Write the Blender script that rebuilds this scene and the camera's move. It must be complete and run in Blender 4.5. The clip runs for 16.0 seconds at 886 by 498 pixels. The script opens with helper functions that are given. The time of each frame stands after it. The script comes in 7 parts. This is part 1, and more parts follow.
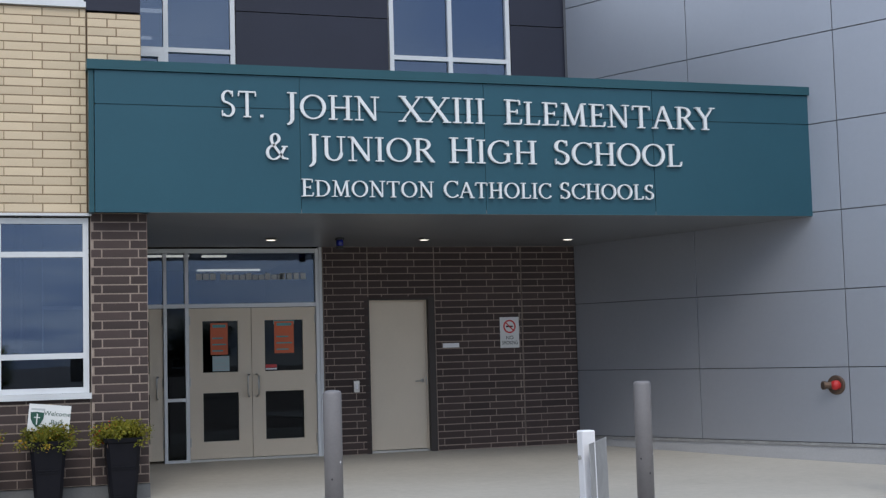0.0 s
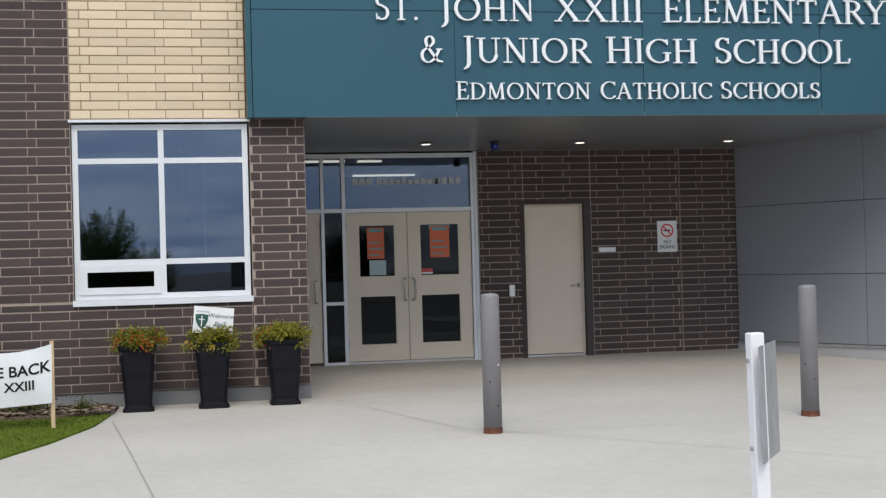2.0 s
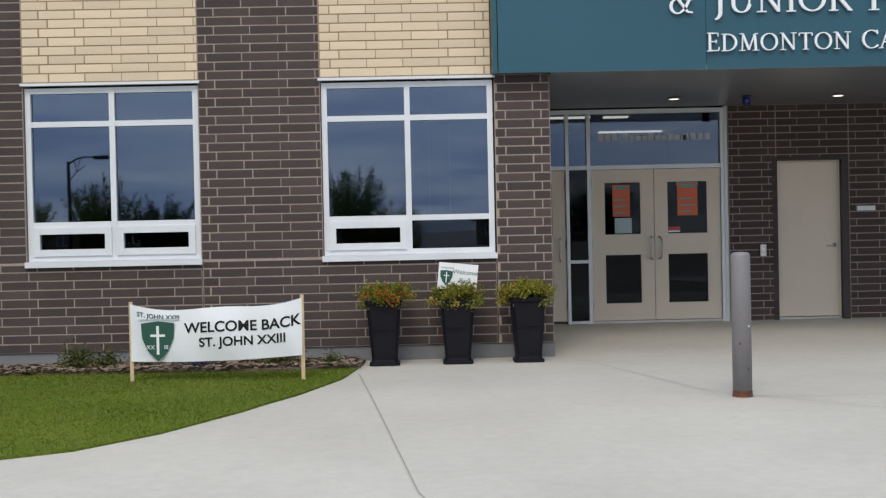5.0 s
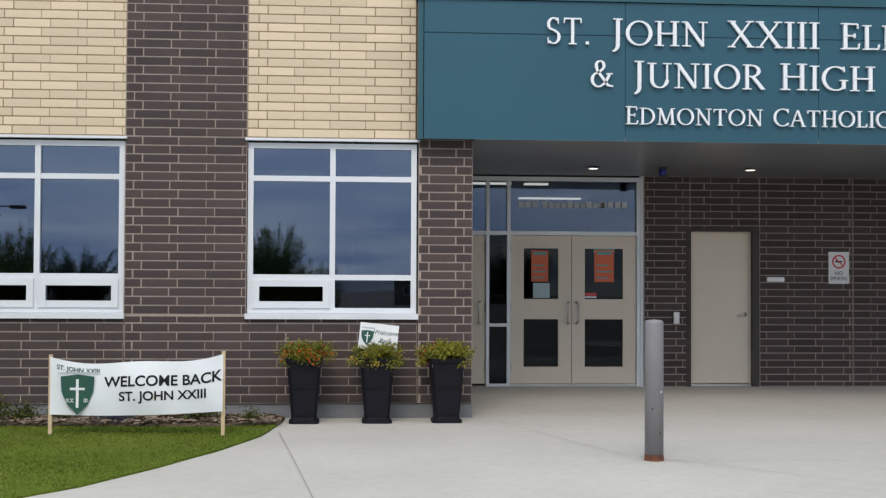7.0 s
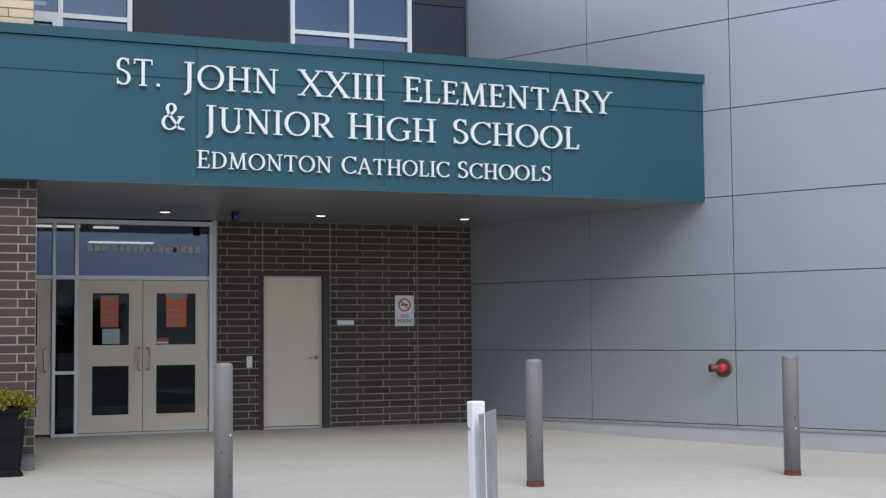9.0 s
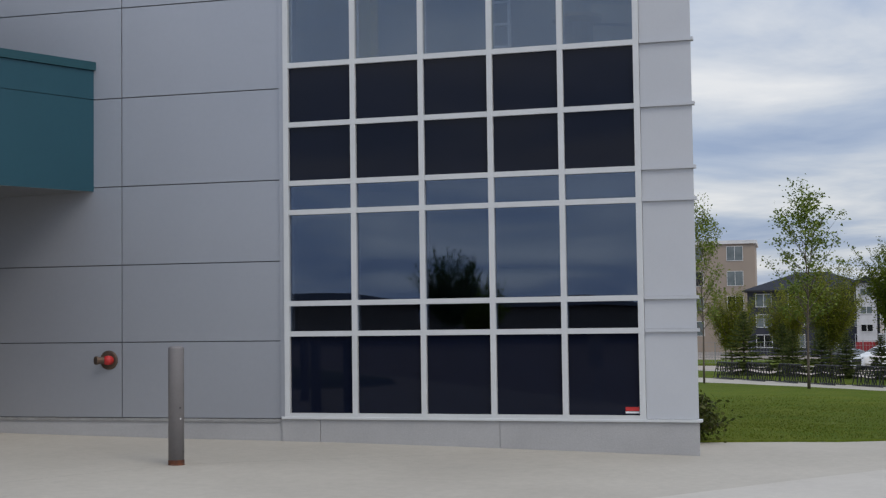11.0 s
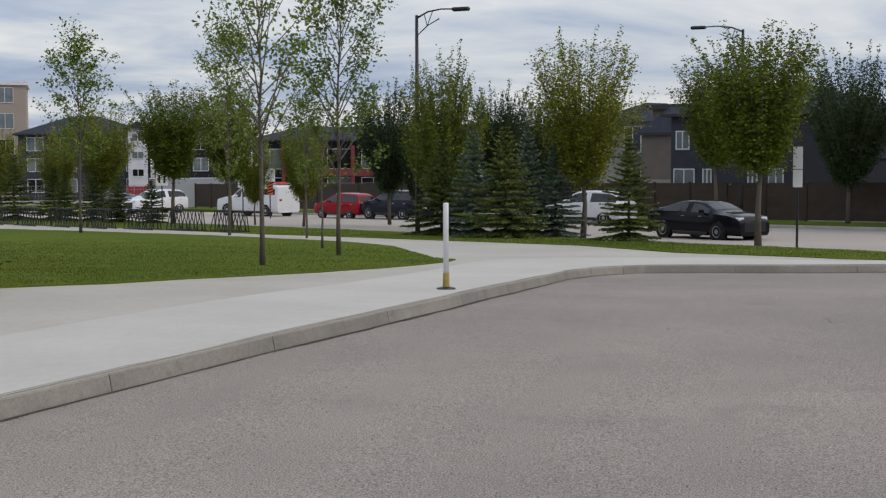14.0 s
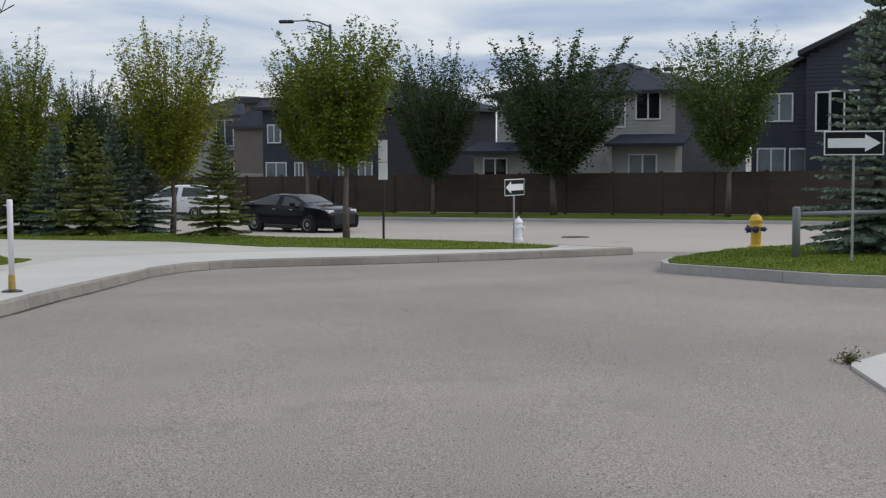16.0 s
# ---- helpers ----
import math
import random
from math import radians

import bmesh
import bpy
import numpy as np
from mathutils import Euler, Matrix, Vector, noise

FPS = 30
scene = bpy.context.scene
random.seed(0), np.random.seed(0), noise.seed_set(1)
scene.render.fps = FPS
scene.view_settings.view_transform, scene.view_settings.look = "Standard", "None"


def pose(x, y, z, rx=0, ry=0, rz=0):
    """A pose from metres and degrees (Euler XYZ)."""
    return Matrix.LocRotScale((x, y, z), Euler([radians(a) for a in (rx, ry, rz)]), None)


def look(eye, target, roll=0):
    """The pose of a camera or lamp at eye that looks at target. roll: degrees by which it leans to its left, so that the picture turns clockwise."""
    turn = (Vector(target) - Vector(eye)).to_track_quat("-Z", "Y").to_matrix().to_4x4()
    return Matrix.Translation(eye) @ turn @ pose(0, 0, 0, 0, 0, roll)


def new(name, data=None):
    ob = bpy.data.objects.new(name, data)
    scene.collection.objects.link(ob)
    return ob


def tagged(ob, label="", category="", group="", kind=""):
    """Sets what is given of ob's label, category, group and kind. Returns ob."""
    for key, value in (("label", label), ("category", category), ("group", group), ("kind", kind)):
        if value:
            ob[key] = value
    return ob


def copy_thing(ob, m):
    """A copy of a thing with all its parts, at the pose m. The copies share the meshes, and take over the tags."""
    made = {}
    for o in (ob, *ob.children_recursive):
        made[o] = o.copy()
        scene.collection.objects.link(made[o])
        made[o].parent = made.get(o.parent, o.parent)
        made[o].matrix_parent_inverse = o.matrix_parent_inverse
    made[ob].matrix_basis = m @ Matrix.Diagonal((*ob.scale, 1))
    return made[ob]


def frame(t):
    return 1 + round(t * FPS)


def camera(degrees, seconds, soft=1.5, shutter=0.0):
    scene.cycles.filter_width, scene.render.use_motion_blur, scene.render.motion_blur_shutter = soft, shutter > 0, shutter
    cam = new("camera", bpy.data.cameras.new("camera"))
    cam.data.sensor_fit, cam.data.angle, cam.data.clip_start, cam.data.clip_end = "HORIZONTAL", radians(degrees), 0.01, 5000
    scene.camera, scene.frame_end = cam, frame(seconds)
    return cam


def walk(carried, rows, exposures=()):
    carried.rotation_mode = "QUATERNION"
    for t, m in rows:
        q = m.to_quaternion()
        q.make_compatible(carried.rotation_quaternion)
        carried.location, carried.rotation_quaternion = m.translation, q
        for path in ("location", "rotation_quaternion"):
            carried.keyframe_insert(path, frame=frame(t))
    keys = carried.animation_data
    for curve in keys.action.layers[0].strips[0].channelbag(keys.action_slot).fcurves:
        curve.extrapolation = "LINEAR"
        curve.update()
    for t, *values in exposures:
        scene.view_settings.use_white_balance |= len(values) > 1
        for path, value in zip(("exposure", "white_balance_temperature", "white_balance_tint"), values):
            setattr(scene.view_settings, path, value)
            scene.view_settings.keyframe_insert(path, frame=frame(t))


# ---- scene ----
cam = camera(36.36, 16.0, soft=1.3)
PATH = [
    (0.00, look((-0.155, -0.143, 1.568), (2.9021, 9.3475, 2.3318), -1.552)),
    (0.50, look((-0.153, -0.174, 1.548), (2.6336, 9.4100, 2.1668), -1.630)),
    (1.00, look((-0.166, -0.084, 1.545), (2.2935, 9.6024, 1.9094), -1.630)),
    (1.50, look((-0.180, -0.020, 1.544), (2.0642, 9.7225, 1.7490), -1.626)),
    (2.00, look((-0.170, -0.012, 1.541), (1.7902, 9.7931, 1.6427), -1.546)),
    (2.50, look((-0.178, 0.036, 1.535), (1.3739, 9.9150, 1.6024), -1.109)),
    (3.00, look((-0.178, 0.119, 1.524), (0.9765, 10.0518, 1.5308), -0.844)),
    (3.50, look((-0.169, 0.146, 1.522), (0.6491, 10.1121, 1.4424), -1.068)),
    (4.00, look((-0.159, 0.170, 1.514), (0.4087, 10.1526, 1.3809), -1.247)),
    (4.50, look((-0.163, 0.186, 1.513), (0.1982, 10.1790, 1.3813), -1.318)),
    (4.70, look((-0.146, 0.187, 1.517), (0.1079, 10.1825, 1.3490), -1.261)),
    (5.20, look((-0.157, 0.146, 1.520), (-0.0311, 10.1444, 1.3816), -1.115)),
    (5.75, look((-0.183, 0.044, 1.526), (-0.1277, 10.0437, 1.4940), -0.722)),
    (6.30, look((-0.209, -0.058, 1.533), (-0.0591, 9.9401, 1.6327), -0.283)),
    (6.80, look((-0.219, -0.099, 1.535), (0.2386, 9.8883, 1.7348), -0.015)),
    (7.00, look((-0.209, -0.083, 1.536), (0.5627, 9.8834, 1.8182), 0.274)),
    (7.50, look((-0.141, -0.069, 1.533), (1.3342, 9.8140, 1.9097), 0.342)),
    (8.00, look((-0.127, -0.070, 1.520), (2.1369, 9.6578, 2.0140), 0.200)),
    (8.20, look((-0.129, -0.090, 1.520), (2.4440, 9.5581, 2.0555), 0.158)),
    (8.70, look((-0.132, -0.111, 1.513), (3.1227, 9.3259, 2.1076), -0.168)),
    (9.25, look((-0.139, -0.163, 1.495), (4.1678, 8.8400, 2.1308), -0.832)),
    (9.80, look((-0.147, -0.214, 1.478), (5.2225, 8.1976, 2.1215), -1.390)),
    (10.30, look((-0.150, -0.235, 1.471), (5.9701, 7.6499, 2.0875), -1.435)),
    (10.50, look((-0.142, -0.201, 1.473), (6.3838, 7.3566, 2.0128), -1.193)),
    (11.00, look((-0.129, -0.086, 1.502), (7.2742, 6.6175, 2.0132), -0.759)),
    (11.50, look((-0.055, -0.028, 1.495), (7.9708, 5.9239, 1.8939), -0.408)),
    (12.00, look((0.043, 0.038, 1.494), (8.5753, 5.2525, 1.6131), -0.331)),
    (12.50, look((0.146, 0.079, 1.479), (9.1101, 4.5081, 1.3472), -0.428)),
    (13.00, look((0.225, 0.117, 1.463), (9.5258, 3.7749, 1.1293), -0.420)),
    (13.50, look((0.303, 0.176, 1.455), (9.9285, 2.8348, 0.9318), -0.124)),
    (14.00, look((0.376, 0.163, 1.441), (10.1324, 2.2498, 0.7608), -0.188)),
    (14.50, look((0.488, 0.105, 1.431), (10.3658, 1.4949, 0.7248), 0.301)),
    (15.00, look((0.634, 0.064, 1.428), (10.5961, 0.5675, 0.7182), 0.266)),
    (15.50, look((0.723, 0.009, 1.428), (10.6929, -0.1473, 0.6701), -0.108)),
    (16.00, look((0.797, -0.033, 1.426), (10.7335, -0.8874, 0.6880), -0.314)),
]
walk(cam, PATH, exposures=[(0.0, 0.12, 6150, 10), (0.5, 0.46, 6350, 10), (1.0, 0.48, 6450, 10), (1.8, 0.47, 6500, 10), (2.5, 0.44, 6500, 10), (3.5, 0.34, 6500, 10), (4.5, 0.34, 6500, 10), (7.0, 0.42, 6450, 10), (7.5, 0.72, 6250, 10), (8.0, 0.74, 6100, 10), (9.3, 0.25, 6300, 10), (10.5, -0.22, 6450, 10), (11.5, -0.30, 6650, 12), (12.5, -0.24, 6750, 12), (13.5, -0.29, 6650, 10), (14.5, -0.19, 6650, 12), (16.0, -0.13, 6500, 10)])

# ---- light: an overcast sky, brighter overhead, and a very soft sun ----
world = bpy.data.worlds.new("sky")
scene.world = world
world.use_nodes = True
wn, wl = world.node_tree.nodes, world.node_tree.links
wn.clear()


def node(nt, kind, **values):
    n = nt.nodes.new(kind)
    for key, value in values.items():
        n.inputs[key].default_value = value
    return n


def math_node(nt, op, a, b=None):
    n = nt.nodes.new("ShaderNodeMath")
    n.operation = op
    for i, v in enumerate((a, b)):
        if v is None:
            continue
        if isinstance(v, (int, float)):
            n.inputs[i].default_value = v
        else:
            nt.links.new(v, n.inputs[i])
    return n.outputs[0]


def ramp_node(nt, fac, stops):
    n = nt.nodes.new("ShaderNodeValToRGB")
    el = n.color_ramp.elements
    while len(el) < len(stops):
        el.new(0.5)
    for e, (p, c) in zip(el, stops):
        e.position, e.color = p, (*c, 1)
    nt.links.new(fac, n.inputs["Fac"])
    return n.outputs["Color"]


def mix_node(nt, fac, a, b, blend="MIX"):
    n = nt.nodes.new("ShaderNodeMix")
    n.data_type, n.blend_type = "RGBA", blend
    for sock, v in ((n.inputs[0], fac), (n.inputs[6], a), (n.inputs[7], b)):
        if isinstance(v, (int, float)):
            sock.default_value = v
        elif isinstance(v, tuple):
            sock.default_value = (*v, 1)
        else:
            nt.links.new(v, sock)
    return n.outputs[2]


def build_sky():
    nt = world.node_tree
    out = nt.nodes.new("ShaderNodeOutputWorld")
    bg = nt.nodes.new("ShaderNodeBackground")
    co = nt.nodes.new("ShaderNodeTexCoord")
    sep = nt.nodes.new("ShaderNodeSeparateXYZ")
    nt.links.new(co.outputs["Generated"], sep.inputs[0])
    up = math_node(nt, "MAXIMUM", sep.outputs[2], 0.0)
    k = math_node(nt, "ADD", up, 0.10)
    comb = nt.nodes.new("ShaderNodeCombineXYZ")
    nt.links.new(math_node(nt, "DIVIDE", sep.outputs[0], k), comb.inputs[0])
    nt.links.new(math_node(nt, "DIVIDE", sep.outputs[1], k), comb.inputs[1])
    big = node(nt, "ShaderNodeTexNoise", Scale=0.75, Detail=7.0, Roughness=0.55, Distortion=0.4)
    nt.links.new(comb.outputs[0], big.inputs["Vector"])
    cloud = ramp_node(nt, big.outputs["Fac"], [(0.34, (0.36, 0.46, 0.66)), (0.44, (0.50, 0.59, 0.75)), (0.52, (0.68, 0.74, 0.83)), (0.64, (0.93, 0.95, 0.97))])
    sky = nt.nodes.new("ShaderNodeTexSky")
    sky.sky_type, sky.sun_disc = "NISHITA", False
    sky.sun_elevation, sky.sun_rotation = SUN_EL, SUN_AZ
    blue = mix_node(nt, 1.0, sky.outputs[0], (0.10, 0.10, 0.10), "MULTIPLY")
    col = mix_node(nt, 0.88, blue, cloud)
    gain = math_node(nt, "ADD", math_node(nt, "MULTIPLY", up, SKY_ZENITH), SKY_BASE)
    nt.links.new(col, bg.inputs["Color"])
    nt.links.new(gain, bg.inputs["Strength"])
    nt.links.new(bg.outputs[0], out.inputs[0])


SUN_EL, SUN_AZ = radians(45), radians(192)
SKY_BASE, SKY_ZENITH = 1.0, 0.6
build_sky()
lamp = bpy.data.lights.new("sun", "SUN")
lamp.energy, lamp.angle, lamp.color = 1.2, radians(25), (1.0, 0.92, 0.80)
sun = new("sun", lamp)
sun.matrix_basis = look((0, 0, 50), (50 * 0.15, 50 * 0.74, 50 - 50 * 0.76))


# ---- materials ----
def surf(name, c1, c2=None, scale=1.0, rough=0.6, metal=0.0, bump=0.0, bscale=60.0, grain=0.12, gscale=40.0, random_=0.0, spec=0.5, stains=None, coord="Object"):
    """Painted or raw surface: two colours mixed by broad noise, fine grain, optional per-piece variation and relief."""
    m = bpy.data.materials.new(name)
    m.use_nodes = True
    nt = m.node_tree
    b = nt.nodes["Principled BSDF"]
    co = nt.nodes.new("ShaderNodeTexCoord").outputs[coord]
    n1 = node(nt, "ShaderNodeTexNoise", Scale=scale, Detail=5.0, Roughness=0.6)
    nt.links.new(co, n1.inputs["Vector"])
    n2 = node(nt, "ShaderNodeTexNoise", Scale=gscale, Detail=4.0, Roughness=0.7)
    nt.links.new(co, n2.inputs["Vector"])
    c2 = c2 or tuple(v * 0.85 for v in c1)
    f = ramp_node(nt, n1.outputs["Fac"], [(0.35, (0, 0, 0)), (0.65, (1, 1, 1))])
    col = mix_node(nt, f, tuple(c1), tuple(c2))
    g = ramp_node(nt, n2.outputs["Fac"], [(0.25, (1 - grain,) * 3), (0.75, (1 + grain,) * 3)])
    col = mix_node(nt, 1.0, col, g, "MULTIPLY")
    if random_:
        oi = nt.nodes.new("ShaderNodeObjectInfo").outputs["Random"]
        ge = nt.nodes.new("ShaderNodeNewGeometry").outputs["Random Per Island"]
        v = math_node(nt, "FRACT", math_node(nt, "ADD", oi, ge))
        r = ramp_node(nt, v, [(0.0, (1 - random_,) * 3), (1.0, (1 + random_,) * 3)])
        col = mix_node(nt, 1.0, col, r, "MULTIPLY")
    if stains:
        n3 = node(nt, "ShaderNodeTexNoise", Scale=stains[0], Detail=8.0, Roughness=0.7)
        nt.links.new(co, n3.inputs["Vector"])
        sf = ramp_node(nt, n3.outputs["Fac"], [(stains[1], (0, 0, 0)), (stains[1] + 0.12, (stains[3],) * 3)])
        col = mix_node(nt, sf, col, tuple(stains[2]))
    nt.links.new(col, b.inputs["Base Color"])
    b.inputs["Roughness"].default_value, b.inputs["Metallic"].default_value = rough, metal
    b.inputs["Specular IOR Level"].default_value = spec
    if bump:
        n4 = node(nt, "ShaderNodeTexNoise", Scale=bscale, Detail=4.0)
        nt.links.new(co, n4.inputs["Vector"])
        bp = node(nt, "ShaderNodeBump", Strength=bump, Distance=0.02)
        nt.links.new(n4.outputs["Fac"], bp.inputs["Height"])
        nt.links.new(bp.outputs[0], b.inputs["Normal"])
    return m


def glass_mat(name, tint, mirror, mirror_tint=(0.8, 0.9, 1.0), wobble=0.0):
    """Coated pane: part mirror, the rest lets tinted light through."""
    m = bpy.data.materials.new(name)
    m.use_nodes = True
    nt = m.node_tree
    nt.nodes.remove(nt.nodes["Principled BSDF"])
    out = nt.nodes["Material Output"]
    t = node(nt, "ShaderNodeBsdfTransparent", Color=(*tint, 1))
    g = node(nt, "ShaderNodeBsdfGlossy", Color=(*mirror_tint, 1), Roughness=0.01)
    if wobble:
        co = nt.nodes.new("ShaderNodeTexCoord").outputs["Object"]
        n = node(nt, "ShaderNodeTexNoise", Scale=0.9, Detail=1.0)
        nt.links.new(co, n.inputs["Vector"])
        bp = node(nt, "ShaderNodeBump", Strength=wobble, Distance=0.02)
        nt.links.new(n.outputs["Fac"], bp.inputs["Height"])
        nt.links.new(bp.outputs[0], g.inputs["Normal"])
    x = node(nt, "ShaderNodeMixShader", Fac=mirror)
    nt.links.new(t.outputs[0], x.inputs[1])
    nt.links.new(g.outputs[0], x.inputs[2])
    nt.links.new(x.outputs[0], out.inputs["Surface"])
    return m


def glow_mat(name, col, power):
    m = bpy.data.materials.new(name)
    m.use_nodes = True
    b = m.node_tree.nodes["Principled BSDF"]
    b.inputs["Base Color"].default_value = (*col, 1)
    b.inputs["Emission Color"].default_value = (*col, 1)
    b.inputs["Emission Strength"].default_value = power
    return m


def leaf_mat(name, c1, c2, thin=0.25):
    m = bpy.data.materials.new(name)
    m.use_nodes = True
    nt = m.node_tree
    nt.nodes.remove(nt.nodes["Principled BSDF"])
    out = nt.nodes["Material Output"]
    ge = nt.nodes.new("ShaderNodeNewGeometry")
    oi = nt.nodes.new("ShaderNodeObjectInfo")
    col = mix_node(nt, ge.outputs["Random Per Island"], tuple(c1), tuple(c2))
    sh = ramp_node(nt, oi.outputs["Random"], [(0.0, (0.82, 0.86, 0.8)), (1.0, (1.15, 1.1, 1.0))])
    col = mix_node(nt, 1.0, col, sh, "MULTIPLY")
    d = node(nt, "ShaderNodeBsdfDiffuse")
    t = node(nt, "ShaderNodeBsdfTranslucent")
    g = node(nt, "ShaderNodeBsdfGlossy", Roughness=0.45)
    nt.links.new(col, d.inputs["Color"])
    nt.links.new(col, t.inputs["Color"])
    x = node(nt, "ShaderNodeMixShader", Fac=thin)
    nt.links.new(d.outputs[0], x.inputs[1])
    nt.links.new(t.outputs[0], x.inputs[2])
    y = node(nt, "ShaderNodeMixShader", Fac=0.02)
    nt.links.new(x.outputs[0], y.inputs[1])
    nt.links.new(g.outputs[0], y.inputs[2])
    nt.links.new(y.outputs[0], out.inputs["Surface"])
    return m


CONCRETE = surf("concrete", (0.465, 0.437, 0.385), (0.405, 0.378, 0.332), 0.35, 0.85, bump=0.15, bscale=25, grain=0.07, gscale=9, stains=(1.1, 0.62, (0.34, 0.32, 0.29), 0.5))
WALK = surf("pale_concrete", (0.53, 0.505, 0.46), (0.475, 0.45, 0.41), 0.5, 0.85, bump=0.15, bscale=25, grain=0.05, gscale=9, stains=(1.3, 0.66, (0.42, 0.40, 0.37), 0.4))
# Darker than the walkway, so the kerb face contrasts with its pale top.
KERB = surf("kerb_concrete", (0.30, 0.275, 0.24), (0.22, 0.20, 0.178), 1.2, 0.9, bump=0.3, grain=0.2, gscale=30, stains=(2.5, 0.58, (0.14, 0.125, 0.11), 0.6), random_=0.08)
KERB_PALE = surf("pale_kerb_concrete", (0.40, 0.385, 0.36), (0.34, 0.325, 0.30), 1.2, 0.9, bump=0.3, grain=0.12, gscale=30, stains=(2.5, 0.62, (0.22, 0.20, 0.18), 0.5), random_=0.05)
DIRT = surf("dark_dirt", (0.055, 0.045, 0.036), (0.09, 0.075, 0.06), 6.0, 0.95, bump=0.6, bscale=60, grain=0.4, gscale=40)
ASPHALT = surf("asphalt", (0.305, 0.262, 0.228), (0.238, 0.207, 0.182), 0.22, 0.95, bump=0.45, bscale=95, grain=1.1, gscale=80, stains=(0.55, 0.58, (0.19, 0.167, 0.148), 0.45))
ROAD = surf("road_asphalt", (0.41, 0.362, 0.315), (0.365, 0.322, 0.28), 0.1, 0.92, bump=0.3, bscale=40, grain=0.14, gscale=12, stains=(0.3, 0.58, (0.30, 0.265, 0.235), 0.5))
GRASS = surf("grass_soil", (0.078, 0.122, 0.012), (0.115, 0.142, 0.018), 0.6, 0.95, bump=0.8, bscale=45, grain=0.5, gscale=26, spec=0.08, stains=(1.3, 0.57, (0.16, 0.15, 0.045), 0.55))
MULCH = surf("bark_mulch", (0.16, 0.115, 0.08), (0.10, 0.075, 0.055), 3.0, 0.95, bump=1.0, bscale=40, grain=0.5, gscale=30)
BRICK_D = surf("dark_brick", (0.061, 0.042, 0.039), (0.047, 0.033, 0.031), 3.0, 0.8, bump=0.3, bscale=120, grain=0.15, gscale=90, random_=0.22)
BRICK_L = surf("buff_brick", (0.64, 0.53, 0.375), (0.60, 0.49, 0.34), 3.0, 0.8, bump=0.3, bscale=120, grain=0.08, gscale=90, random_=0.10)
MORTAR_D = surf("mortar_on_dark", (0.35, 0.285, 0.24), (0.29, 0.235, 0.20), 4.0, 0.95, bump=0.3, grain=0.15)
MORTAR_L = surf("mortar_on_buff", (0.30, 0.22, 0.14), (0.27, 0.20, 0.13), 4.0, 0.95, bump=0.3, grain=0.15)
ALU = surf("white_aluminium", (0.66, 0.68, 0.70), (0.62, 0.64, 0.66), 2.0, 0.4, 0.15, grain=0.03)
PANEL = surf("grey_metal_panel", (0.43, 0.45, 0.50), (0.41, 0.43, 0.48), 0.6, 0.34, 0.6, grain=0.02, gscale=15)
PANEL_W = surf("pale_metal_panel", (0.55, 0.57, 0.61), (0.52, 0.54, 0.58), 0.8, 0.42, 0.15, grain=0.02)
JOINT = surf("panel_joint", (0.16, 0.165, 0.18), rough=0.8)
TEAL = surf("teal_metal_panel", (0.019, 0.085, 0.120), (0.017, 0.078, 0.111), 0.7, 0.38, 0.2, grain=0.03, gscale=20)
TEAL_D = surf("teal_cap_flashing", (0.018, 0.085, 0.11), rough=0.4, metal=0.2, grain=0.04)
SOFFIT = surf("grey_soffit_panel", (0.20, 0.21, 0.225), (0.185, 0.195, 0.21), 1.0, 0.35, 0.3, grain=0.04)
NAVY = surf("dark_navy_panel", (0.020, 0.022, 0.040), rough=0.35, metal=0.2, grain=0.05)
BEIGE = surf("beige_door_paint", (0.66, 0.575, 0.46), (0.63, 0.55, 0.44), 1.5, 0.5, grain=0.02)
CHROME = surf("brushed_steel", (0.55, 0.54, 0.52), rough=0.3, metal=0.9, grain=0.05)
SPANDREL = surf("dark_spandrel_glass", (0.006, 0.009, 0.022), rough=0.03, spec=0.22, grain=0.0)
GLASS = glass_mat("coated_window_glass", (0.30, 0.33, 0.38), 0.17, (0.55, 0.70, 0.98), 0.05)
GLASS_U = glass_mat("upper_window_glass", (0.62, 0.66, 0.70), 0.13, (0.60, 0.74, 0.98), 0.05)
GLASS_L = glass_mat("low_window_glass", (0.20, 0.22, 0.24), 0.06, (0.65, 0.78, 0.98), 0.05)
GLASS_D = glass_mat("door_glass", (0.08, 0.09, 0.10), 0.02, (0.8, 0.9, 1.0))
GLASS_T = glass_mat("transom_glass", (0.50, 0.53, 0.57), 0.085, (0.55, 0.70, 0.98), 0.03)
# Near-black walls: the gloom of unlit rooms is put into the colour.
INTERIOR = surf("darkened_interior_wall", (0.045, 0.045, 0.05), rough=0.9, grain=0.1)
WHITE = surf("white_plastic", (0.78, 0.78, 0.80), (0.74, 0.74, 0.77), 4.0, 0.45, grain=0.03)
SIGNWHITE = surf("white_sign_sheet", (0.76, 0.77, 0.77), rough=0.5, grain=0.02)
SIGNBACK = surf("bare_aluminium_sheet", (0.30, 0.30, 0.30), (0.40, 0.40, 0.40), 6.0, 0.5, 0.4, grain=0.08)
BLACK = surf("black_paint", (0.012, 0.012, 0.014), rough=0.4, grain=0.1)
BLACKPLANTER = surf("black_resin", (0.009, 0.009, 0.013), (0.007, 0.007, 0.010), 5.0, 0.5, bump=0.1, grain=0.1, spec=0.15)
BOLLARD = surf("grey_bollard_paint", (0.20, 0.19, 0.195), (0.18, 0.172, 0.178), 3.0, 0.5, grain=0.06, stains=(9.0, 0.76, (0.35, 0.35, 0.35), 0.6))
RUST = surf("rusty_steel", (0.16, 0.055, 0.025), (0.07, 0.03, 0.02), 14.0, 0.9, bump=0.5, grain=0.3)
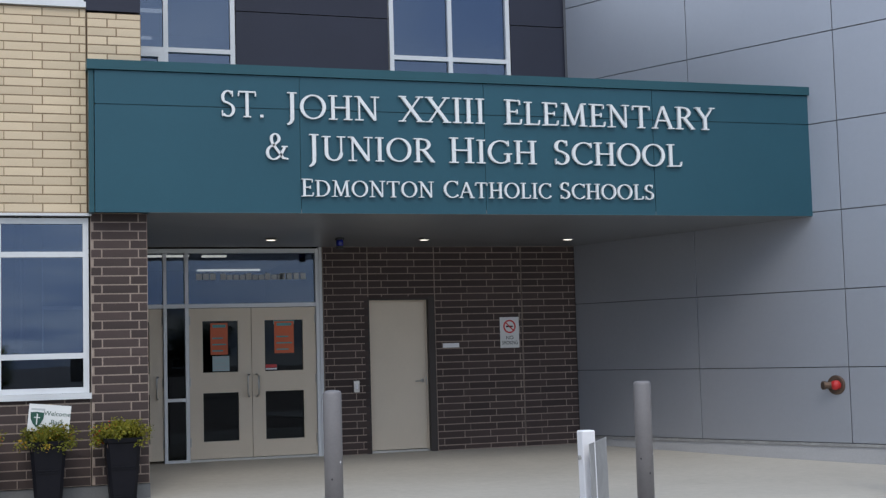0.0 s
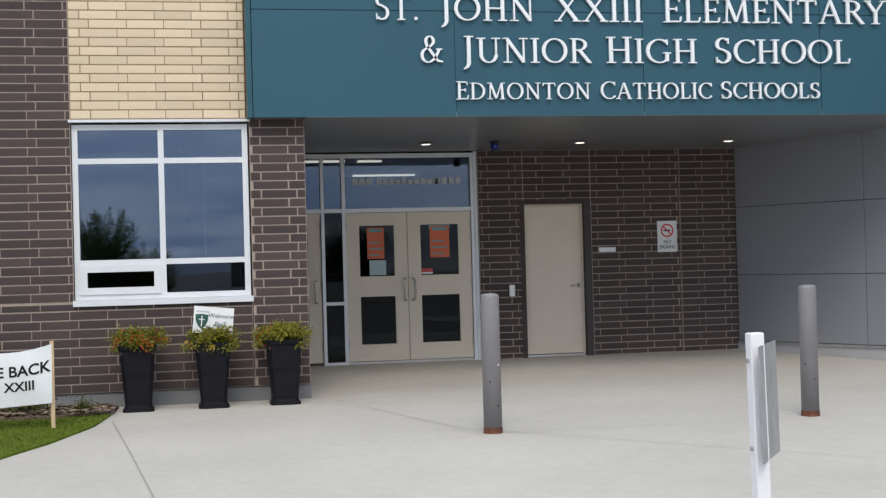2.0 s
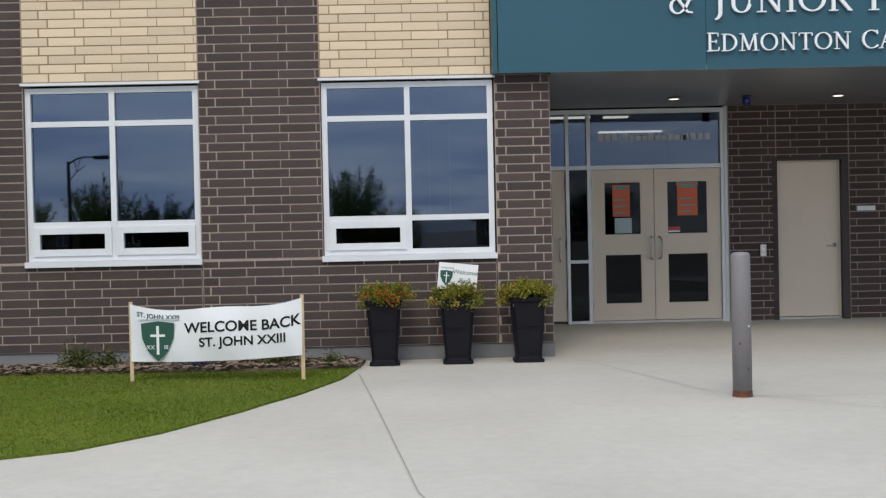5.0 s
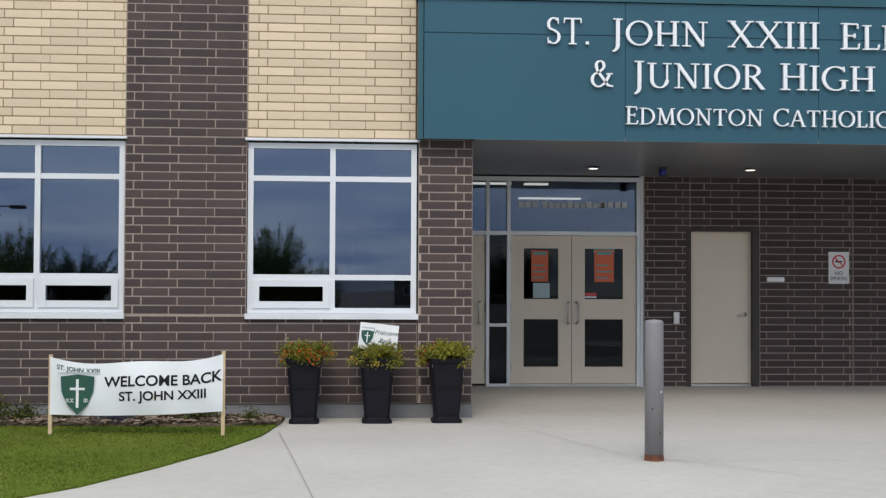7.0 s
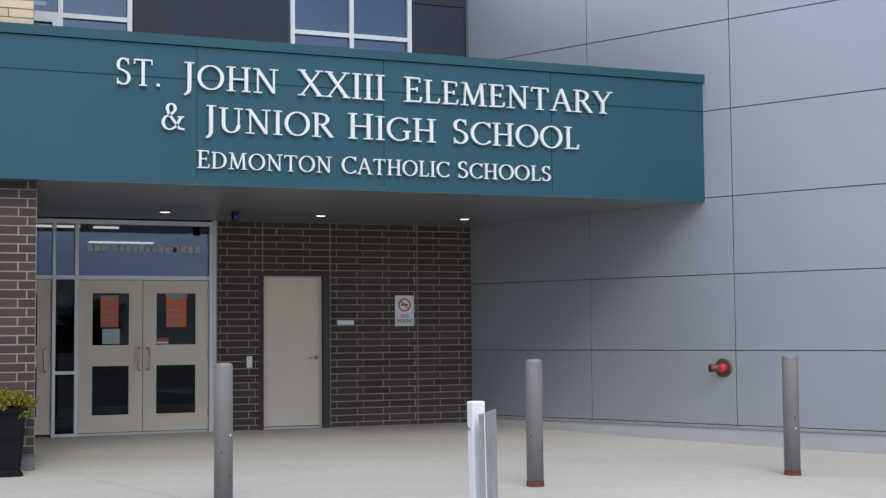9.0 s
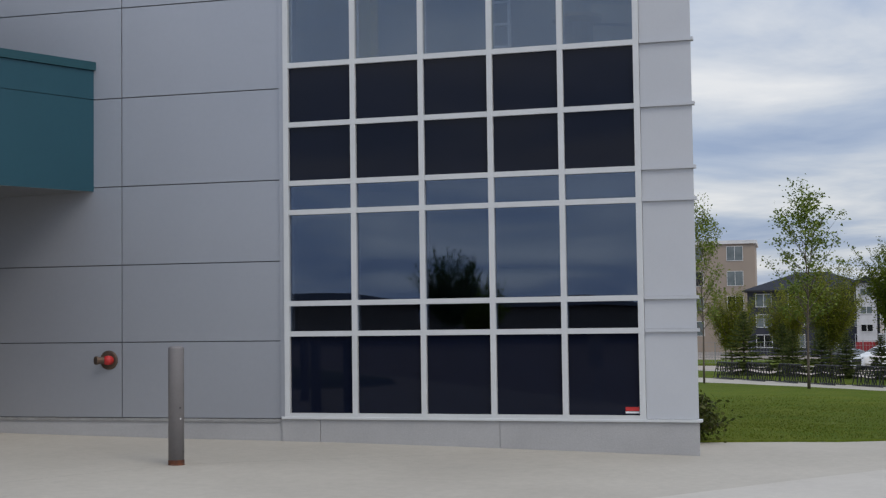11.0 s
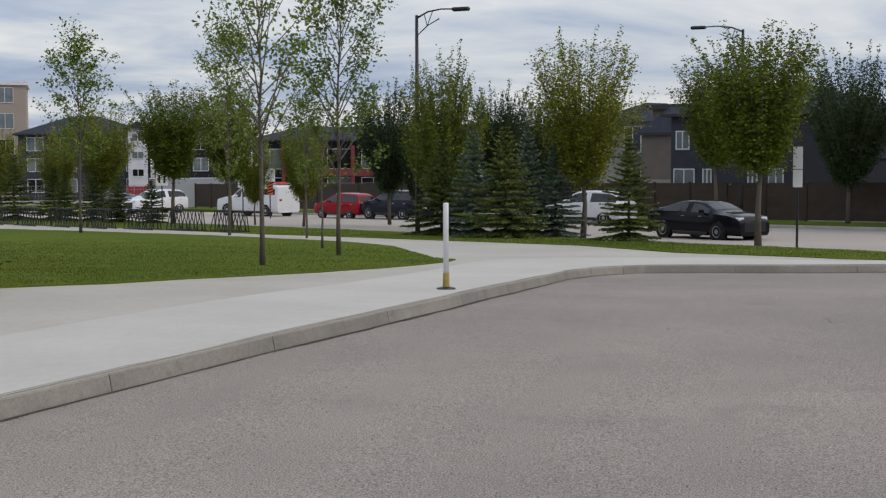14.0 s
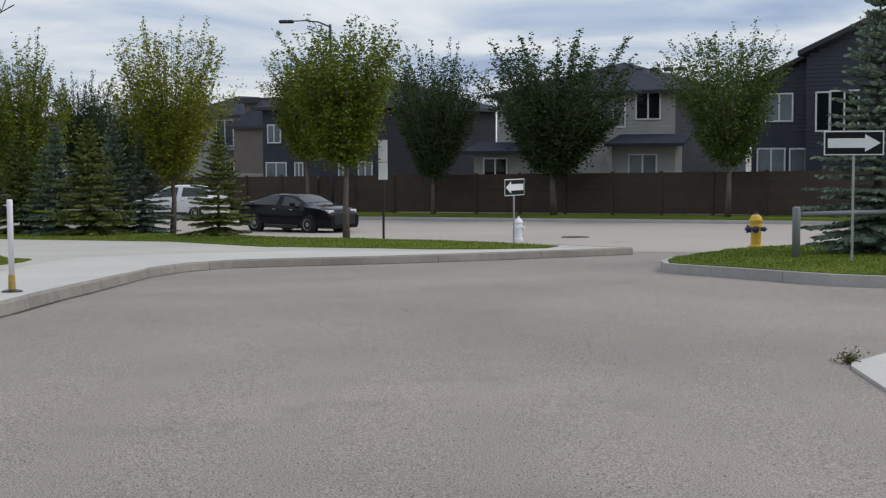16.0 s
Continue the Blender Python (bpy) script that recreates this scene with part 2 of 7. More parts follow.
RED = surf("red_enamel", (0.55, 0.03, 0.03), rough=0.4, grain=0.05)
ORANGE = surf("orange_print", (0.62, 0.12, 0.035), rough=0.5, grain=0.05)
PALEBLUE = surf("pale_blue_paper", (0.42, 0.55, 0.58), rough=0.6, grain=0.03)
TEALPRINT = surf("teal_print", (0.10, 0.32, 0.33), rough=0.6)
GREENPRINT = surf("dark_green_print", (0.012, 0.075, 0.05), rough=0.6, grain=0.05)
INK = surf("black_print", (0.015, 0.016, 0.016), rough=0.6, spec=0.1)
GREYPRINT = surf("pale_grey_print", (0.50, 0.52, 0.54), rough=0.6)
BANNER = surf("white_vinyl_banner", (0.70, 0.72, 0.73), (0.66, 0.68, 0.70), 2.0, 0.45, grain=0.02)
WOODSTAKE = surf("raw_pine_stake", (0.58, 0.44, 0.27), (0.50, 0.37, 0.22), 5.0, 0.7, grain=0.12, gscale=15)
WARMLAMP = glow_mat("warm_lamp", (1.0, 0.92, 0.78), 1.2)
STRIPLAMP = glow_mat("strip_lamp", (1.0, 0.90, 0.72), 1.6)
# Strong glow used only to fill the upper corner room with light.
CLASS_FILL = glow_mat("classroom_fill_strip", (1.0, 0.95, 0.85), 9.0)
BLUELENS = surf("blue_lens", (0.01, 0.02, 0.25), rough=0.15, grain=0.0)


# ---- mesh helpers ----
def finish(name, bm, mat, parent=None, label="", smooth=False, m=None):
    bmesh.ops.recalc_face_normals(bm, faces=bm.faces)
    me = bpy.data.meshes.new(name)
    bm.to_mesh(me)
    bm.free()
    if isinstance(mat, (list, tuple)):
        for x in mat:
            me.materials.append(x)
    else:
        me.materials.append(mat)
    if smooth:
        for p in me.polygons:
            p.use_smooth = True
    ob = new(name, me)
    if m is not None:
        ob.matrix_basis = m
    if parent is not None:
        ob.parent = parent
    if label:
        tagged(ob, label)
    return ob


def part(name, bm, mat, parent=None, label="", smooth=False, m=None):
    return finish(name, bm, mat, parent, label, smooth, m)


def empty(name, m, label="", category="", group="", kind=""):
    ob = new(name)
    ob.matrix_basis = m
    return tagged(ob, label, category, group, kind)


def box(bm, x0, x1, y0, y1, z0, z1, bevel=0.0, mi=0):
    v = [bm.verts.new((x, y, z)) for x in (x0, x1) for y in (y0, y1) for z in (z0, z1)]
    fs = [bm.faces.new([v[i] for i in q]) for q in ((0, 1, 3, 2), (4, 6, 7, 5), (0, 4, 5, 1), (2, 3, 7, 6), (0, 2, 6, 4), (1, 5, 7, 3))]
    for f in fs:
        f.material_index = mi
    if bevel:
        ed = list({e for f in fs for e in f.edges})
        bmesh.ops.bevel(bm, geom=ed, offset=bevel, segments=1, affect="EDGES", profile=0.5)
    return fs


def boxm(*a, **k):
    bm = bmesh.new()
    box(bm, *a, **k)
    return bm


def tube(bm, pts, radii, n=8, cap=True):
    """A tube through points with a radius at each."""
    rings = []
    pts = [Vector(p) for p in pts]
    for i, p in enumerate(pts):
        d = (pts[min(i + 1, len(pts) - 1)] - pts[max(i - 1, 0)]).normalized()
        a = d.orthogonal().normalized() if abs(d.z) < 0.99 else Vector((1, 0, 0))
        a = (a - d * a.dot(d)).normalized()
        b = d.cross(a)
        r = radii[i] if isinstance(radii, (list, tuple)) else radii
        rings.append([bm.verts.new(p + (a * math.cos(t) + b * math.sin(t)) * r) for t in [2 * math.pi * k / n for k in range(n)]])
    for r0, r1 in zip(rings, rings[1:]):
        for k in range(n):
            bm.faces.new((r0[k], r0[(k + 1) % n], r1[(k + 1) % n], r1[k]))
    if cap:
        bm.faces.new(rings[0][::-1])
        bm.faces.new(rings[-1])


def lathe(bm, prof, n=16, cx=0, cy=0):
    """Turned shape from (radius, height) pairs."""
    rings = [[bm.verts.new((cx + r * math.cos(2 * math.pi * k / n), cy + r * math.sin(2 * math.pi * k / n), z)) for k in range(n)] for r, z in prof]
    for r0, r1 in zip(rings, rings[1:]):
        for k in range(n):
            bm.faces.new((r0[k], r0[(k + 1) % n], r1[(k + 1) % n], r1[k]))
    bm.faces.new(rings[0][::-1])
    bm.faces.new(rings[-1])


def prism(bm, poly, y0, y1, mi=0):
    """A flat outline in x and z, given thickness from y0 to y1."""
    a = [bm.verts.new((x, y0, z)) for x, z in poly]
    b = [bm.verts.new((x, y1, z)) for x, z in poly]
    fs = [bm.faces.new(a), bm.faces.new(b[::-1])]
    n = len(poly)
    for i in range(n):
        fs.append(bm.faces.new((a[i], b[i], b[(i + 1) % n], a[(i + 1) % n])))
    for f in fs:
        f.material_index = mi


def text_part(name, words, size, mat, parent, m, depth=0.003, align="CENTER", squeeze=1.0, bold=0.0):
    c = bpy.data.curves.new(name, "FONT")
    c.body, c.size, c.extrude, c.align_x, c.offset = words, size, depth, align, bold
    tmp = bpy.data.objects.new(name, c)
    me = bpy.data.meshes.new_from_object(tmp)
    bpy.data.objects.remove(tmp)
    me.materials.clear()
    me.materials.append(mat)
    ob = new(name, me)
    ob.matrix_basis = m @ Matrix.Diagonal((squeeze, 1, 1, 1))
    ob.parent = parent
    return ob


# ---- ground heights ----
def ground_z(x, y):
    """Level of the asphalt; paved and planted areas lie a kerb's height above."""
    gw = -0.32 + (0.022 if y > 4.5 else 0.01) * (min(y, 11.9) - 4.5) + 0.009 * max(0, min(y, 15.1) - 11.9) + 0.033 * max(0, y - 15.1)
    gw = max(-0.6, min(gw, 0.05))
    s = min(1, max(0, (x - 10) / 14))
    s = s * s * (3 - 2 * s)
    ge = 0.12 - 0.0345 * min(x, 50) - 0.018 * max(0, min(x, 170) - 50) - 0.004 * max(-60, min(y, 60))
    return gw * (1 - s) + ge * s


KERB_H = 0.155


def top_z(x, y):
    return ground_z(x, y) + KERB_H


def sheet(poly, cell, height, skirt=0.0):
    """A surface over an outline, cut into cells so that it follows the terrain."""
    bm = bmesh.new()
    cache = {}

    def vert(p):
        k = (round(p[0], 3), round(p[1], 3))
        if k not in cache:
            cache[k] = bm.verts.new((p[0], p[1], height(p[0], p[1])))
        return cache[k]

    def clip(pts, ax, lim, sign):
        res = []
        for i, p in enumerate(pts):
            q = pts[(i + 1) % len(pts)]
            a, b = sign * (p[ax] - lim), sign * (q[ax] - lim)
            if a >= 0:
                res.append(p)
            if a * b < 0:
                t = a / (a - b)
                res.append((p[0] + t * (q[0] - p[0]), p[1] + t * (q[1] - p[1])))
        return res

    xs, ys = [p[0] for p in poly], [p[1] for p in poly]
    for i in range(math.floor(min(xs) / cell), math.ceil(max(xs) / cell)):
        col = clip(clip(poly, 0, i * cell, 1), 0, (i + 1) * cell, -1)
        if len(col) < 3:
            continue
        for j in range(math.floor(min(ys) / cell), math.ceil(max(ys) / cell)):
            pc = clip(clip(col, 1, j * cell, 1), 1, (j + 1) * cell, -1)
            vs = []
            for p in pc:
                v = vert(p)
                if v not in vs:
                    vs.append(v)
            if len(vs) >= 3:
                try:
                    bm.faces.new(vs)
                except ValueError:
                    pass
    bmesh.ops.triangulate(bm, faces=[f for f in bm.faces if len(f.verts) > 4])
    for f in bm.faces:
        f.normal_update()
        if f.normal.z < 0:
            f.normal_flip()
    if skirt:
        edge = [e for e in bm.edges if len(e.link_faces) == 1]
        r = bmesh.ops.extrude_edge_only(bm, edges=edge)
        for v in [x for x in r["geom"] if isinstance(x, bmesh.types.BMVert)]:
            v.co.z -= skirt
    return bm


def sheet_object(name, bm, mat, kind="structure", label="", category=""):
    me = bpy.data.meshes.new(name)
    bm.to_mesh(me)
    bm.free()
    me.materials.append(mat)
    for p in me.polygons:
        p.use_smooth = False
    return tagged(new(name, me), label, category, kind=kind)


# ---- ground ----
def base_ground():
    xs = [-400, -200, -100, -50, -30, -20] + [i * 2.0 for i in range(-6, 60)] + [125, 135, 150, 180, 240, 400, 800]
    ys = [-600, -300, -150, -90, -70] + [i * 2.0 for i in range(-30, 40)] + [90, 120, 180, 300, 600]
    bm = bmesh.new()
    g = [[bm.verts.new((x, y, ground_z(x, y))) for y in ys] for x in xs]
    for i in range(len(xs) - 1):
        for j in range(len(ys) - 1):
            bm.faces.new((g[i][j], g[i + 1][j], g[i + 1][j + 1], g[i][j + 1]))
    return sheet_object("ground", bm, ASPHALT, label="worn grey asphalt of the car park drive", category="ground")


base_ground()
KERB_LINE = [(-16, 10.0), (-8, 8.35), (0, 6.7), (6.75, 5.3), (9.3, 4.8), (11.65, 4.33), (13.75, 3.87), (16.07, 3.49), (19.4, 3.22), (22.0, 3.12), (24.0, 3.0), (25.4, 2.6), (26.4, 1.9), (26.75, 1.0), (27.1, -1.0), (27.9, -3.3), (28.7, -5.2), (29.4, -6.6)]
ROAD_EDGE = [(29.4, -6.6), (30.6, -5.9), (33.2, -4.7), (36.2, -2.9), (40.8, 0.9), (45.6, 4.2), (51.8, 11.3), (56.0, 16.6), (61.5, 24.0), (70.0, 36.0), (82.0, 54.0), (95.0, 75.0)]
PAVED = KERB_LINE + ROAD_EDGE[1:] + [(20, 75), (9.6, 30), (9.0, 19.4), (-0.5, 19.4), (-0.5, 16.5), (-16, 16.5)]
sheet_object("pavement", sheet(PAVED, 2.0, top_z, 0.30), CONCRETE, label="pale worn concrete plaza and walkway", category="pavement")

WALKWAY = KERB_LINE[:-1] + [(29.3, -5.5), (29.3, -4.2), (29.2, -2.2), (30.4, 0.5), (29.6, 3.7), (28.6, 4.9), (27.0, 5.3), (22.0, 5.35), (18.0, 5.35), (15.0, 5.78), (10.9, 6.48), (9.0, 6.85), (7.4, 7.25), (2.0, 8.3), (-2.7, 9.5), (-16, 11.4)]
WALKWAY = [(4.2, 5.83)] + [p for p in WALKWAY if p[0] > 4.2] + [(4.2, 7.87)]
sheet_object("walkway", sheet(WALKWAY, 2.0, lambda x, y: top_z(x, y) + 0.005), WALK, label="pale concrete walkway along the kerb", category="pavement")

LAWN = [(13.6, 10.2), (14.5, 9.3), (15.4, 8.8), (16.6, 8.1), (19.2, 7.45), (22.8, 6.75), (25.5, 6.0), (27.0, 5.75), (28.0, 5.8), (28.4, 6.05), (28.7, 6.4), (30.6, 7.1), (36.5, 9.3), (40.5, 11.9), (44.5, 16.0), (48.2, 20.0), (51.0, 24.5), (54.0, 31.0), (57.0, 40.0), (62, 60), (25, 60), (17.5, 18)]
STRIP = [(31.0, -1.3), (33.2, 1.5), (38.2, 4.3), (42.0, 8.7), (46.7, 14.0), (51.0, 19.5), (56.0, 27.0), (62.0, 38.0), (70, 52), (80, 54), (69.0, 36.0), (60.8, 24.0), (55.5, 16.8), (51.4, 11.7), (45.2, 4.5), (40.5, 1.3), (36.0, -2.5), (33.0, -4.2), (30.6, -5.2), (29.7, -4.8), (29.6, -3.4), (30.1, -2.2)]
LAWN_W = [(-16, 15.2), (-1.2, 15.2), (-0.85, 14.6), (-0.98, 13.7), (-1.3, 12.6), (-1.7, 11.6), (-2.2, 10.6), (-2.7, 9.95), (-4, 9.2), (-7, 8.9), (-16, 10.6)]
ISLAND = [(23.53, -5.88), (22.51, -5.69), (21.53, -6.02), (20.42, -6.40), (19.55, -6.68), (18.8, -7.05), (18.3, -7.6), (17.6, -9), (17.0, -12), (16.5, -20), (22, -24), (27, -18), (29.5, -12.0), (28.7, -9.9), (27.4, -8.1), (25.5, -6.9), (24.7, -6.36)]


def lawn_z(x, y):
    return top_z(x, y) + 0.02 + 0.012 * noise.noise((x * 0.7, y * 0.7, 0.0))


for nm, pl, lab in (("lawn", LAWN, "mown green lawn beside the glazed corner"), ("lawn", STRIP, "narrow strip of mown grass along the street"), ("lawn", LAWN_W, "small lawn below the brick wall"), ("lawn", ISLAND, "kerbed grass island with the yellow hydrant")):
    sheet_object(nm, sheet(pl, 1.0, lawn_z, 0.15), GRASS, label=lab, category="lawn")


# ---- brick walls ----
COURSE, BRICK_LEN, GAP = 0.1003, 0.405, 0.014
PIECES = []


def brick_list(rects, z_base, x_ref, shift=0.235):
    """Stretchers cut to fit each rectangle (x0, x1, z0, z1), every second course shifted by about a quarter."""
    res = []
    for x0, x1, z0, z1 in rects:
        k = math.floor((z0 - z_base) / COURSE + 0.01)
        while z_base + k * COURSE < z1 - 0.01:
            za, zb = max(z0, z_base + k * COURSE), min(z1, z_base + (k + 1) * COURSE)
            off = x_ref + (shift * BRICK_LEN if k % 2 else 0.0)
            i = math.floor((x0 - off) / BRICK_LEN)
            while off + i * BRICK_LEN < x1 - 0.01:
                xa, xb = max(x0, off + i * BRICK_LEN), min(x1, off + (i + 1) * BRICK_LEN)
                if xb - xa > 0.03 and zb - za > 0.03:
                    res.append((xa, xb, za, zb))
                i += 1
            k += 1
    return res


def lay_bricks(wall, bricks, mat, face_y, near):
    """The nearest 300 as pieces of their own, the others joined."""
    bricks = sorted(bricks, key=near)
    meshes = {}
    for xa, xb, za, zb in bricks[:300]:
        key = (round(xb - xa, 2), round(zb - za, 2))
        if key not in meshes:
            bm = boxm(-key[0] / 2 + GAP / 2, key[0] / 2 - GAP / 2, 0.0, 0.06, -key[1] / 2 + GAP / 2, key[1] / 2 - GAP / 2)
            bmesh.ops.recalc_face_normals(bm, faces=bm.faces)
            me = bpy.data.meshes.new("brick")
            bm.to_mesh(me)
            bm.free()
            me.materials.append(mat)
            meshes[key] = me
        ob = new("brick", meshes[key])
        ob.matrix_basis = pose((xa + xb) / 2, face_y + random.uniform(-0.0015, 0.0015), (za + zb) / 2, 0, 0, random.uniform(-0.15, 0.15))
        ob.parent = wall
    if len(bricks) > 300:
        v, f = [], []
        for xa, xb, za, zb in bricks[300:]:
            b = len(v)
            y0 = face_y + random.uniform(-0.0015, 0.0015)
            for x in (xa + GAP / 2, xb - GAP / 2):
                for y in (y0, y0 + 0.06):
                    for z in (za + GAP / 2, zb - GAP / 2):
                        v.append((x, y, z))
            f += [[b + i for i in q] for q in ((0, 1, 3, 2), (4, 6, 7, 5), (0, 4, 5, 1), (2, 3, 7, 6), (0, 2, 6, 4), (1, 5, 7, 3))]
        me = bpy.data.meshes.new("brickwork")
        me.from_pydata(v, [], f)
        me.materials.append(mat)
        ob = tagged(new("brickwork", me), kind="stuff")
        ob.parent = wall


def backing(name, rects, y0, y1, mat, label, m=None):
    bm = bmesh.new()
    for x0, x1, z0, z1 in rects:
        box(bm, x0, x1, y0, y1, z0, z1)
    ob = finish(name, bm, mat, m=m)
    return tagged(ob, label, "wall", kind="structure")


FY = 15.30          # front face of the brick block
RY = 18.70          # face of the recessed entrance wall
ZB = 0.213          # lowest course
WL, WR = (-4.56, -2.61), (-1.25, 0.69)
WZ0, WZ1 = 1.20, 3.19
TOP = 7.6

# dark brick of the front block
dark_front = [(-9.0, -2.61, ZB, WZ0), (-2.60, 0.69, ZB, WZ0), (-9.0, WL[0], WZ0, TOP), (WL[1], WR[0], WZ0, TOP), (0.70, 1.32, ZB, WZ1 + 0.03)]
buff_front = [(WL[0], WL[1], WZ1 + 0.03, 5.54), (WR[0], 0.665, WZ1 + 0.03, 5.54), (0.675, 1.27, WZ1 + 0.03, 5.50)]
wall_front = backing("wall_front", [(a, b, c, d) for a, b, c, d in dark_front], FY + 0.006, FY + 0.32, MORTAR_D, "dark brown long-format brick wall of the school front")
wall_front_buff = backing("wall_front_buff", buff_front, FY + 0.006, FY + 0.30, MORTAR_L, "buff long-format brick bands above the windows")
backing("wall_front_upper", [(WL[0], WL[1], 7.0, TOP), (WR[0], 1.27, 7.0, TOP), (0.665, 1.27, 5.53, 7.0)], FY + 0.02, FY + 0.3, NAVY, "dark metal panel above the brick")
# returns and closing walls of the front block
backing("wall_return", [(1.0, 1.30, ZB, 3.22), (1.0, 1.262, 3.23, TOP)], FY + 0.325, FY + 0.9, MORTAR_D, "brick return of the pier")
backing("wall_block_side", [(0.0, 0.2, 0.0, TOP)], FY + 0.9, RY + 0.3, INTERIOR, "side wall of the front block")
backing("wall_block_west", [(-9.3, -9.02, -0.3, TOP)], FY, RY + 12, MORTAR_D, "plain brick side wall")
backing("wall_back", [(-9.3, 25.0, -0.3, TOP)], RY + 12, RY + 12.3, MORTAR_D, "plain rear wall")



def near_front(b):
    return math.hypot((b[0] + b[1]) / 2 + 0.6, (b[2] + b[3]) / 2 - 1.4)


PIECES.append((wall_front, brick_list(dark_front, ZB, -0.086), BRICK_D, FY + 0.002, near_front))
PIECES.append((wall_front_buff, brick_list(buff_front, ZB + 0.006, 0.19, -0.25), BRICK_L, FY + 0.002, near_front))

# base flashing and ground gap under the brick
base = finish("trim", boxm(-9.0, 1.33, FY + 0.03, FY + 0.3, -0.25, ZB - 0.008), surf("grey_base_flashing", (0.17, 0.175, 0.18), rough=0.6, grain=0.1))
tagged(base, "grey metal base flashing under the brick", "trim", kind="structure")


# ---- windows of the front block ----
def bars(bm, xs, zs, y0, y1, w):
    """Upright and level bars of a frame, at centre lines xs and zs within their outline."""
    xa, xb, za, zb = xs[0], xs[-1], zs[0], zs[-1]
    for x in xs:
        a, b = (x, x + w) if x == xa else ((x - w, x) if x == xb else (x - w / 2, x + w / 2))
        box(bm, a, b, y0, y1, za, zb)
    for z in zs:
        a, b = (z, z + w) if z == za else ((z - w, z) if z == zb else (z - w / 2, z + w / 2))
        for p, q in zip(xs, xs[1:]):
            l = p + w if p == xa else p + w / 2
            r = q - w if q == xb else q - w / 2
            box(bm, l, r, y0 + 0.004, y1 - 0.004, a, b)


def pane(parent, x0, x1, z0, z1, y, mat, label="", shadow=False):
    ob = part("pane", boxm(x0, x1, y, y + 0.012, z0, z1), mat, parent, label)
    ob.visible_shadow = shadow
    return ob


def front_window(name, x0, x1, sashes, label, z0=WZ0, z1=WZ1, zt=(1.64, 2.765)):
    w = empty(name, Matrix.Identity(4), label, "window", kind="structure")
    xm = (x0 + x1) / 2
    bm = bmesh.new()
    bars(bm, [x0 + 0.01, xm, x1 - 0.01], [z0 + 0.03, zt[0], zt[1], z1 - 0.02], FY + 0.05, FY + 0.15, 0.062)
    fr = part("window_frame", bm, ALU, w)
    for i, (a, b) in enumerate(((x0 + 0.07, xm - 0.03), (xm + 0.03, x1 - 0.07))):
        if sashes[i]:
            bs = bmesh.new()
            bars(bs, [a, b], [z0 + 0.09, zt[0] - 0.03], FY + 0.03, FY + 0.12, 0.075)
            part("sash", bs, ALU, w)
            pane(w, a + 0.075, b - 0.075, z0 + 0.165, zt[0] - 0.105, FY + 0.09, GLASS_L)
        else:
            pane(w, a, b, z0 + 0.09, zt[0] - 0.03, FY + 0.10, GLASS_L)
        pane(w, a, b, zt[0] + 0.03, zt[1] - 0.03, FY + 0.10, GLASS)
        pane(w, a, b, zt[1] + 0.03, z1 - 0.08, FY + 0.10, GLASS)
    part("window_sill", boxm(x0 - 0.01, x1 + 0.01, FY - 0.045, FY + 0.14, z0 - 0.035, z0 + 0.028), ALU, w)
    part("head_flashing", boxm(x0 - 0.02, x1 + 0.02, FY - 0.03, FY + 0.05, z1, z1 + 0.028), ALU, w)
    return w


front_window("window_1", WL[0], WL[1], (True, True), "white aluminium window with two opening sashes below")
front_window("window_2", WR[0], WR[1], (True, False), "white aluminium window with one opening sash below")
front_window("window_3", WL[0], WL[1], (False, False), "upper floor window with white frame", 5.58, 7.0, (6.0, 6.6))
front_window("window_4", WR[0], 0.655, (False, False), "upper floor window with white frame", 5.58, 7.0, (6.0, 6.6))


def sticker(parent, x, z, y, w=0.15):
    s = part("sticker", boxm(x, x + w, y - 0.004, y, z, z + 0.045), RED, parent, "small red and white sticker")
    part("sticker_strip", boxm(x, x + w, y - 0.004, y, z - 0.028, z - 0.006), WHITE, s)


ROOMS = empty("interior", Matrix.Identity(4), "dim rooms behind the glass", "interior", kind="structure")


def room(x0, x1, y0, y1, z0, z1, m=None, mat=None):
    """Floor, back, sides and ceiling behind panes."""
    bm = bmesh.new()
    t = 0.05
    box(bm, x0, x1, y0, y1, z0 - t, z0)
    box(bm, x0, x1, y0, y1, z1, z1 + t)
    box(bm, x0, x1, y1, y1 + t, z0 - t, z1 + t)
    box(bm, x0 - t, x0, y0, y1, z0 - t, z1 + t)
    box(bm, x1, x1 + t, y0, y1, z0 - t, z1 + t)
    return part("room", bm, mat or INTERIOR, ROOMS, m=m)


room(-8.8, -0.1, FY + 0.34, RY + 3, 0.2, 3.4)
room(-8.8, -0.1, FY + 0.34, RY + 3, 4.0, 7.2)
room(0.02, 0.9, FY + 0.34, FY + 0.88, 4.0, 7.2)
bm = bmesh.new()
for i in range(14):
    x = -0.24 + i * 0.063
    box(bm, x, x + 0.045, FY + 0.42 + 0.012 * (i % 2), FY + 0.425 + 0.012 * (i % 2), 1.25, 1.62)
tagged(finish("curtain", bm, surf("faded_curtain_cloth", (0.10, 0.11, 0.12), rough=0.9)), "faded pleated curtain behind the low pane", "curtain")


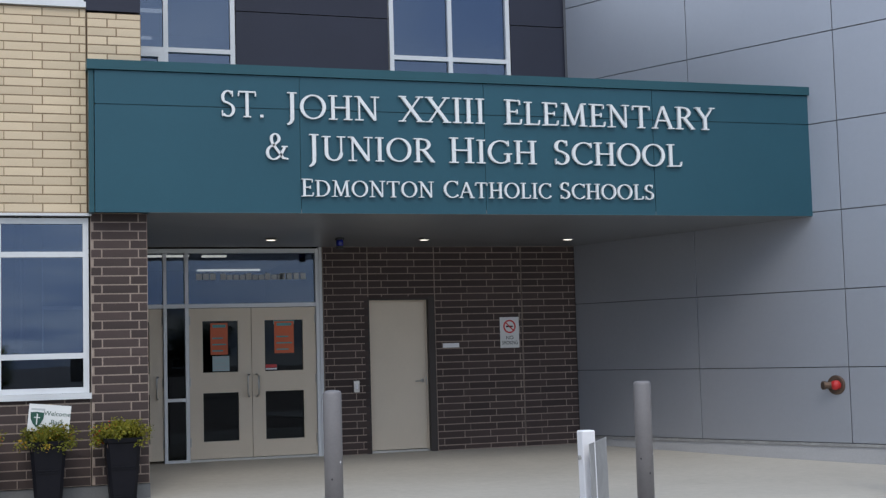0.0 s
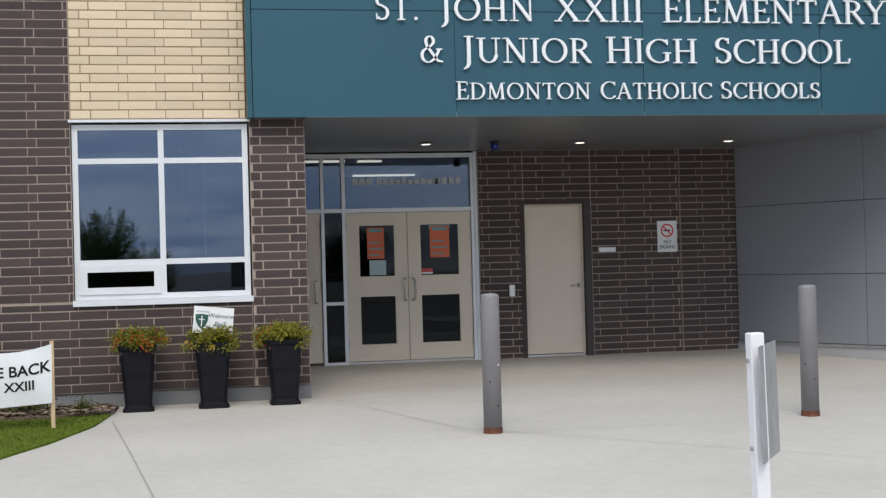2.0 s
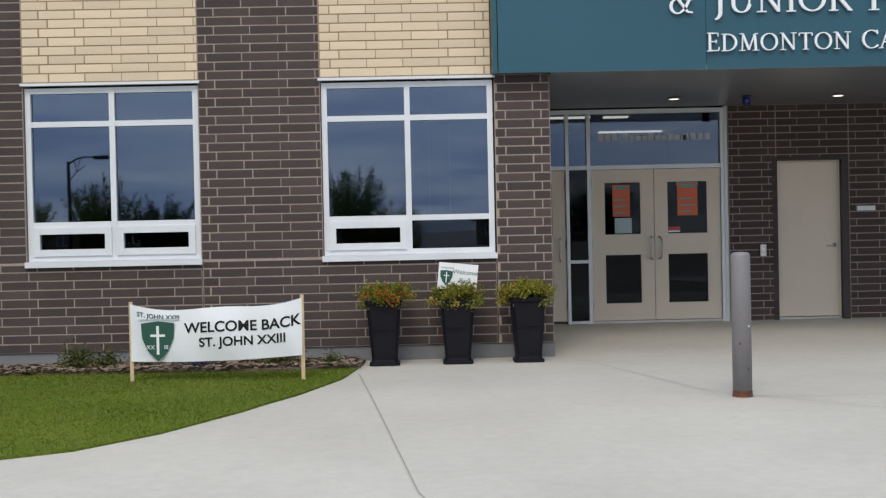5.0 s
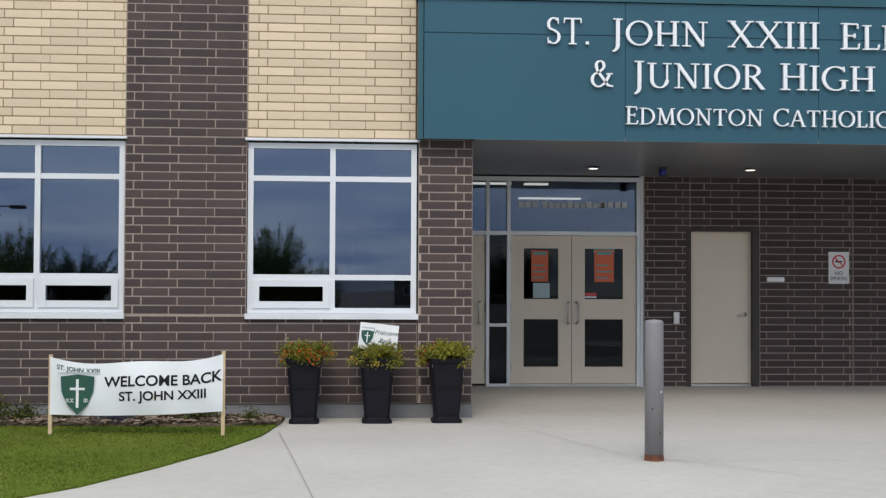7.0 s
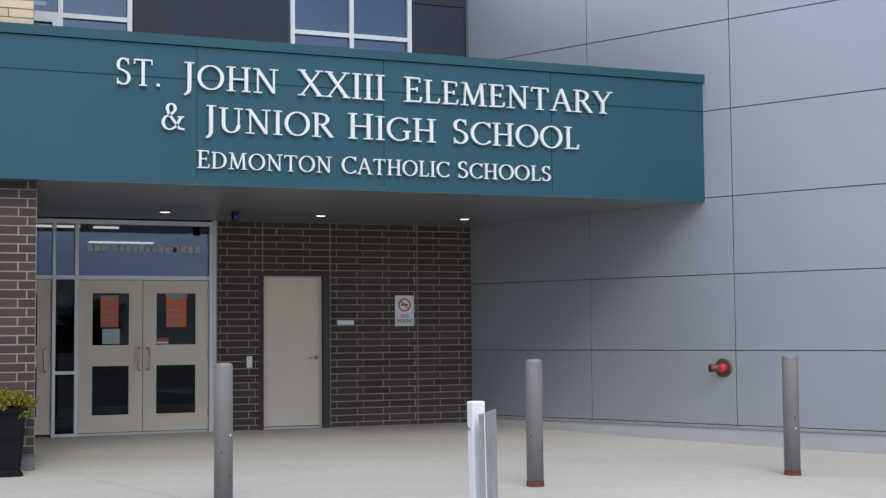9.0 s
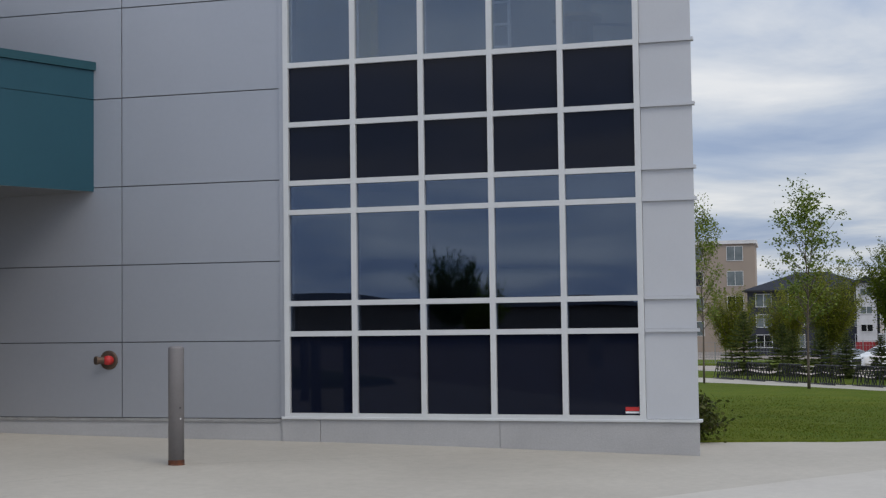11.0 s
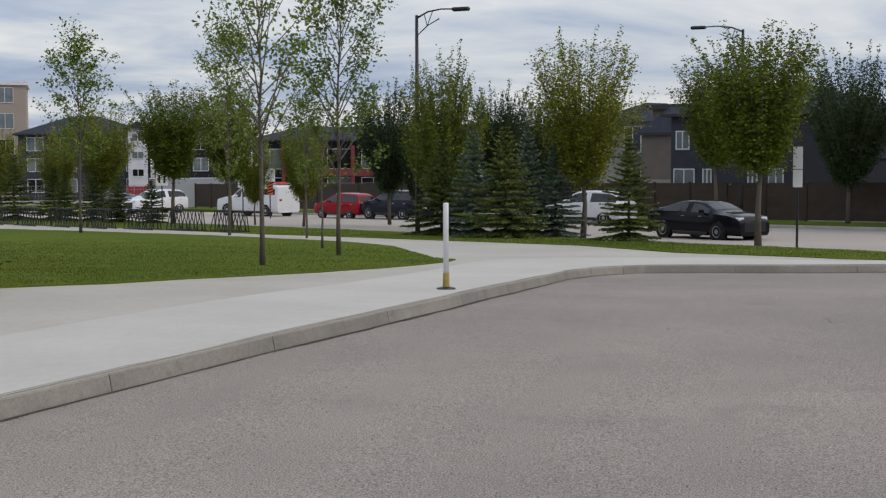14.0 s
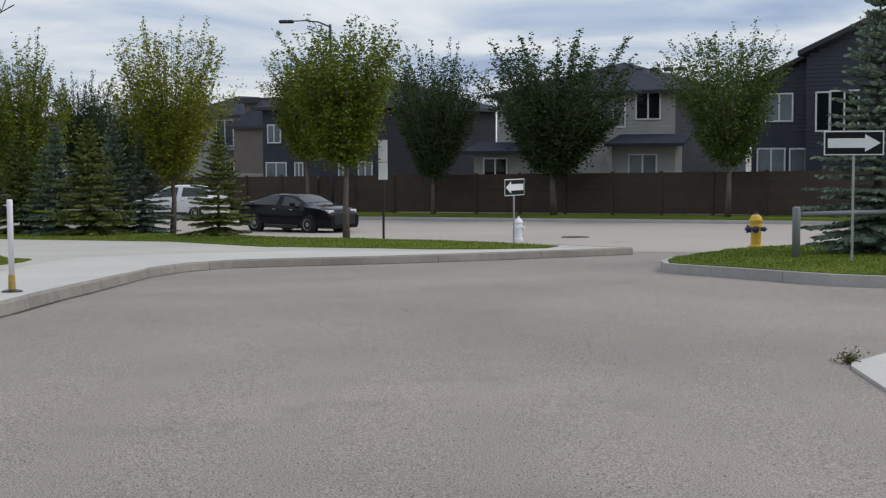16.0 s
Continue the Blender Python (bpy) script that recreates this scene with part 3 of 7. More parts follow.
# ---- canopy with the school's name ----
CY = FY - 0.22
canopy = empty("canopy", pose(0, 0, 0), "teal metal entrance canopy with raised white lettering", "canopy", kind="structure")
CX = [0.738, 3.047, 5.313, 7.571, 9.95]
for i in range(4):
    for za, zb in ((3.212, 4.413), (4.425, 4.800)):
        part("fascia_panel", boxm(CX[i] + 0.004, CX[i + 1] - 0.004, CY, CY + 0.10, za, zb), TEAL, canopy)
part("cap_flashing", boxm(CX[0] - 0.08, 9.96, CY - 0.03, CY + 0.45, 4.806, 4.915), TEAL_D, canopy)
part("core", boxm(CX[0] + 0.02, 9.94, CY + 0.012, CY + 0.35, 3.23, 4.79), TEAL_D, canopy)
part("side_panel", boxm(CX[0] - 0.06, CX[0] - 0.004, CY + 0.02, FY - 0.004, 3.212, 4.80), TEAL_D, canopy)
bm = bmesh.new()
vs = [bm.verts.new(p) for p in ((1.0, RY + 0.02, 4.75), (7.95, RY + 0.02, 4.75), (9.95, CY + 0.36, 4.75), (1.0, CY + 0.36, 4.75))]
bm.faces.new(vs)
part("roof", bm, TEAL_D, canopy)
bm = bmesh.new()
lo = [bm.verts.new(p) for p in ((0.21, RY, 3.12), (8.12, RY, 3.12), (9.90, CY + 0.002, 3.209), (1.325, CY + 0.002, 3.209), (1.325, FY + 0.9, 3.2), (0.21, FY + 0.9, 3.2))]
hi = [bm.verts.new(v.co + Vector((0, 0, 0.05))) for v in lo]
bm.faces.new(lo)
bm.faces.new(hi[::-1])
for i in range(6):
    bm.faces.new((lo[i], lo[(i + 1) % 6], hi[(i + 1) % 6], hi[i]))
tagged(finish("ceiling", bm, SOFFIT), "grey metal soffit under the canopy", "ceiling", kind="structure")


def soffit_z(y):
    return 3.209 - 0.089 * (y - CY) / (RY - CY)


def soffit_light(x, y):
    t = empty("soffit_light", pose(x, y, soffit_z(y)), "round recessed soffit downlight with white trim, lit", "light", "lights under the canopy")
    bm = bmesh.new()
    lathe(bm, [(0.085, -0.012), (0.080, -0.016), (0.06, -0.004), (0.06, 0.0), (0.085, 0.0)], 24)
    part("trim_ring", bm, WHITE, t, smooth=True)
    bm = bmesh.new()
    lathe(bm, [(0.058, -0.019), (0.058, -0.0165)], 24)
    part("lens", bm, WARMLAMP, t)
    return t


first = soffit_light(3.18, 17.72)
for x, y in ((5.32, 17.70), (7.46, 17.66)):
    copy_thing(first, pose(x, y, soffit_z(y)))

strobe = empty("alarm_strobe", pose(4.09, 17.65, soffit_z(17.65) - 0.126), "small blue alarm strobe on a dark bracket", "strobe")
bm = bmesh.new()
lathe(bm, [(0.05, 0.02), (0.05, 0.08), (0.045, 0.10)], 16, 0, -0.07)
part("lens", bm, BLUELENS, strobe, smooth=True)
part("bracket", boxm(-0.05, 0.05, -0.12, 0.0, 0.10, 0.125, bevel=0.004), BLACK, strobe)
part("base", boxm(-0.045, 0.045, -0.115, -0.025, -0.02, 0.018), BLACK, strobe)

# -- raised serif letters, drawn with a broad pen --
GL = {}


def arc(cx, cy, rx, ry, a0, a1, n=14):
    return [(cx + rx * math.cos(radians(a0 + (a1 - a0) * i / n)), cy + ry * math.sin(radians(a0 + (a1 - a0) * i / n))) for i in range(n + 1)]


def serif(x, y, w=0.30):
    return ("s", [(x - w / 2, y), (x + w / 2, y)])


def stem(x, a=0.0, b=1.0):
    return [("t", [(x, a), (x, b)]), serif(x, a + 0.015), serif(x, b - 0.015)]


GL["I"] = (0.34, stem(0.17))
GL["H"] = (0.86, stem(0.17) + stem(0.69) + [("n", [(0.17, 0.5), (0.69, 0.5)])])
GL["N"] = (0.90, [("n", [(0.17, 0.02), (0.17, 1.0)]), ("t", [(0.15, 0.98), (0.73, 0.02)]), ("n", [(0.73, 0.0), (0.73, 0.98)]), serif(0.17, 0.015), serif(0.73, 0.985), serif(0.09, 0.985, 0.16)])
GL["M"] = (1.04, [("n", [(0.17, 0.02), (0.22, 1.0)]), ("t", [(0.21, 0.98), (0.52, 0.05)]), ("n", [(0.52, 0.05), (0.82, 0.98)]), ("t", [(0.82, 0.98), (0.87, 0.02)]), serif(0.17, 0.015), serif(0.87, 0.015), serif(0.14, 0.985, 0.18), serif(0.90, 0.985, 0.18)])
GL["T"] = (0.76, [("t", [(0.38, 0.0), (0.38, 0.97)]), ("n", [(0.05, 0.965), (0.71, 0.965)]), serif(0.38, 0.015), ("s", [(0.06, 0.97), (0.05, 0.80)]), ("s", [(0.70, 0.97), (0.71, 0.80)])])
GL["E"] = (0.64, stem(0.17) + [("n", [(0.17, 0.97), (0.55, 0.97)]), ("n", [(0.17, 0.52), (0.46, 0.52)]), ("n", [(0.17, 0.03), (0.58, 0.03)]), ("s", [(0.55, 0.97), (0.56, 0.80)]), ("s", [(0.58, 0.03), (0.61, 0.22)]), ("s", [(0.46, 0.43), (0.46, 0.61)])])
GL["L"] = (0.62, stem(0.17) + [("n", [(0.17, 0.03), (0.56, 0.03)]), ("s", [(0.56, 0.03), (0.59, 0.22)])])
GL["D"] = (0.84, stem(0.17) + [("p", [(0.17, 0.97)] + arc(0.36, 0.5, 0.40, 0.47, 90, -90) + [(0.17, 0.03)])])
GL["O"] = (0.92, [("p", arc(0.46, 0.5, 0.39, 0.48, 0, 360, 32))])
GL["C"] = (0.78, [("p", arc(0.47, 0.5, 0.40, 0.48, 45, 318, 26)), ("s", [(0.74, 0.99), (0.75, 0.76)])])
GL["G"] = (0.88, [("p", arc(0.47, 0.5, 0.40, 0.48, 48, 312, 26)), ("t", [(0.74, 0.08), (0.74, 0.42)]), serif(0.74, 0.42, 0.28), ("s", [(0.74, 0.99), (0.75, 0.76)])])
GL["U"] = (0.86, [("t", [(0.17, 0.98), (0.17, 0.32)]), ("p", arc(0.43, 0.32, 0.26, 0.31, 180, 360, 16)), ("n", [(0.69, 0.32), (0.69, 0.98)]), serif(0.17, 0.985), serif(0.69, 0.985)])
GL["J"] = (0.44, [("t", [(0.26, 0.98), (0.26, 0.10)]), ("p", [(0.26, 0.12)] + arc(0.06, 0.02, 0.20, 0.26, 20, -80, 8)), serif(0.26, 0.985)])
GL["R"] = (0.76, stem(0.17) + [("p", [(0.17, 0.97)] + arc(0.33, 0.745, 0.24, 0.225, 90, -90, 12) + [(0.17, 0.52)]), ("t", [(0.36, 0.52), (0.70, 0.02)]), serif(0.71, 0.015, 0.14)])
GL["A"] = (0.86, [("n", [(0.10, 0.0), (0.42, 1.0)]), ("t", [(0.42, 1.0), (0.75, 0.0)]), ("n", [(0.22, 0.36), (0.63, 0.36)]), serif(0.10, 0.015, 0.24), serif(0.75, 0.015, 0.26)])
GL["X"] = (0.84, [("t", [(0.12, 0.98), (0.72, 0.02)]), ("n", [(0.12, 0.02), (0.70, 0.98)]), serif(0.12, 0.985, 0.26), serif(0.70, 0.985, 0.24), serif(0.11, 0.015, 0.24), serif(0.72, 0.015, 0.26)])
GL["Y"] = (0.80, [("t", [(0.10, 0.98), (0.40, 0.48)]), ("n", [(0.40, 0.48), (0.69, 0.98)]), ("t", [(0.40, 0.5), (0.40, 0.0)]), serif(0.40, 0.015), serif(0.10, 0.985, 0.24), serif(0.69, 0.985, 0.22)])
GL["S"] = (0.60, [("p", arc(0.30, 0.745, 0.20, 0.235, 40, 225, 12) + [(0.30, 0.53)] + arc(0.29, 0.265, 0.22, 0.245, 45, -140, 12)), ("s", [(0.47, 0.99), (0.48, 0.77)]), ("s", [(0.09, 0.01), (0.08, 0.24)])])
GL["."] = (0.30, [("t", [(0.13, 0.0), (0.13, 0.11)])])
GL["&"] = (0.98, [("p", [(0.92, 0.03), (0.72, 0.06), (0.30, 0.62)] + arc(0.41, 0.80, 0.15, 0.18, 190, -30, 14) + [(0.40, 0.58)] + arc(0.34, 0.27, 0.24, 0.26, 100, 300, 14) + [(0.62, 0.16), (0.78, 0.48)]), ("s", [(0.66, 0.50), (0.90, 0.50)])])
GL[" "] = (0.42, [])


def pen_strip(bm, pts, width, y0, y1):
    n = len(pts)
    closed = math.hypot(pts[0][0] - pts[-1][0], pts[0][1] - pts[-1][1]) < 1e-6
    L, R = [], []
    for i in range(n):
        a = pts[i - 1] if i else (pts[-2] if closed else pts[0])
        b = pts[i + 1] if i < n - 1 else (pts[1] if closed else pts[-1])
        dx, dz = b[0] - a[0], b[1] - a[1]
        d = math.hypot(dx, dz) or 1.0
        w = width(abs(dz) / d) / 2
        L.append((pts[i][0] - dz / d * w, pts[i][1] + dx / d * w))
        R.append((pts[i][0] + dz / d * w, pts[i][1] - dx / d * w))
    fr = [(bm.verts.new((p[0], y0, p[1])), bm.verts.new((q[0], y0, q[1])), bm.verts.new((p[0], y1, p[1])), bm.verts.new((q[0], y1, q[1]))) for p, q in zip(L, R)]
    for s, t in zip(fr, fr[1:]):
        bm.faces.new((s[0], s[1], t[1], t[0]))
        bm.faces.new((s[0], t[0], t[2], s[2]))
        bm.faces.new((s[1], s[3], t[3], t[1]))
    if not closed:
        for s in (fr[0], fr[-1]):
            bm.faces.new((s[0], s[2], s[3], s[1]))


LETTER_MESH = {}


def letter_mesh(ch, h):
    if (ch, h) not in LETTER_MESH:
        bm = bmesh.new()
        for i, (kind, pts) in enumerate(GL[ch][1]):
            thick, thin = 0.118 * h, 0.05 * h
            width = {"t": lambda s: thick, "n": lambda s: thin * 1.15, "s": lambda s: thin * 0.9, "p": lambda s: thin + (thick - thin) * s ** 1.5}[kind]
            pen_strip(bm, [(x * h, z * h) for x, z in pts], width, -0.035 - 0.0012 * i, 0.0)
        bmesh.ops.recalc_face_normals(bm, faces=bm.faces)
        me = bpy.data.meshes.new("letter")
        bm.to_mesh(me)
        bm.free()
        me.materials.append(LETTERS)
        LETTER_MESH[(ch, h)] = me
    return LETTER_MESH[(ch, h)]


LETTERS = surf("white_cast_letter", (0.78, 0.80, 0.82), rough=0.4, grain=0.02)


def serif_word(word, x0, x1, z, big, small, parent):
    """One word: an initial in tall capitals, the others in small ones, spread to the given width."""
    run, x = [], 0.0
    for i, ch in enumerate(word):
        h = big if i == 0 or word in ("XXIII", "ST.", "&") else small
        run.append((ch, h, x))
        x += GL[ch][0] * h + 0.06 * big
    k = (x1 - x0) / (x - 0.06 * big)
    for ch, h, x in run:
        ob = new("letter", letter_mesh(ch, h))
        ob.matrix_basis = Matrix.Translation((x0 + x * k, CY - 0.012, z)) @ Matrix.Diagonal((k, 1, 1, 1))
        ob.parent = parent


lettering = empty("canopy_lettering", Matrix.Identity(4), "three lines of raised white serif letters with the school's name", "sign")
for word, x0, x1 in (("ST.", 2.124, 2.649), ("JOHN", 2.858, 4.0), ("XXIII", 4.235, 5.316), ("ELEMENTARY", 5.556, 8.434)):
    serif_word(word, x0, x1, 4.307, 0.302, 0.282, lettering)
for word, x0, x1 in (("&", 2.627, 2.916), ("JUNIOR", 3.108, 4.658), ("HIGH", 4.842, 5.975), ("SCHOOL", 6.191, 7.944)):
    serif_word(word, x0, x1, 3.825, 0.302, 0.282, lettering)
for word, x0, x1 in (("EDMONTON", 3.04, 4.646), ("CATHOLIC", 4.766, 6.146), ("SCHOOLS", 6.258, 7.538)):
    serif_word(word, x0, x1, 3.403, 0.203, 0.188, lettering)

# ---- recessed entrance wall ----
rec_rects = [(4.10, 4.70, 0.0, 3.14), (4.70, 5.765, 2.40, 3.14), (5.765, 7.125, 0.0, 3.14), (7.135, 8.05, 0.0, 3.14)]
wall_entry = backing("wall_entry", rec_rects, RY + 0.006, RY + 0.25, MORTAR_D, "dark brown brick wall under the canopy")
PIECES.append((wall_entry, brick_list([(4.10, 4.76, 0.15, 3.12), (4.76, 5.765, 2.36, 3.12), (5.765, 7.125, 0.15, 3.12), (7.135, 8.02, 0.15, 3.12)], 0.12, 4.15), BRICK_D, RY + 0.002, lambda b: abs(b[0] - 6.0)))
backing("wall_entry_back", [(4.06, 8.6, -0.1, 3.3)], RY + 0.45, RY + 0.6, INTERIOR, "plain wall behind the entrance brick")

bm = bmesh.new()
box(bm, 5.665, 5.76, RY + 0.0, RY + 0.24, 0.1, 2.398)
box(bm, 4.70, 4.776, RY + 0.012, RY + 0.24, 0.1, 2.398)
box(bm, 4.776, 5.665, RY + 0.01, RY + 0.24, 2.345, 2.398)
tagged(finish("door_reveal", bm, surf("dark_reveal_paint", (0.05, 0.042, 0.04), rough=0.7)), "dark steel lining of the plain door", "trim", kind="structure")
door1 = empty("door_1", pose(0, 0, 0), "plain closed beige steel door with a lever handle", "door", kind="structure")
part("leaf", boxm(4.80, 5.64, RY + 0.115, RY + 0.16, 0.185, 2.325, bevel=0.004), BEIGE, door1)
bm = bmesh.new()
box(bm, 4.776, 4.80, RY + 0.10, RY + 0.17, 0.165, 2.345)
box(bm, 5.64, 5.665, RY + 0.10, RY + 0.17, 0.165, 2.345)
box(bm, 4.80, 5.64, RY + 0.104, RY + 0.17, 2.327, 2.345)
part("frame", bm, BEIGE, door1)
part("threshold", boxm(4.776, 5.665, RY + 0.08, RY + 0.17, 0.15, 0.178), CHROME, door1)
bm = bmesh.new()
lathe(bm, [(0.028, 0.0), (0.028, 0.015)], 12)
bmesh.ops.rotate(bm, verts=bm.verts, matrix=Matrix.Rotation(radians(90), 3, "X"))
bmesh.ops.translate(bm, verts=bm.verts, vec=(5.58, RY + 0.115, 1.165))
tube(bm, [(5.58, RY + 0.11, 1.165), (5.58, RY + 0.05, 1.165), (5.56, RY + 0.045, 1.165), (5.455, RY + 0.045, 1.16)], [0.011, 0.011, 0.011, 0.008], 8)
part("door_handle", bm, CHROME, door1, "steel lever handle", smooth=True)
part("strike_plate", boxm(5.632, 5.642, RY + 0.10, RY + 0.116, 1.10, 1.22), CHROME, door1)

# glazed entrance: outer frame, transom lights, sidelight and three leaves
EY = RY + 0.06
entrance = empty("door_2", pose(0, 0, 0), "glazed aluminium entrance with beige double doors", "entrance", kind="structure")
bm = bmesh.new()
box(bm, 4.005, 4.055, EY, EY + 0.12, 0.14, 3.10)
box(bm, 4.055, 4.10, EY - 0.02, EY + 0.12, 0.14, 3.12)
box(bm, 2.155, 2.205, EY, EY + 0.12, 0.14, 3.04)
box(bm, 1.86, 1.905, EY, EY + 0.12, 0.14, 3.04)
box(bm, 0.22, 0.27, EY, EY + 0.12, 0.14, 3.04)
box(bm, 0.22, 4.005, EY + 0.004, EY + 0.116, 3.04, 3.10)
for a, b in ((0.27, 1.86), (1.905, 2.155), (2.205, 4.005)):
    box(bm, a, b, EY + 0.004, EY + 0.116, 2.275, 2.33)
box(bm, 1.905, 2.155, EY + 0.004, EY + 0.116, 0.985, 1.03)
box(bm, 1.905, 2.155, EY + 0.004, EY + 0.116, 0.14, 0.185)
part("frame", bm, ALU, entrance)
for a, b in ((0.27, 1.86), (1.905, 2.155), (2.205, 4.005)):
    pane(entrance, a, b, 2.33, 3.04, EY + 0.06, GLASS_T)
pane(entrance, 1.905, 2.155, 1.03, 2.275, EY + 0.06, GLASS_D)
pane(entrance, 1.905, 2.155, 0.185, 0.985, EY + 0.06, GLASS_D)
bm = bmesh.new()
for i in range(3):
    box(bm, 2.32 + i * 0.095, 2.40 + i * 0.095, EY + 0.045, EY + 0.049, 2.665, 2.755)
for i in range(10):
    box(bm, 2.66 + i * 0.09, 2.735 + i * 0.09, EY + 0.045, EY + 0.049, 2.665, 2.755 if i in (0, 4, 7) else 2.735)
for i in range(4):
    box(bm, 3.50 + i * 0.10, 3.575 + i * 0.10, EY + 0.045, EY + 0.049, 2.665, 2.755)
part("lettering_strip", bm, GREYPRINT, entrance, "pale bars of vinyl writing on the glass")


def glazed_leaf(x0, x1, hinge_left, handle_x, posters):
    leaf = part("leaf", bmesh_leaf(x0, x1), BEIGE, entrance, "beige door leaf with two glass lights")
    xa, xb = x0 + 0.185, x1 - 0.185
    for z0, z1 in ((0.42, 1.09), (1.375, 2.09)):
        p = part("pane", boxm(xa, xb, EY + 0.075, EY + 0.087, z0, z1), GLASS_D, leaf)
        p.visible_shadow = False
    bm = bmesh.new()
    s = 1 if handle_x > (x0 + x1) / 2 else -1
    tube(bm, [(handle_x, EY + 0.04, 1.33), (handle_x, EY - 0.03, 1.33), (handle_x - 0.02 * s, EY - 0.045, 1.31), (handle_x - 0.02 * s, EY - 0.045, 1.06), (handle_x, EY - 0.03, 1.03), (handle_x, EY + 0.04, 1.03)], 0.013, 8)
    part("pull_handle", bm, CHROME, leaf, "bent steel pull handle", smooth=True)
    hx = x0 + 0.006 if hinge_left else x1 - 0.006
    for z in (0.42, 1.25, 2.1):
        bm = bmesh.new()
        tube(bm, [(hx, EY + 0.03, z - 0.06), (hx, EY + 0.03, z + 0.06)], 0.011, 8)
        part("hinge", bm, CHROME, leaf)
    return leaf


def bmesh_leaf(x0, x1):
    bm = bmesh.new()
    xa, xb = x0 + 0.185, x1 - 0.185
    z0, z1 = 0.185, 2.268
    box(bm, x0, xa, EY + 0.04, EY + 0.088, z0, z1)
    box(bm, xb, x1, EY + 0.04, EY + 0.088, z0, z1)
    for a, b in ((z0, 0.42), (1.09, 1.375), (2.09, z1)):
        box(bm, xa, xb, EY + 0.0402, EY + 0.0878, a, b)
    return bm


leaf_a = glazed_leaf(2.212, 3.075, True, 3.03, True)
leaf_b = glazed_leaf(3.083, 4.0, False, 3.14, True)
leaf_c = glazed_leaf(0.98, 1.853, False, 1.775, False)
part("bottom_rail", boxm(2.205, 4.005, EY + 0.03, EY + 0.10, 0.145, 0.178), CHROME, entrance)


def poster(parent, x, z, w, h, base, tone, rows):
    y = EY + 0.070
    p = part("poster", boxm(x, x + w, y, y + 0.003, z, z + h), base, parent, "printed notice taped inside the glass")
    part("poster_heading", boxm(x + w * 0.12, x + w * 0.88, y - 0.002, y - 0.0005, z + h * 0.86, z + h * 0.95), tone, p)
    for i in range(rows):
        zz = z + h * (0.10 + 0.2 * i)
        part("text_bar", boxm(x + w * 0.10, x + w * (0.9 if i % 2 else 0.72), y - 0.002, y - 0.0005, zz, zz + h * 0.045), tone, p)


poster(leaf_a, 2.51, 1.62, 0.24, 0.44, ORANGE, TEALPRINT, 3)
poster(leaf_a, 2.535, 1.39, 0.235, 0.21, PALEBLUE, GREYPRINT, 3)
poster(leaf_b, 3.41, 1.62, 0.28, 0.45, ORANGE, TEALPRINT, 3)
part("poster_band", boxm(3.40, 3.70, EY + 0.0735, EY + 0.0745, 2.03, 2.085), TEALPRINT, leaf_b)
sticker(leaf_b, 3.28, 1.42, EY + 0.073, 0.16)

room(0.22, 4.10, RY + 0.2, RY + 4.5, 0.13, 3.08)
for x0, x1, y0 in ((1.55, 2.3, 19.42), (2.5, 2.85, 19.47), (2.84, 3.9, 22.6)):
    lt = part("strip_light", boxm(x0, x1, y0, y0 + 0.12, 3.04, 3.065), STRIPLAMP, ROOMS, "lit strip light in the vestibule")

plaque = tagged(finish("wall_plaque", boxm(5.87, 6.12, RY - 0.02, RY - 0.004, 1.635, 1.70, bevel=0.004), WHITE), "small white plaque screwed to the brick", "plaque")
pushplate = empty("push_plate", pose(4.555, RY - 0.004, 1.115), "small steel push-button plate beside the doors", "button")
part("plate", boxm(-0.045, 0.045, -0.03, 0.0, -0.085, 0.085, bevel=0.006), CHROME, pushplate)
part("button", boxm(-0.022, 0.022, -0.04, -0.03, -0.035, 0.035, bevel=0.005), WHITE, pushplate)
nosmoke = empty("no_smoking_sign", pose(6.915, RY - 0.006, 1.84), "white no-smoking sign with a red barred ring", "sign")
part("plate", boxm(-0.15, 0.15, -0.008, 0.0, -0.23, 0.225, bevel=0.003), SIGNWHITE, nosmoke)
bm = bmesh.new()
pen_strip(bm, arc(0.0, 0.085, 0.088, 0.088, 0, 360, 28), lambda s: 0.022, -0.012, -0.008)
pen_strip(bm, [(-0.062, 0.147), (0.062, 0.023)], lambda s: 0.018, -0.0125, -0.008)
part("ring", bm, RED, nosmoke)
part("cigarette", boxm(-0.055, 0.05, -0.0095, -0.008, 0.075, 0.097), INK, nosmoke)
text_part("word", "NO", 0.075, INK, nosmoke, pose(0, -0.009, -0.105, 90, 0, 0), 0.001)
text_part("word", "SMOKING", 0.075, INK, nosmoke, pose(0, -0.009, -0.18, 90, 0, 0), 0.001, squeeze=0.75)

# ---- upper wall behind the canopy ----
UY = RY + 0.05
backing("wall_upper", [(1.0, 8.6, 3.3, 5.3), (2.90, 5.185, 5.3, TOP), (7.08, 8.6, 5.3, TOP), (1.0, 2.9, 7.2, TOP), (5.185, 7.08, 7.2, TOP)], UY + 0.04, UY + 0.3, JOINT, "core of the upper wall")
up = empty("upper_cladding", Matrix.Identity(4), "dark navy metal cladding above the canopy", "cladding", kind="structure")
for x0, x1 in ((2.92, 5.165), (7.10, 8.02)):
    for z0, z1 in ((5.0, 6.495), (6.51, TOP)):
        part("panel", boxm(x0, x1, UY, UY + 0.038, z0, z1), NAVY, up)


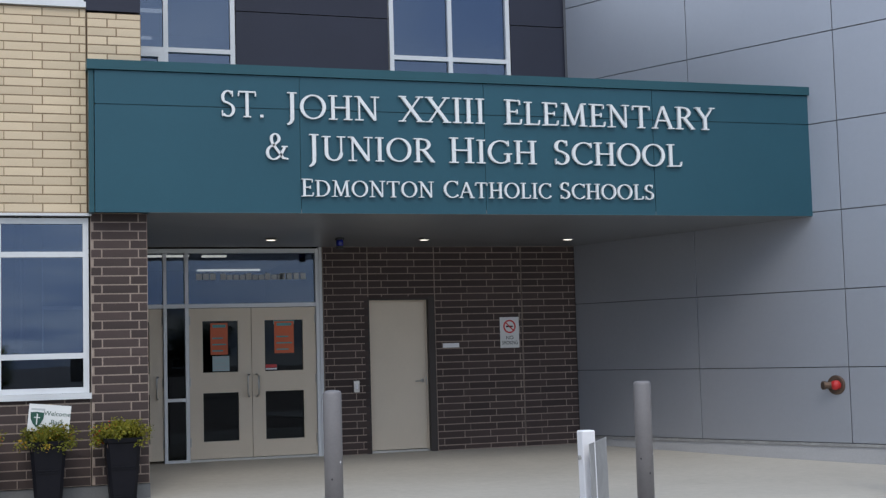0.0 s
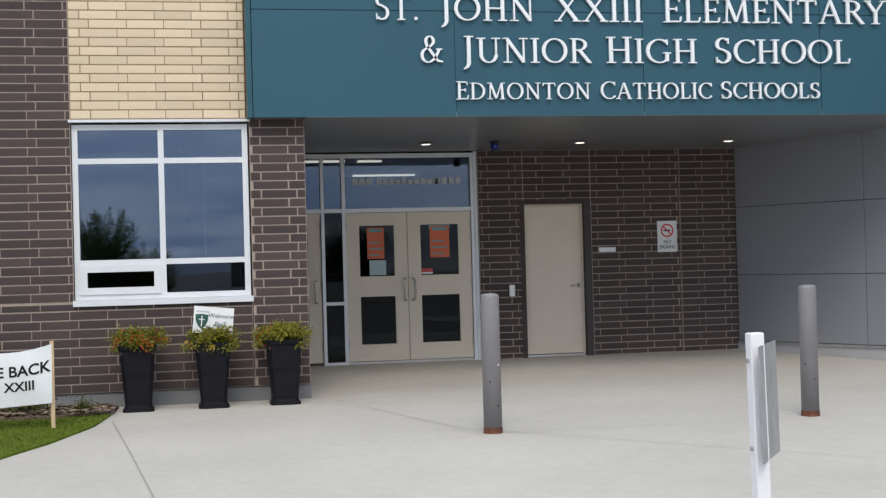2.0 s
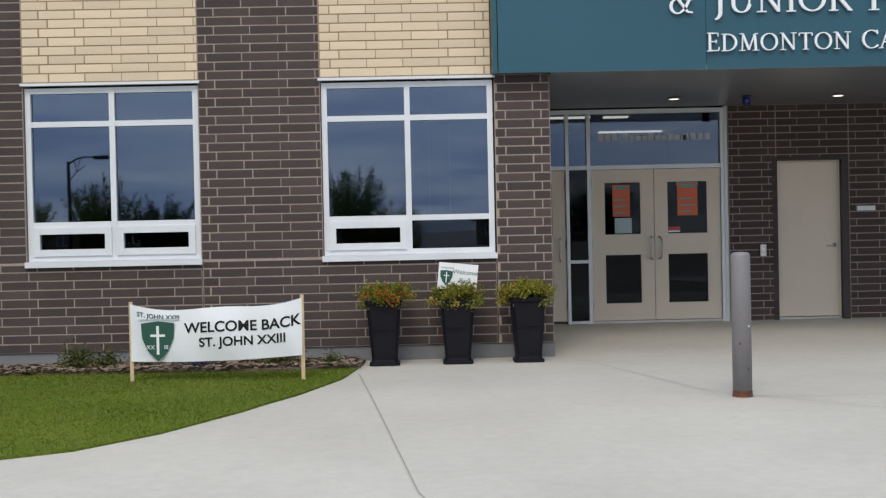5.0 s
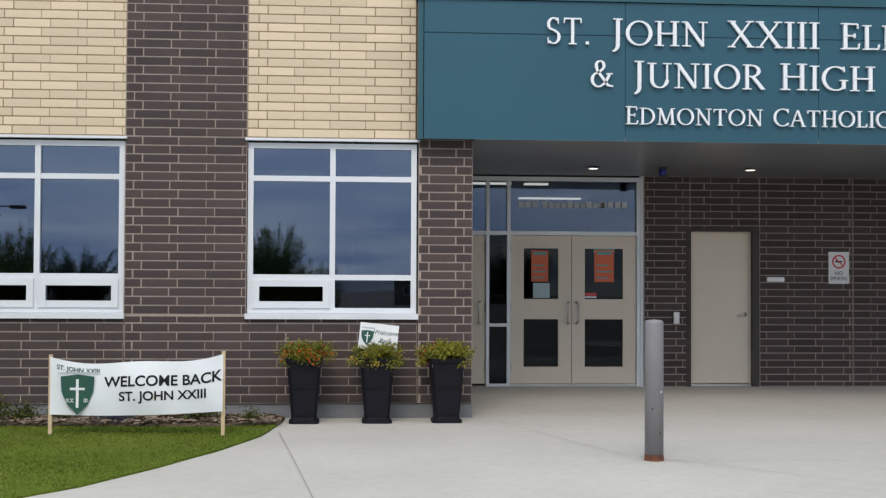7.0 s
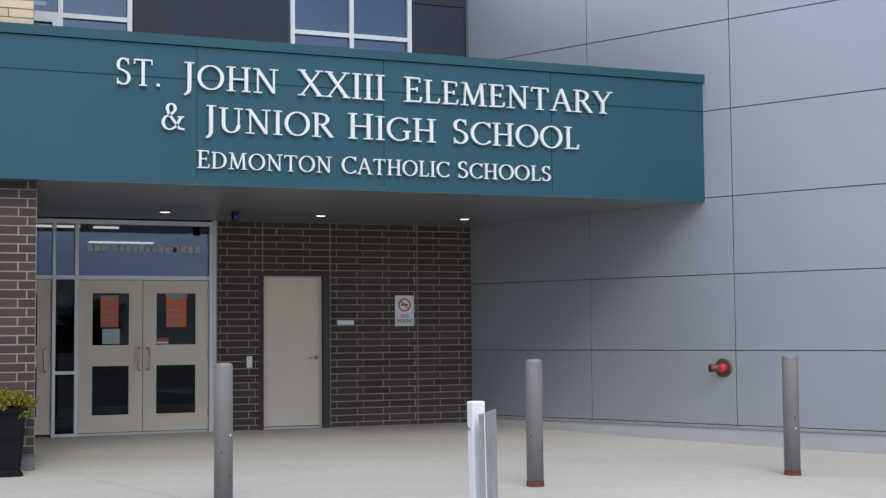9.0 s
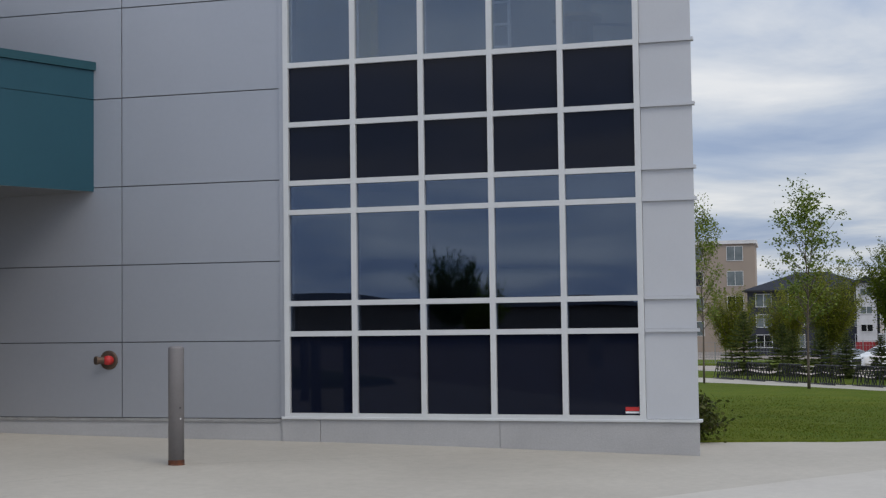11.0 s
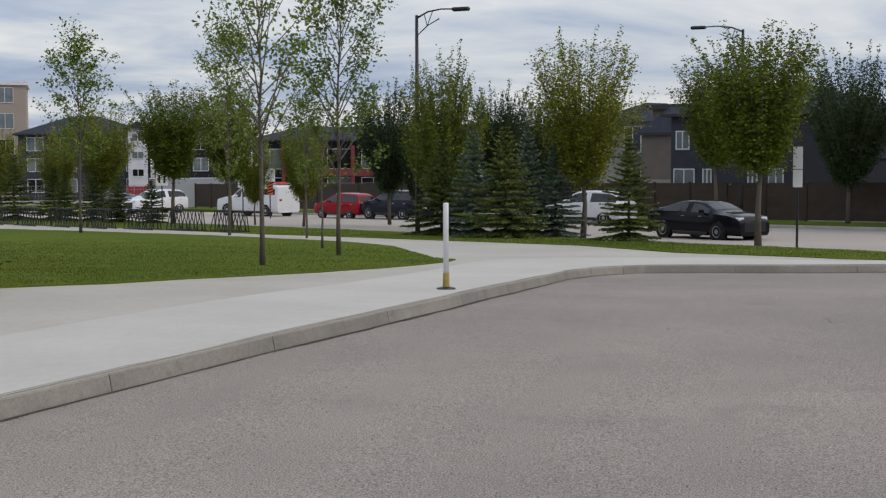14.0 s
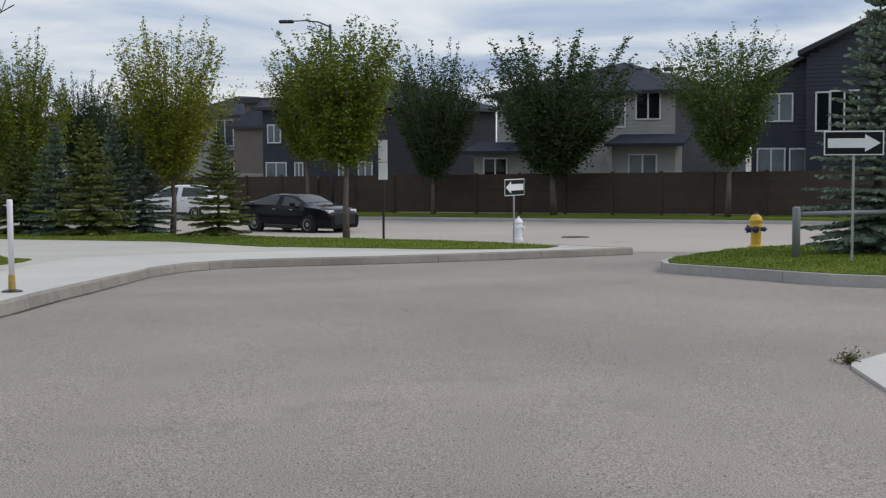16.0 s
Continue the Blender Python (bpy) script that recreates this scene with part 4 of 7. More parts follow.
def upper_window(name, x0, x1, mulls, zt):
    w = empty(name, Matrix.Identity(4), "upper floor window with white frame above the canopy", "window", kind="structure")
    bm = bmesh.new()
    bars(bm, [x0, *mulls, x1], [5.0, zt, 7.2], UY - 0.02, UY + 0.10, 0.065)
    part("window_frame", bm, ALU, w)
    xs = [x0, *mulls, x1]
    for a, b in zip(xs, xs[1:]):
        for c, d in ((5.0, zt), (zt, 7.2)):
            pane(w, a + 0.03, b - 0.03, c + 0.03, d - 0.03, UY + 0.04, GLASS)
    return w


wA = upper_window("window_5", 0.75, 2.90, [1.93], 5.90)
bs = bmesh.new()
bars(bs, [1.05, 1.895], [5.05, 5.865], UY - 0.04, UY + 0.05, 0.075)
part("sash", bs, ALU, wA)
upper_window("window_6", 5.185, 7.08, [6.125], 5.93)
room(0.5, 8.5, UY + 0.32, UY + 5, 4.9, 7.3)
for y0 in (20.5, 22.3):
    part("strip_light", boxm(1.2, 2.1, y0, y0 + 0.14, 6.9, 6.93), STRIPLAMP, ROOMS)
    part("strip_light", boxm(5.0, 5.7, y0, y0 + 0.14, 6.9, 6.93), STRIPLAMP, ROOMS)

# ---- grey panel wall and glazed corner, in a frame along the wall ----
PSI = 26.12
WALL = pose(9.88, 15.10, 0, 0, 0, PSI - 90)
WALL_G = pose(9.836, 15.078, 0, 0, 0, 27.2 - 90)
grey = empty("wall_grey", WALL_G, "smooth grey metal panel wall beside the entrance", "wall", kind="structure")
part("core", boxm(-4.4, 2.60, 0.03, 0.3, 0.1, TOP), JOINT, grey)
HZ = [0.275, 1.243, 2.24, 3.262, 4.42, 5.606, 6.78, TOP]
SX = [-4.05, -1.86, 0.404, 2.60]
for a, b in zip(SX, SX[1:]):
    for c, d in zip(HZ, HZ[1:]):
        part("panel", boxm(a + 0.006, b - 0.006, 0.0, 0.032, c + 0.006, d - 0.006, bevel=0.002), PANEL, grey)
part("base_flashing", boxm(-4.05, 2.62, -0.012, 0.05, 0.235, 0.272), SIGNBACK, grey)
BASECON = surf("smooth_base_concrete", (0.42, 0.42, 0.43), (0.37, 0.37, 0.38), 1.0, 0.8, bump=0.15, grain=0.06)
part("base", boxm(-4.4, 2.62, 0.006, 0.3, -0.5, 0.234), BASECON, grey)

glazed = empty("curtain_wall", WALL, "glazed corner with white grid and dark panes", "curtain wall", kind="structure")
MS = [2.70, 3.592, 4.474, 5.341, 6.203, 7.105]
TZ = [0.318, 1.329, 1.706, 2.843, 3.209, 3.944, 4.695, 6.0, 6.75, TOP]
part("edge_trim", boxm(2.605, 2.663, -0.03, 0.2, 0.30, TOP), PANEL, glazed)
for s in MS:
    part("mullion", boxm(s - 0.034, s + 0.034, -0.045, 0.12, 0.29, TOP), ALU, glazed)
for z in TZ[:-1]:
    for a, b in zip(MS, MS[1:]):
        part("transom", boxm(a + 0.034, b - 0.034, -0.04, 0.115, z - 0.032, z + 0.032), ALU, glazed)
for i, (a, b) in enumerate(zip(MS, MS[1:])):
    for j, (c, d) in enumerate(zip(TZ, TZ[1:])):
        mat = SPANDREL if j in (0, 4, 5, 8) else (GLASS_U if j > 5 else GLASS)
        p = part("pane", boxm(a + 0.034, b - 0.034, 0.0 + random.uniform(0, 0.002), 0.02, c + 0.032, d - 0.032), mat, glazed)
        p.visible_shadow = j in (0, 4, 5, 8)
part("corner_core", boxm(7.142, 7.55, 0.03, 0.3, 0.2, TOP), JOINT, glazed)
CZ = [0.288, 1.329, 1.706, 2.843, 3.209, 3.944, 4.695, 6.0, TOP]
for c, d in zip(CZ, CZ[1:]):
    part("panel", boxm(7.142, 7.734, -0.004, 0.028, c + 0.02, d - 0.022), PANEL_W, glazed)
    part("ledge", boxm(7.142, 7.765, -0.04, 0.06, d - 0.02, d + 0.018), PANEL_W, glazed)
part("sill_flashing", boxm(2.62, 7.775, -0.05, 0.1, 0.275, 0.305, bevel=0.003), ALU, glazed)
for a, b in ((2.62, 3.123), (3.129, 5.399), (5.405, 7.74)):
    part("base_block", boxm(a, b, -0.02, 0.02, -0.6, 0.272), BASECON, glazed)
bm = boxm(-0.03, 0.0, 0.03, 14.0, -0.6, TOP)
bmesh.ops.transform(bm, verts=bm.verts, matrix=pose(7.730, 0.0, 0, 0, 0, 10))
part("side_wall", bm, PANEL_W, glazed)
sticker(glazed, 6.90, 0.40, -0.003, 0.16)
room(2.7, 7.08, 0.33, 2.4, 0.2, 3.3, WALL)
# Paler wall colour makes the upper room look lit beside the dark ones.
lit = surf("brightened_classroom_wall", (0.30, 0.32, 0.35), rough=0.9)
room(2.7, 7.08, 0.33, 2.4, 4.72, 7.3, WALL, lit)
# Strips added to brighten this room, modelled on those in other upper windows.
for x in (3.2, 4.6, 6.0):
    part("strip_light", boxm(x, x + 0.9, 1.1, 1.25, 7.2, 7.23), CLASS_FILL, ROOMS, m=WALL)
tagged(finish("roller_blind", boxm(6.26, 7.05, 0.06, 0.065, 2.90, 3.17), surf("pale_blue_blind", (0.30, 0.48, 0.66), (0.20, 0.34, 0.50), 2.5, 0.8), m=WALL), "pale blue blind behind a narrow pane", "blind")
inside = empty("step_ladder", WALL @ pose(5.05, 1.1, 4.72), "white step ladder standing behind the upper glass", "ladder")
for x in (0.0, 0.26):
    part("rail", boxm(x, x + 0.035, 0.0, 0.06, 0.0, 1.9), WHITE, inside)
for i in range(6):
    part("tread", boxm(0.036, 0.259, 0.0, 0.08, 0.25 + i * 0.29, 0.28 + i * 0.29), WHITE, inside)
bm = bmesh.new()
lathe(bm, [(0.2, 0.0), (0.2, 0.5), (0.32, 0.55), (0.32, 0.6)], 18)
tagged(finish("round_stool", bm, surf("buff_laminate", (0.35, 0.30, 0.24), rough=0.6), m=WALL @ pose(6.2, 1.2, 4.72)), "round pale stool behind the upper glass", "stool")
bm = boxm(-0.1, 0.1, 0, 0.3, 0, 2.5)
tagged(finish("column", bm, surf("yellowish_column", (0.45, 0.38, 0.18), rough=0.7), m=WALL @ pose(3.45, 0.8, 4.72)), "yellowish column behind the upper glass", "column", kind="structure")
bm = bmesh.new()
for i in range(7):
    box(bm, 0, 0.9, 0, 0.03, 0.1 + i * 0.3, 0.36 + i * 0.3)
tagged(finish("display_board", bm, surf("pale_slats", (0.42, 0.42, 0.40), rough=0.7), m=WALL @ pose(6.15, 2.0, 4.72, 0, 6, 0)), "pale slatted display board behind the upper glass", "board")

# fire department connection on the grey wall
siam = empty("fire_connection", WALL_G @ pose(0.22, 0.0, 1.015), "brass twin fire hose inlet with a red cap", "fire inlet")


def turned(prof, n, m):
    bm = bmesh.new()
    lathe(bm, prof, n)
    bmesh.ops.transform(bm, verts=bm.verts, matrix=m)
    return bm


OUT = Matrix.Rotation(radians(90), 4, "X")
BRASS = surf("tarnished_brass", (0.16, 0.11, 0.08), (0.10, 0.075, 0.06), 8.0, 0.5, 0.7, grain=0.15)
part("flange", turned([(0.125, 0.0), (0.125, 0.012), (0.11, 0.02)], 24, OUT), BRASS, siam, smooth=False)
part("cap", turned([(0.05, 0.02), (0.06, 0.025), (0.06, 0.09), (0.045, 0.10), (0.02, 0.115)], 16, pose(0.02, 0, 0) @ OUT), RED, siam)
part("inlet", turned([(0.045, 0.0), (0.045, 0.10), (0.055, 0.10), (0.055, 0.13)], 14, pose(-0.03, -0.06, 0, 0, 0, -35) @ pose(0, 0, 0, 0, -35, 0) @ OUT), BRASS, siam)

# flat roofs that close the school
bm = bmesh.new()
box(bm, -9.3, 1.3, FY + 0.3, RY + 12, TOP, TOP + 0.1)
box(bm, 1.3, 25, RY, RY + 12, TOP, TOP + 0.1)
tagged(finish("roof", bm, JOINT), "flat dark roof of the school", "roof", kind="structure")
tagged(finish("roof_corner", boxm(-4.2, 5.6, 0.25, 12, TOP, TOP + 0.1), JOINT, m=WALL), "flat dark roof of the glazed corner", "roof", kind="structure")


# ---- plants ----
BARK = surf("grey_brown_bark", (0.15, 0.12, 0.10), (0.11, 0.09, 0.075), 6.0, 0.95, bump=0.8, bscale=50, grain=0.3, gscale=25)
LEAF_ASH = leaf_mat("ash_leaves", (0.11, 0.165, 0.03), (0.20, 0.25, 0.055))
LEAF_ELM = leaf_mat("elm_leaves", (0.065, 0.105, 0.013), (0.195, 0.228, 0.025))
LEAF_YEL = leaf_mat("yellowing_leaves", (0.095, 0.135, 0.014), (0.255, 0.265, 0.028))
LEAF_DARK = leaf_mat("dark_elm_leaves", (0.018, 0.038, 0.016), (0.058, 0.095, 0.036))
NEEDLE = leaf_mat("spruce_needles", (0.050, 0.085, 0.024), (0.22, 0.245, 0.085), 0.2)
NEEDLE_B = leaf_mat("blue_spruce_needles", (0.085, 0.13, 0.10), (0.28, 0.34, 0.27), 0.2)
BLADE = leaf_mat("grass_blades", (0.080, 0.130, 0.012), (0.175, 0.200, 0.030), 0.3)


def quad_mesh(name, verts, faces, mat):
    me = bpy.data.meshes.new(name)
    me.from_pydata(verts, [], faces)
    me.materials.append(mat)
    return me


def leaf_quads(centres, size, rnd, spread, per):
    """Small pointed leaves scattered round each twig end."""
    v, f = [], []
    for c in centres:
        for _ in range(per):
            p = Vector((c[0] + rnd.gauss(0, spread), c[1] + rnd.gauss(0, spread), c[2] + rnd.gauss(0, spread * 0.8)))
            a = Vector((rnd.uniform(-1, 1), rnd.uniform(-1, 1), rnd.uniform(-0.9, 0.5))).normalized()
            b = a.orthogonal().normalized()
            b.rotate(Matrix.Rotation(rnd.uniform(0, 6.28), 3, a))
            s = size * rnd.uniform(0.6, 1.3)
            i = len(v)
            v += [p, p + a * s * 0.5 + b * s * 0.28, p + a * s, p + a * s * 0.5 - b * s * 0.28]
            f.append((i, i + 1, i + 2, i + 3))
    return v, f


def broadleaf(seed, height, bare, radius, rise, limbs, twigs, per, leaf, mat, label, girth=0.06, spread=0.16, profile=None, lean=0.0):
    """A tree: tapered trunk with limbs and twigs, and a crown of single leaves."""
    rnd = random.Random(seed)
    t = empty("tree", Matrix.Identity(4), label, "tree", "street trees")
    bm = bmesh.new()
    pts, rad = [], []
    for i in range(9):
        k = i / 8
        pts.append((rnd.uniform(-1, 1) * 0.05 * k * height * 0.3 + lean * k * k, rnd.uniform(-1, 1) * 0.05 * k * height * 0.3, height * 0.94 * k - (0.05 if i == 0 else 0)))
        rad.append(girth * (1.15 if i == 0 else 1) * (1 - 0.88 * k))
    tube(bm, pts, rad, 8)

    def trunk_at(z):
        k = max(0, min(0.999, z / (height * 0.94))) * 8
        i = int(k)
        return Vector(pts[i]).lerp(Vector(pts[i + 1]), k - i)

    ends = []
    for j in range(limbs):
        u = (j + rnd.uniform(0.1, 0.9)) / limbs
        z = bare + (height * 0.90 - bare) * u ** 0.9
        az = j * 2.399 + rnd.uniform(-0.4, 0.4)
        env = profile(u) if profile else math.sin(math.pi * min(1, 0.18 + 0.82 * u)) ** 0.6
        ln = radius * env * rnd.uniform(0.75, 1.2)
        el = radians(rise + 18 * u + rnd.uniform(-10, 10))
        d = Vector((math.cos(az) * math.cos(el), math.sin(az) * math.cos(el), math.sin(el)))
        o = trunk_at(z)
        ln = ln / max(0.35, math.cos(el))
        ln = min(ln, radius * 1.9)
        mid = o + d * ln * 0.5 + Vector((0, 0, -0.02 * ln))
        end = o + d * ln + Vector((0, 0, 0.06 * ln))
        r0 = girth * (0.45 - 0.28 * u)
        tube(bm, [o, mid, end], [r0, r0 * 0.6, r0 * 0.15], 5, False)
        for k in range(twigs):
            q = o.lerp(end, rnd.uniform(0.3, 1.0))
            w = (d + Vector((rnd.uniform(-1, 1), rnd.uniform(-1, 1), rnd.uniform(-0.4, 0.9))) * 0.9).normalized()
            e = q + w * rnd.uniform(0.15, 0.42) * radius * 0.55
            tube(bm, [q, e], [r0 * 0.25, 0.003], 4, False)
            ends += [e, q.lerp(e, 0.6)]
    for k in range(twigs * 2):
        ends.append(trunk_at(height * rnd.uniform(0.86, 0.94)) + Vector((rnd.gauss(0, 0.12), rnd.gauss(0, 0.12), rnd.uniform(0, 0.06 * height))))
    part("trunk", bm, BARK, t, smooth=True)
    v, f = leaf_quads(ends, leaf, rnd, spread, per)
    zs, rs = sorted(p.z for p in v), sorted(math.hypot(p.x, p.y) for p in v)
    t["tall"], t["wide"] = zs[-1] * 0.99, rs[int(len(rs) * 0.95)]
    ob = new("crown", quad_mesh("crown", v, f, mat))
    ob.parent = t
    return t


def elm(seed, height, bare, radius, shoots, per, leaf, mat, label, girth=0.09, plumes=14, widest=0.62):
    """An elm: short trunk, many steep limbs that bend outwards and up, each clothed in leaves, with loose plumes above."""
    rnd = random.Random(seed)
    t = empty("tree", Matrix.Identity(4), label, "tree", "street trees")
    bm = bmesh.new()
    sway = [(rnd.uniform(-0.04, 0.04) * k, rnd.uniform(-0.04, 0.04) * k) for k in range(6)]
    pts = [(sway[k][0], sway[k][1], height * 0.8 * k / 5 - (0.06 if k == 0 else 0)) for k in range(6)]
    tube(bm, pts, [girth * (1.2 if k == 0 else 1) * (1 - 0.17 * k) for k in range(6)], 9)
    v, f = [], []

    def put(p, s):
        a = Vector((rnd.uniform(-1, 1), rnd.uniform(-1, 1), rnd.uniform(-0.7, 0.8))).normalized()
        b = a.orthogonal().normalized()
        b.rotate(Matrix.Rotation(rnd.uniform(0, 6.28), 3, a))
        i = len(v)
        v.extend((p, p + a * s * 0.5 + b * s * 0.34, p + a * s, p + a * s * 0.5 - b * s * 0.34))
        f.append((i, i + 1, i + 2, i + 3))

    lop = [rnd.uniform(0.82, 1.12) for _ in range(9)]
    for j in range(shoots + plumes):
        plume = j >= shoots
        az = j * 2.399963 + rnd.uniform(-0.3, 0.3)
        w = rnd.uniform(0.62, 0.95) if plume else rnd.uniform(0.10, 0.93)
        env = (max(0.0, w) / widest) ** 0.75 if w < widest else math.sqrt(max(0.0, 1 - ((w - widest) / (1.02 - widest)) ** 2))
        r = radius * env * lop[int(az / 6.2832 * 9) % 9] * (rnd.uniform(0.45, 1.0) if plume else math.sqrt(rnd.uniform(0.08, 1.0)))
        z = bare + (height - bare) * w
        o = Vector((0, 0, bare * 0.92 + (z - bare) * rnd.uniform(0.15, 0.40)))
        e = Vector((math.cos(az) * r, math.sin(az) * r, z))
        m = Vector((e.x * 0.62, e.y * 0.62, o.z + (z - o.z) * 0.45))
        if plume:
            e += Vector((e.x * 0.15, e.y * 0.15, (height - bare) * rnd.uniform(0.05, 0.15)))
        r0 = girth * (0.42 - 0.25 * w)
        line = [o.lerp(m, k / 4).lerp(m.lerp(e, k / 4), k / 4) for k in range(5)]
        tube(bm, line, [r0 * (1 - 0.21 * k) for k in range(5)], 5, False)
        n = per * 2 // 3 if plume else per
        for i in range(n):
            k = rnd.uniform(0.42, 1.02) if plume else rnd.uniform(0.30, 1.03)
            p = o.lerp(m, k).lerp(m.lerp(e, k), k)
            sp = (0.04 + 0.05 * (1 - k)) if plume else (0.075 + 0.20 * (1.05 - k))
            put(p + Vector((rnd.gauss(0, sp), rnd.gauss(0, sp), rnd.gauss(0, sp))), leaf * rnd.uniform(0.6, 1.25))
    part("trunk", bm, BARK, t, smooth=True)
    zs, rs = sorted(p.z for p in v), sorted(math.hypot(p.x, p.y) for p in v)
    t["tall"], t["wide"] = zs[-1] * 0.995, rs[int(len(rs) * 0.97)]
    ob = new("crown", quad_mesh("crown", v, f, mat))
    ob.parent = t
    return t


def spruce(seed, height, radius, mat, label, density=1.0):
    """A spruce: trunk and drooping whorls of needled branches."""
    rnd = random.Random(seed)
    t = empty("spruce", Matrix.Identity(4), label, "spruce", "spruces along the street")
    bm = bmesh.new()
    tube(bm, [(0, 0, -0.05), (0, 0, height * 0.5), (0.01, 0, height * 0.98)], [0.022 * height, 0.013 * height, 0.004], 8)
    v, f = [], []
    layers = int(height * 6.5)
    for i in range(layers):
        k = (i + rnd.uniform(0, 0.5)) / layers
        z = height * (0.035 + 0.94 * k)
        n = max(6, int((20 - 12 * k) * density))
        for j in range(n):
            az = j * 6.283 / n + rnd.uniform(-0.4, 0.4) + i
            ln = radius * (1 - k) ** 1.05 * rnd.uniform(0.62, 1.15) + 0.06
            sag = -0.26 + 0.62 * k
            d = Vector((math.cos(az), math.sin(az), sag)).normalized()
            side = Vector((-math.sin(az), math.cos(az), 0))
            o = Vector((0, 0, z))
            if rnd.random() < 0.25:
                tube(bm, [o, o + d * ln * 0.95], [0.012, 0.003], 4, False)
            m = max(4, int(ln / 0.085))
            for s in range(1, m + 1):
                u = s / m
                p = o + d * ln * u + Vector((0, 0, 0.10 * ln * u * u))
                w = 0.06 + 0.26 * ln * (1 - u) * rnd.uniform(0.6, 1.2)
                for sg in (-1, 1, 0):
                    a = (side * sg + d * rnd.uniform(0.5, 1.0) + Vector((0, 0, rnd.uniform(-0.2, 0.15)))).normalized()
                    ll = (w if sg else 0.09) + 0.05
                    b = a.cross(Vector((rnd.uniform(-0.3, 0.3), rnd.uniform(-0.3, 0.3), 1))).normalized() * 0.027
                    if rnd.random() < 0.5:
                        b = Vector((0, 0, 0.027))
                    q = len(v)
                    v += [p - b, p + b, p + a * ll * 0.7 + b * 0.9, p + a * ll, p + a * ll * 0.7 - b * 0.9]
                    f.append((q, q + 1, q + 2, q + 3, q + 4))
    part("trunk", bm, BARK, t, smooth=True)
    ob = new("crown", quad_mesh("crown", v, f, mat))
    ob.parent = t
    return t


def stand(t, x, y, turn=0.0, k=1.0, kz=None, height=None, label=""):
    z = (height or lawn_z)(x, y)
    m = pose(x, y, z, 0, 0, turn) @ Matrix.Diagonal((k, k, kz or k, 1))
    if not t.get("used"):
        t["used"] = 1
        t.matrix_basis = m
        ob = t
    else:
        s = t.scale
        ob = copy_thing(t, m @ Matrix.Diagonal((1 / s.x, 1 / s.y, 1 / s.z, 1)))
    if label:
        tagged(ob, label)
    return ob


def verge_z(x, y):
    return top_z(x, y) + 0.05


def sized(t, x, y, turn, wide, tall, height=None, label=""):
    """Stand a tree with a crown of this radius and this height."""
    return stand(t, x, y, turn, wide / t["wide"], tall / t["tall"], height, label)


oval = lambda u: math.sin(math.pi * min(1, 0.22 + 0.72 * u)) ** 0.8
ash1 = broadleaf(11, 6.9, 1.9, 1.25, 48, 30, 6, 9, 0.11, LEAF_ASH, "young ash tree with a thin airy crown", 0.055, 0.14, oval)
ash2 = broadleaf(12, 7.6, 1.7, 1.30, 46, 34, 7, 9, 0.115, LEAF_ASH, "young ash tree with a tall open crown", 0.06, 0.15, oval)
ash3 = broadleaf(13, 8.2, 2.3, 1.35, 48, 30, 6, 10, 0.14, LEAF_ASH, "slender ash tree with sparse foliage", 0.06, 0.17, oval)
elm1 = elm(21, 6.4, 2.2, 1.6, 170, 190, 0.085, LEAF_ELM, "dense elm turning yellow-green", 0.075, 22, 0.68)
elm2 = elm(22, 7.0, 1.7, 1.7, 150, 165, 0.085, LEAF_YEL, "elm with yellowing autumn leaves", 0.075, 22, 0.58)
elm3 = elm(23, 7.6, 1.7, 2.6, 200, 190, 0.11, LEAF_DARK, "dark green vase-shaped elm by the fence", 0.10, 26, 0.66)
elm4 = elm(24, 7.4, 0.8, 2.0, 190, 190, 0.10, LEAF_ELM, "broad bushy elm with uneven top", 0.09, 22, 0.5)
elm5 = elm(25, 7.6, 2.1, 2.3, 150, 170, 0.10, leaf_mat("green_elm_leaves", (0.035, 0.075, 0.018), (0.11, 0.165, 0.035)), "green vase-shaped elm by the fence", 0.09, 22, 0.66)
bare = broadleaf(31, 3.4, 1.5, 0.75, 45, 12, 4, 1, 0.06, LEAF_YEL, "thin young tree nearly without leaves", 0.035, 0.12, oval)
sp1 = spruce(41, 3.5, 1.75, NEEDLE, "young green spruce with drooping branches")
sp2 = spruce(42, 3.9, 1.80, NEEDLE_B, "young blue spruce beside the street")
spR = spruce(43, 5.6, 1.75, NEEDLE_B, "tall blue spruce on the grass island")

sized(ash1, 24.53, 8.82, 20, 1.12, 6.6)
sized(ash2, 29.67, 8.84, 140, 1.15, 7.1)
sized(ash3, 50.24, 25.7, 0, 1.4, 8.7)
sized(ash3, 53.6, 32.6, 130, 1.05, 8.8)
sized(ash2, 47.95, 18.5, 60, 1.2, 8.5)
sized(ash3, 44.6, 14.4, 250, 0.85, 5.6)
stand(bare, 34.27, 10.65, 40)
sized(elm1, 62.0, 26.8, 100, 1.85, 7.1, top_z)
sized(elm2, 67.0, 33.0, 200, 1.7, 6.4, top_z)
sized(elm2, 69.0, 36.5, 80, 1.3, 5.3, top_z)
sized(elm2, 74.0, 43.0, 250, 1.6, 5.4, top_z)
sized(elm2, 60.0, 19.5, 150, 1.25, 5.0, top_z)
sized(elm1, 58.5, 22.5, 50, 1.5, 6.6, top_z)
sized(elm2, 62.0, 22.6, 10, 0.9, 4.2, top_z)
sized(elm1, 38.81, -0.57, 70, 1.62, 6.35)
sized(elm2, 48.54, 5.34, 160, 1.95, 7.45)
sized(elm4, 54.4, 11.6, 30, 1.65, 7.75, top_z)
sized(elm3, 57.5, 10.0, 170, 1.3, 6.4, top_z, "dark dense tree behind the spruces")
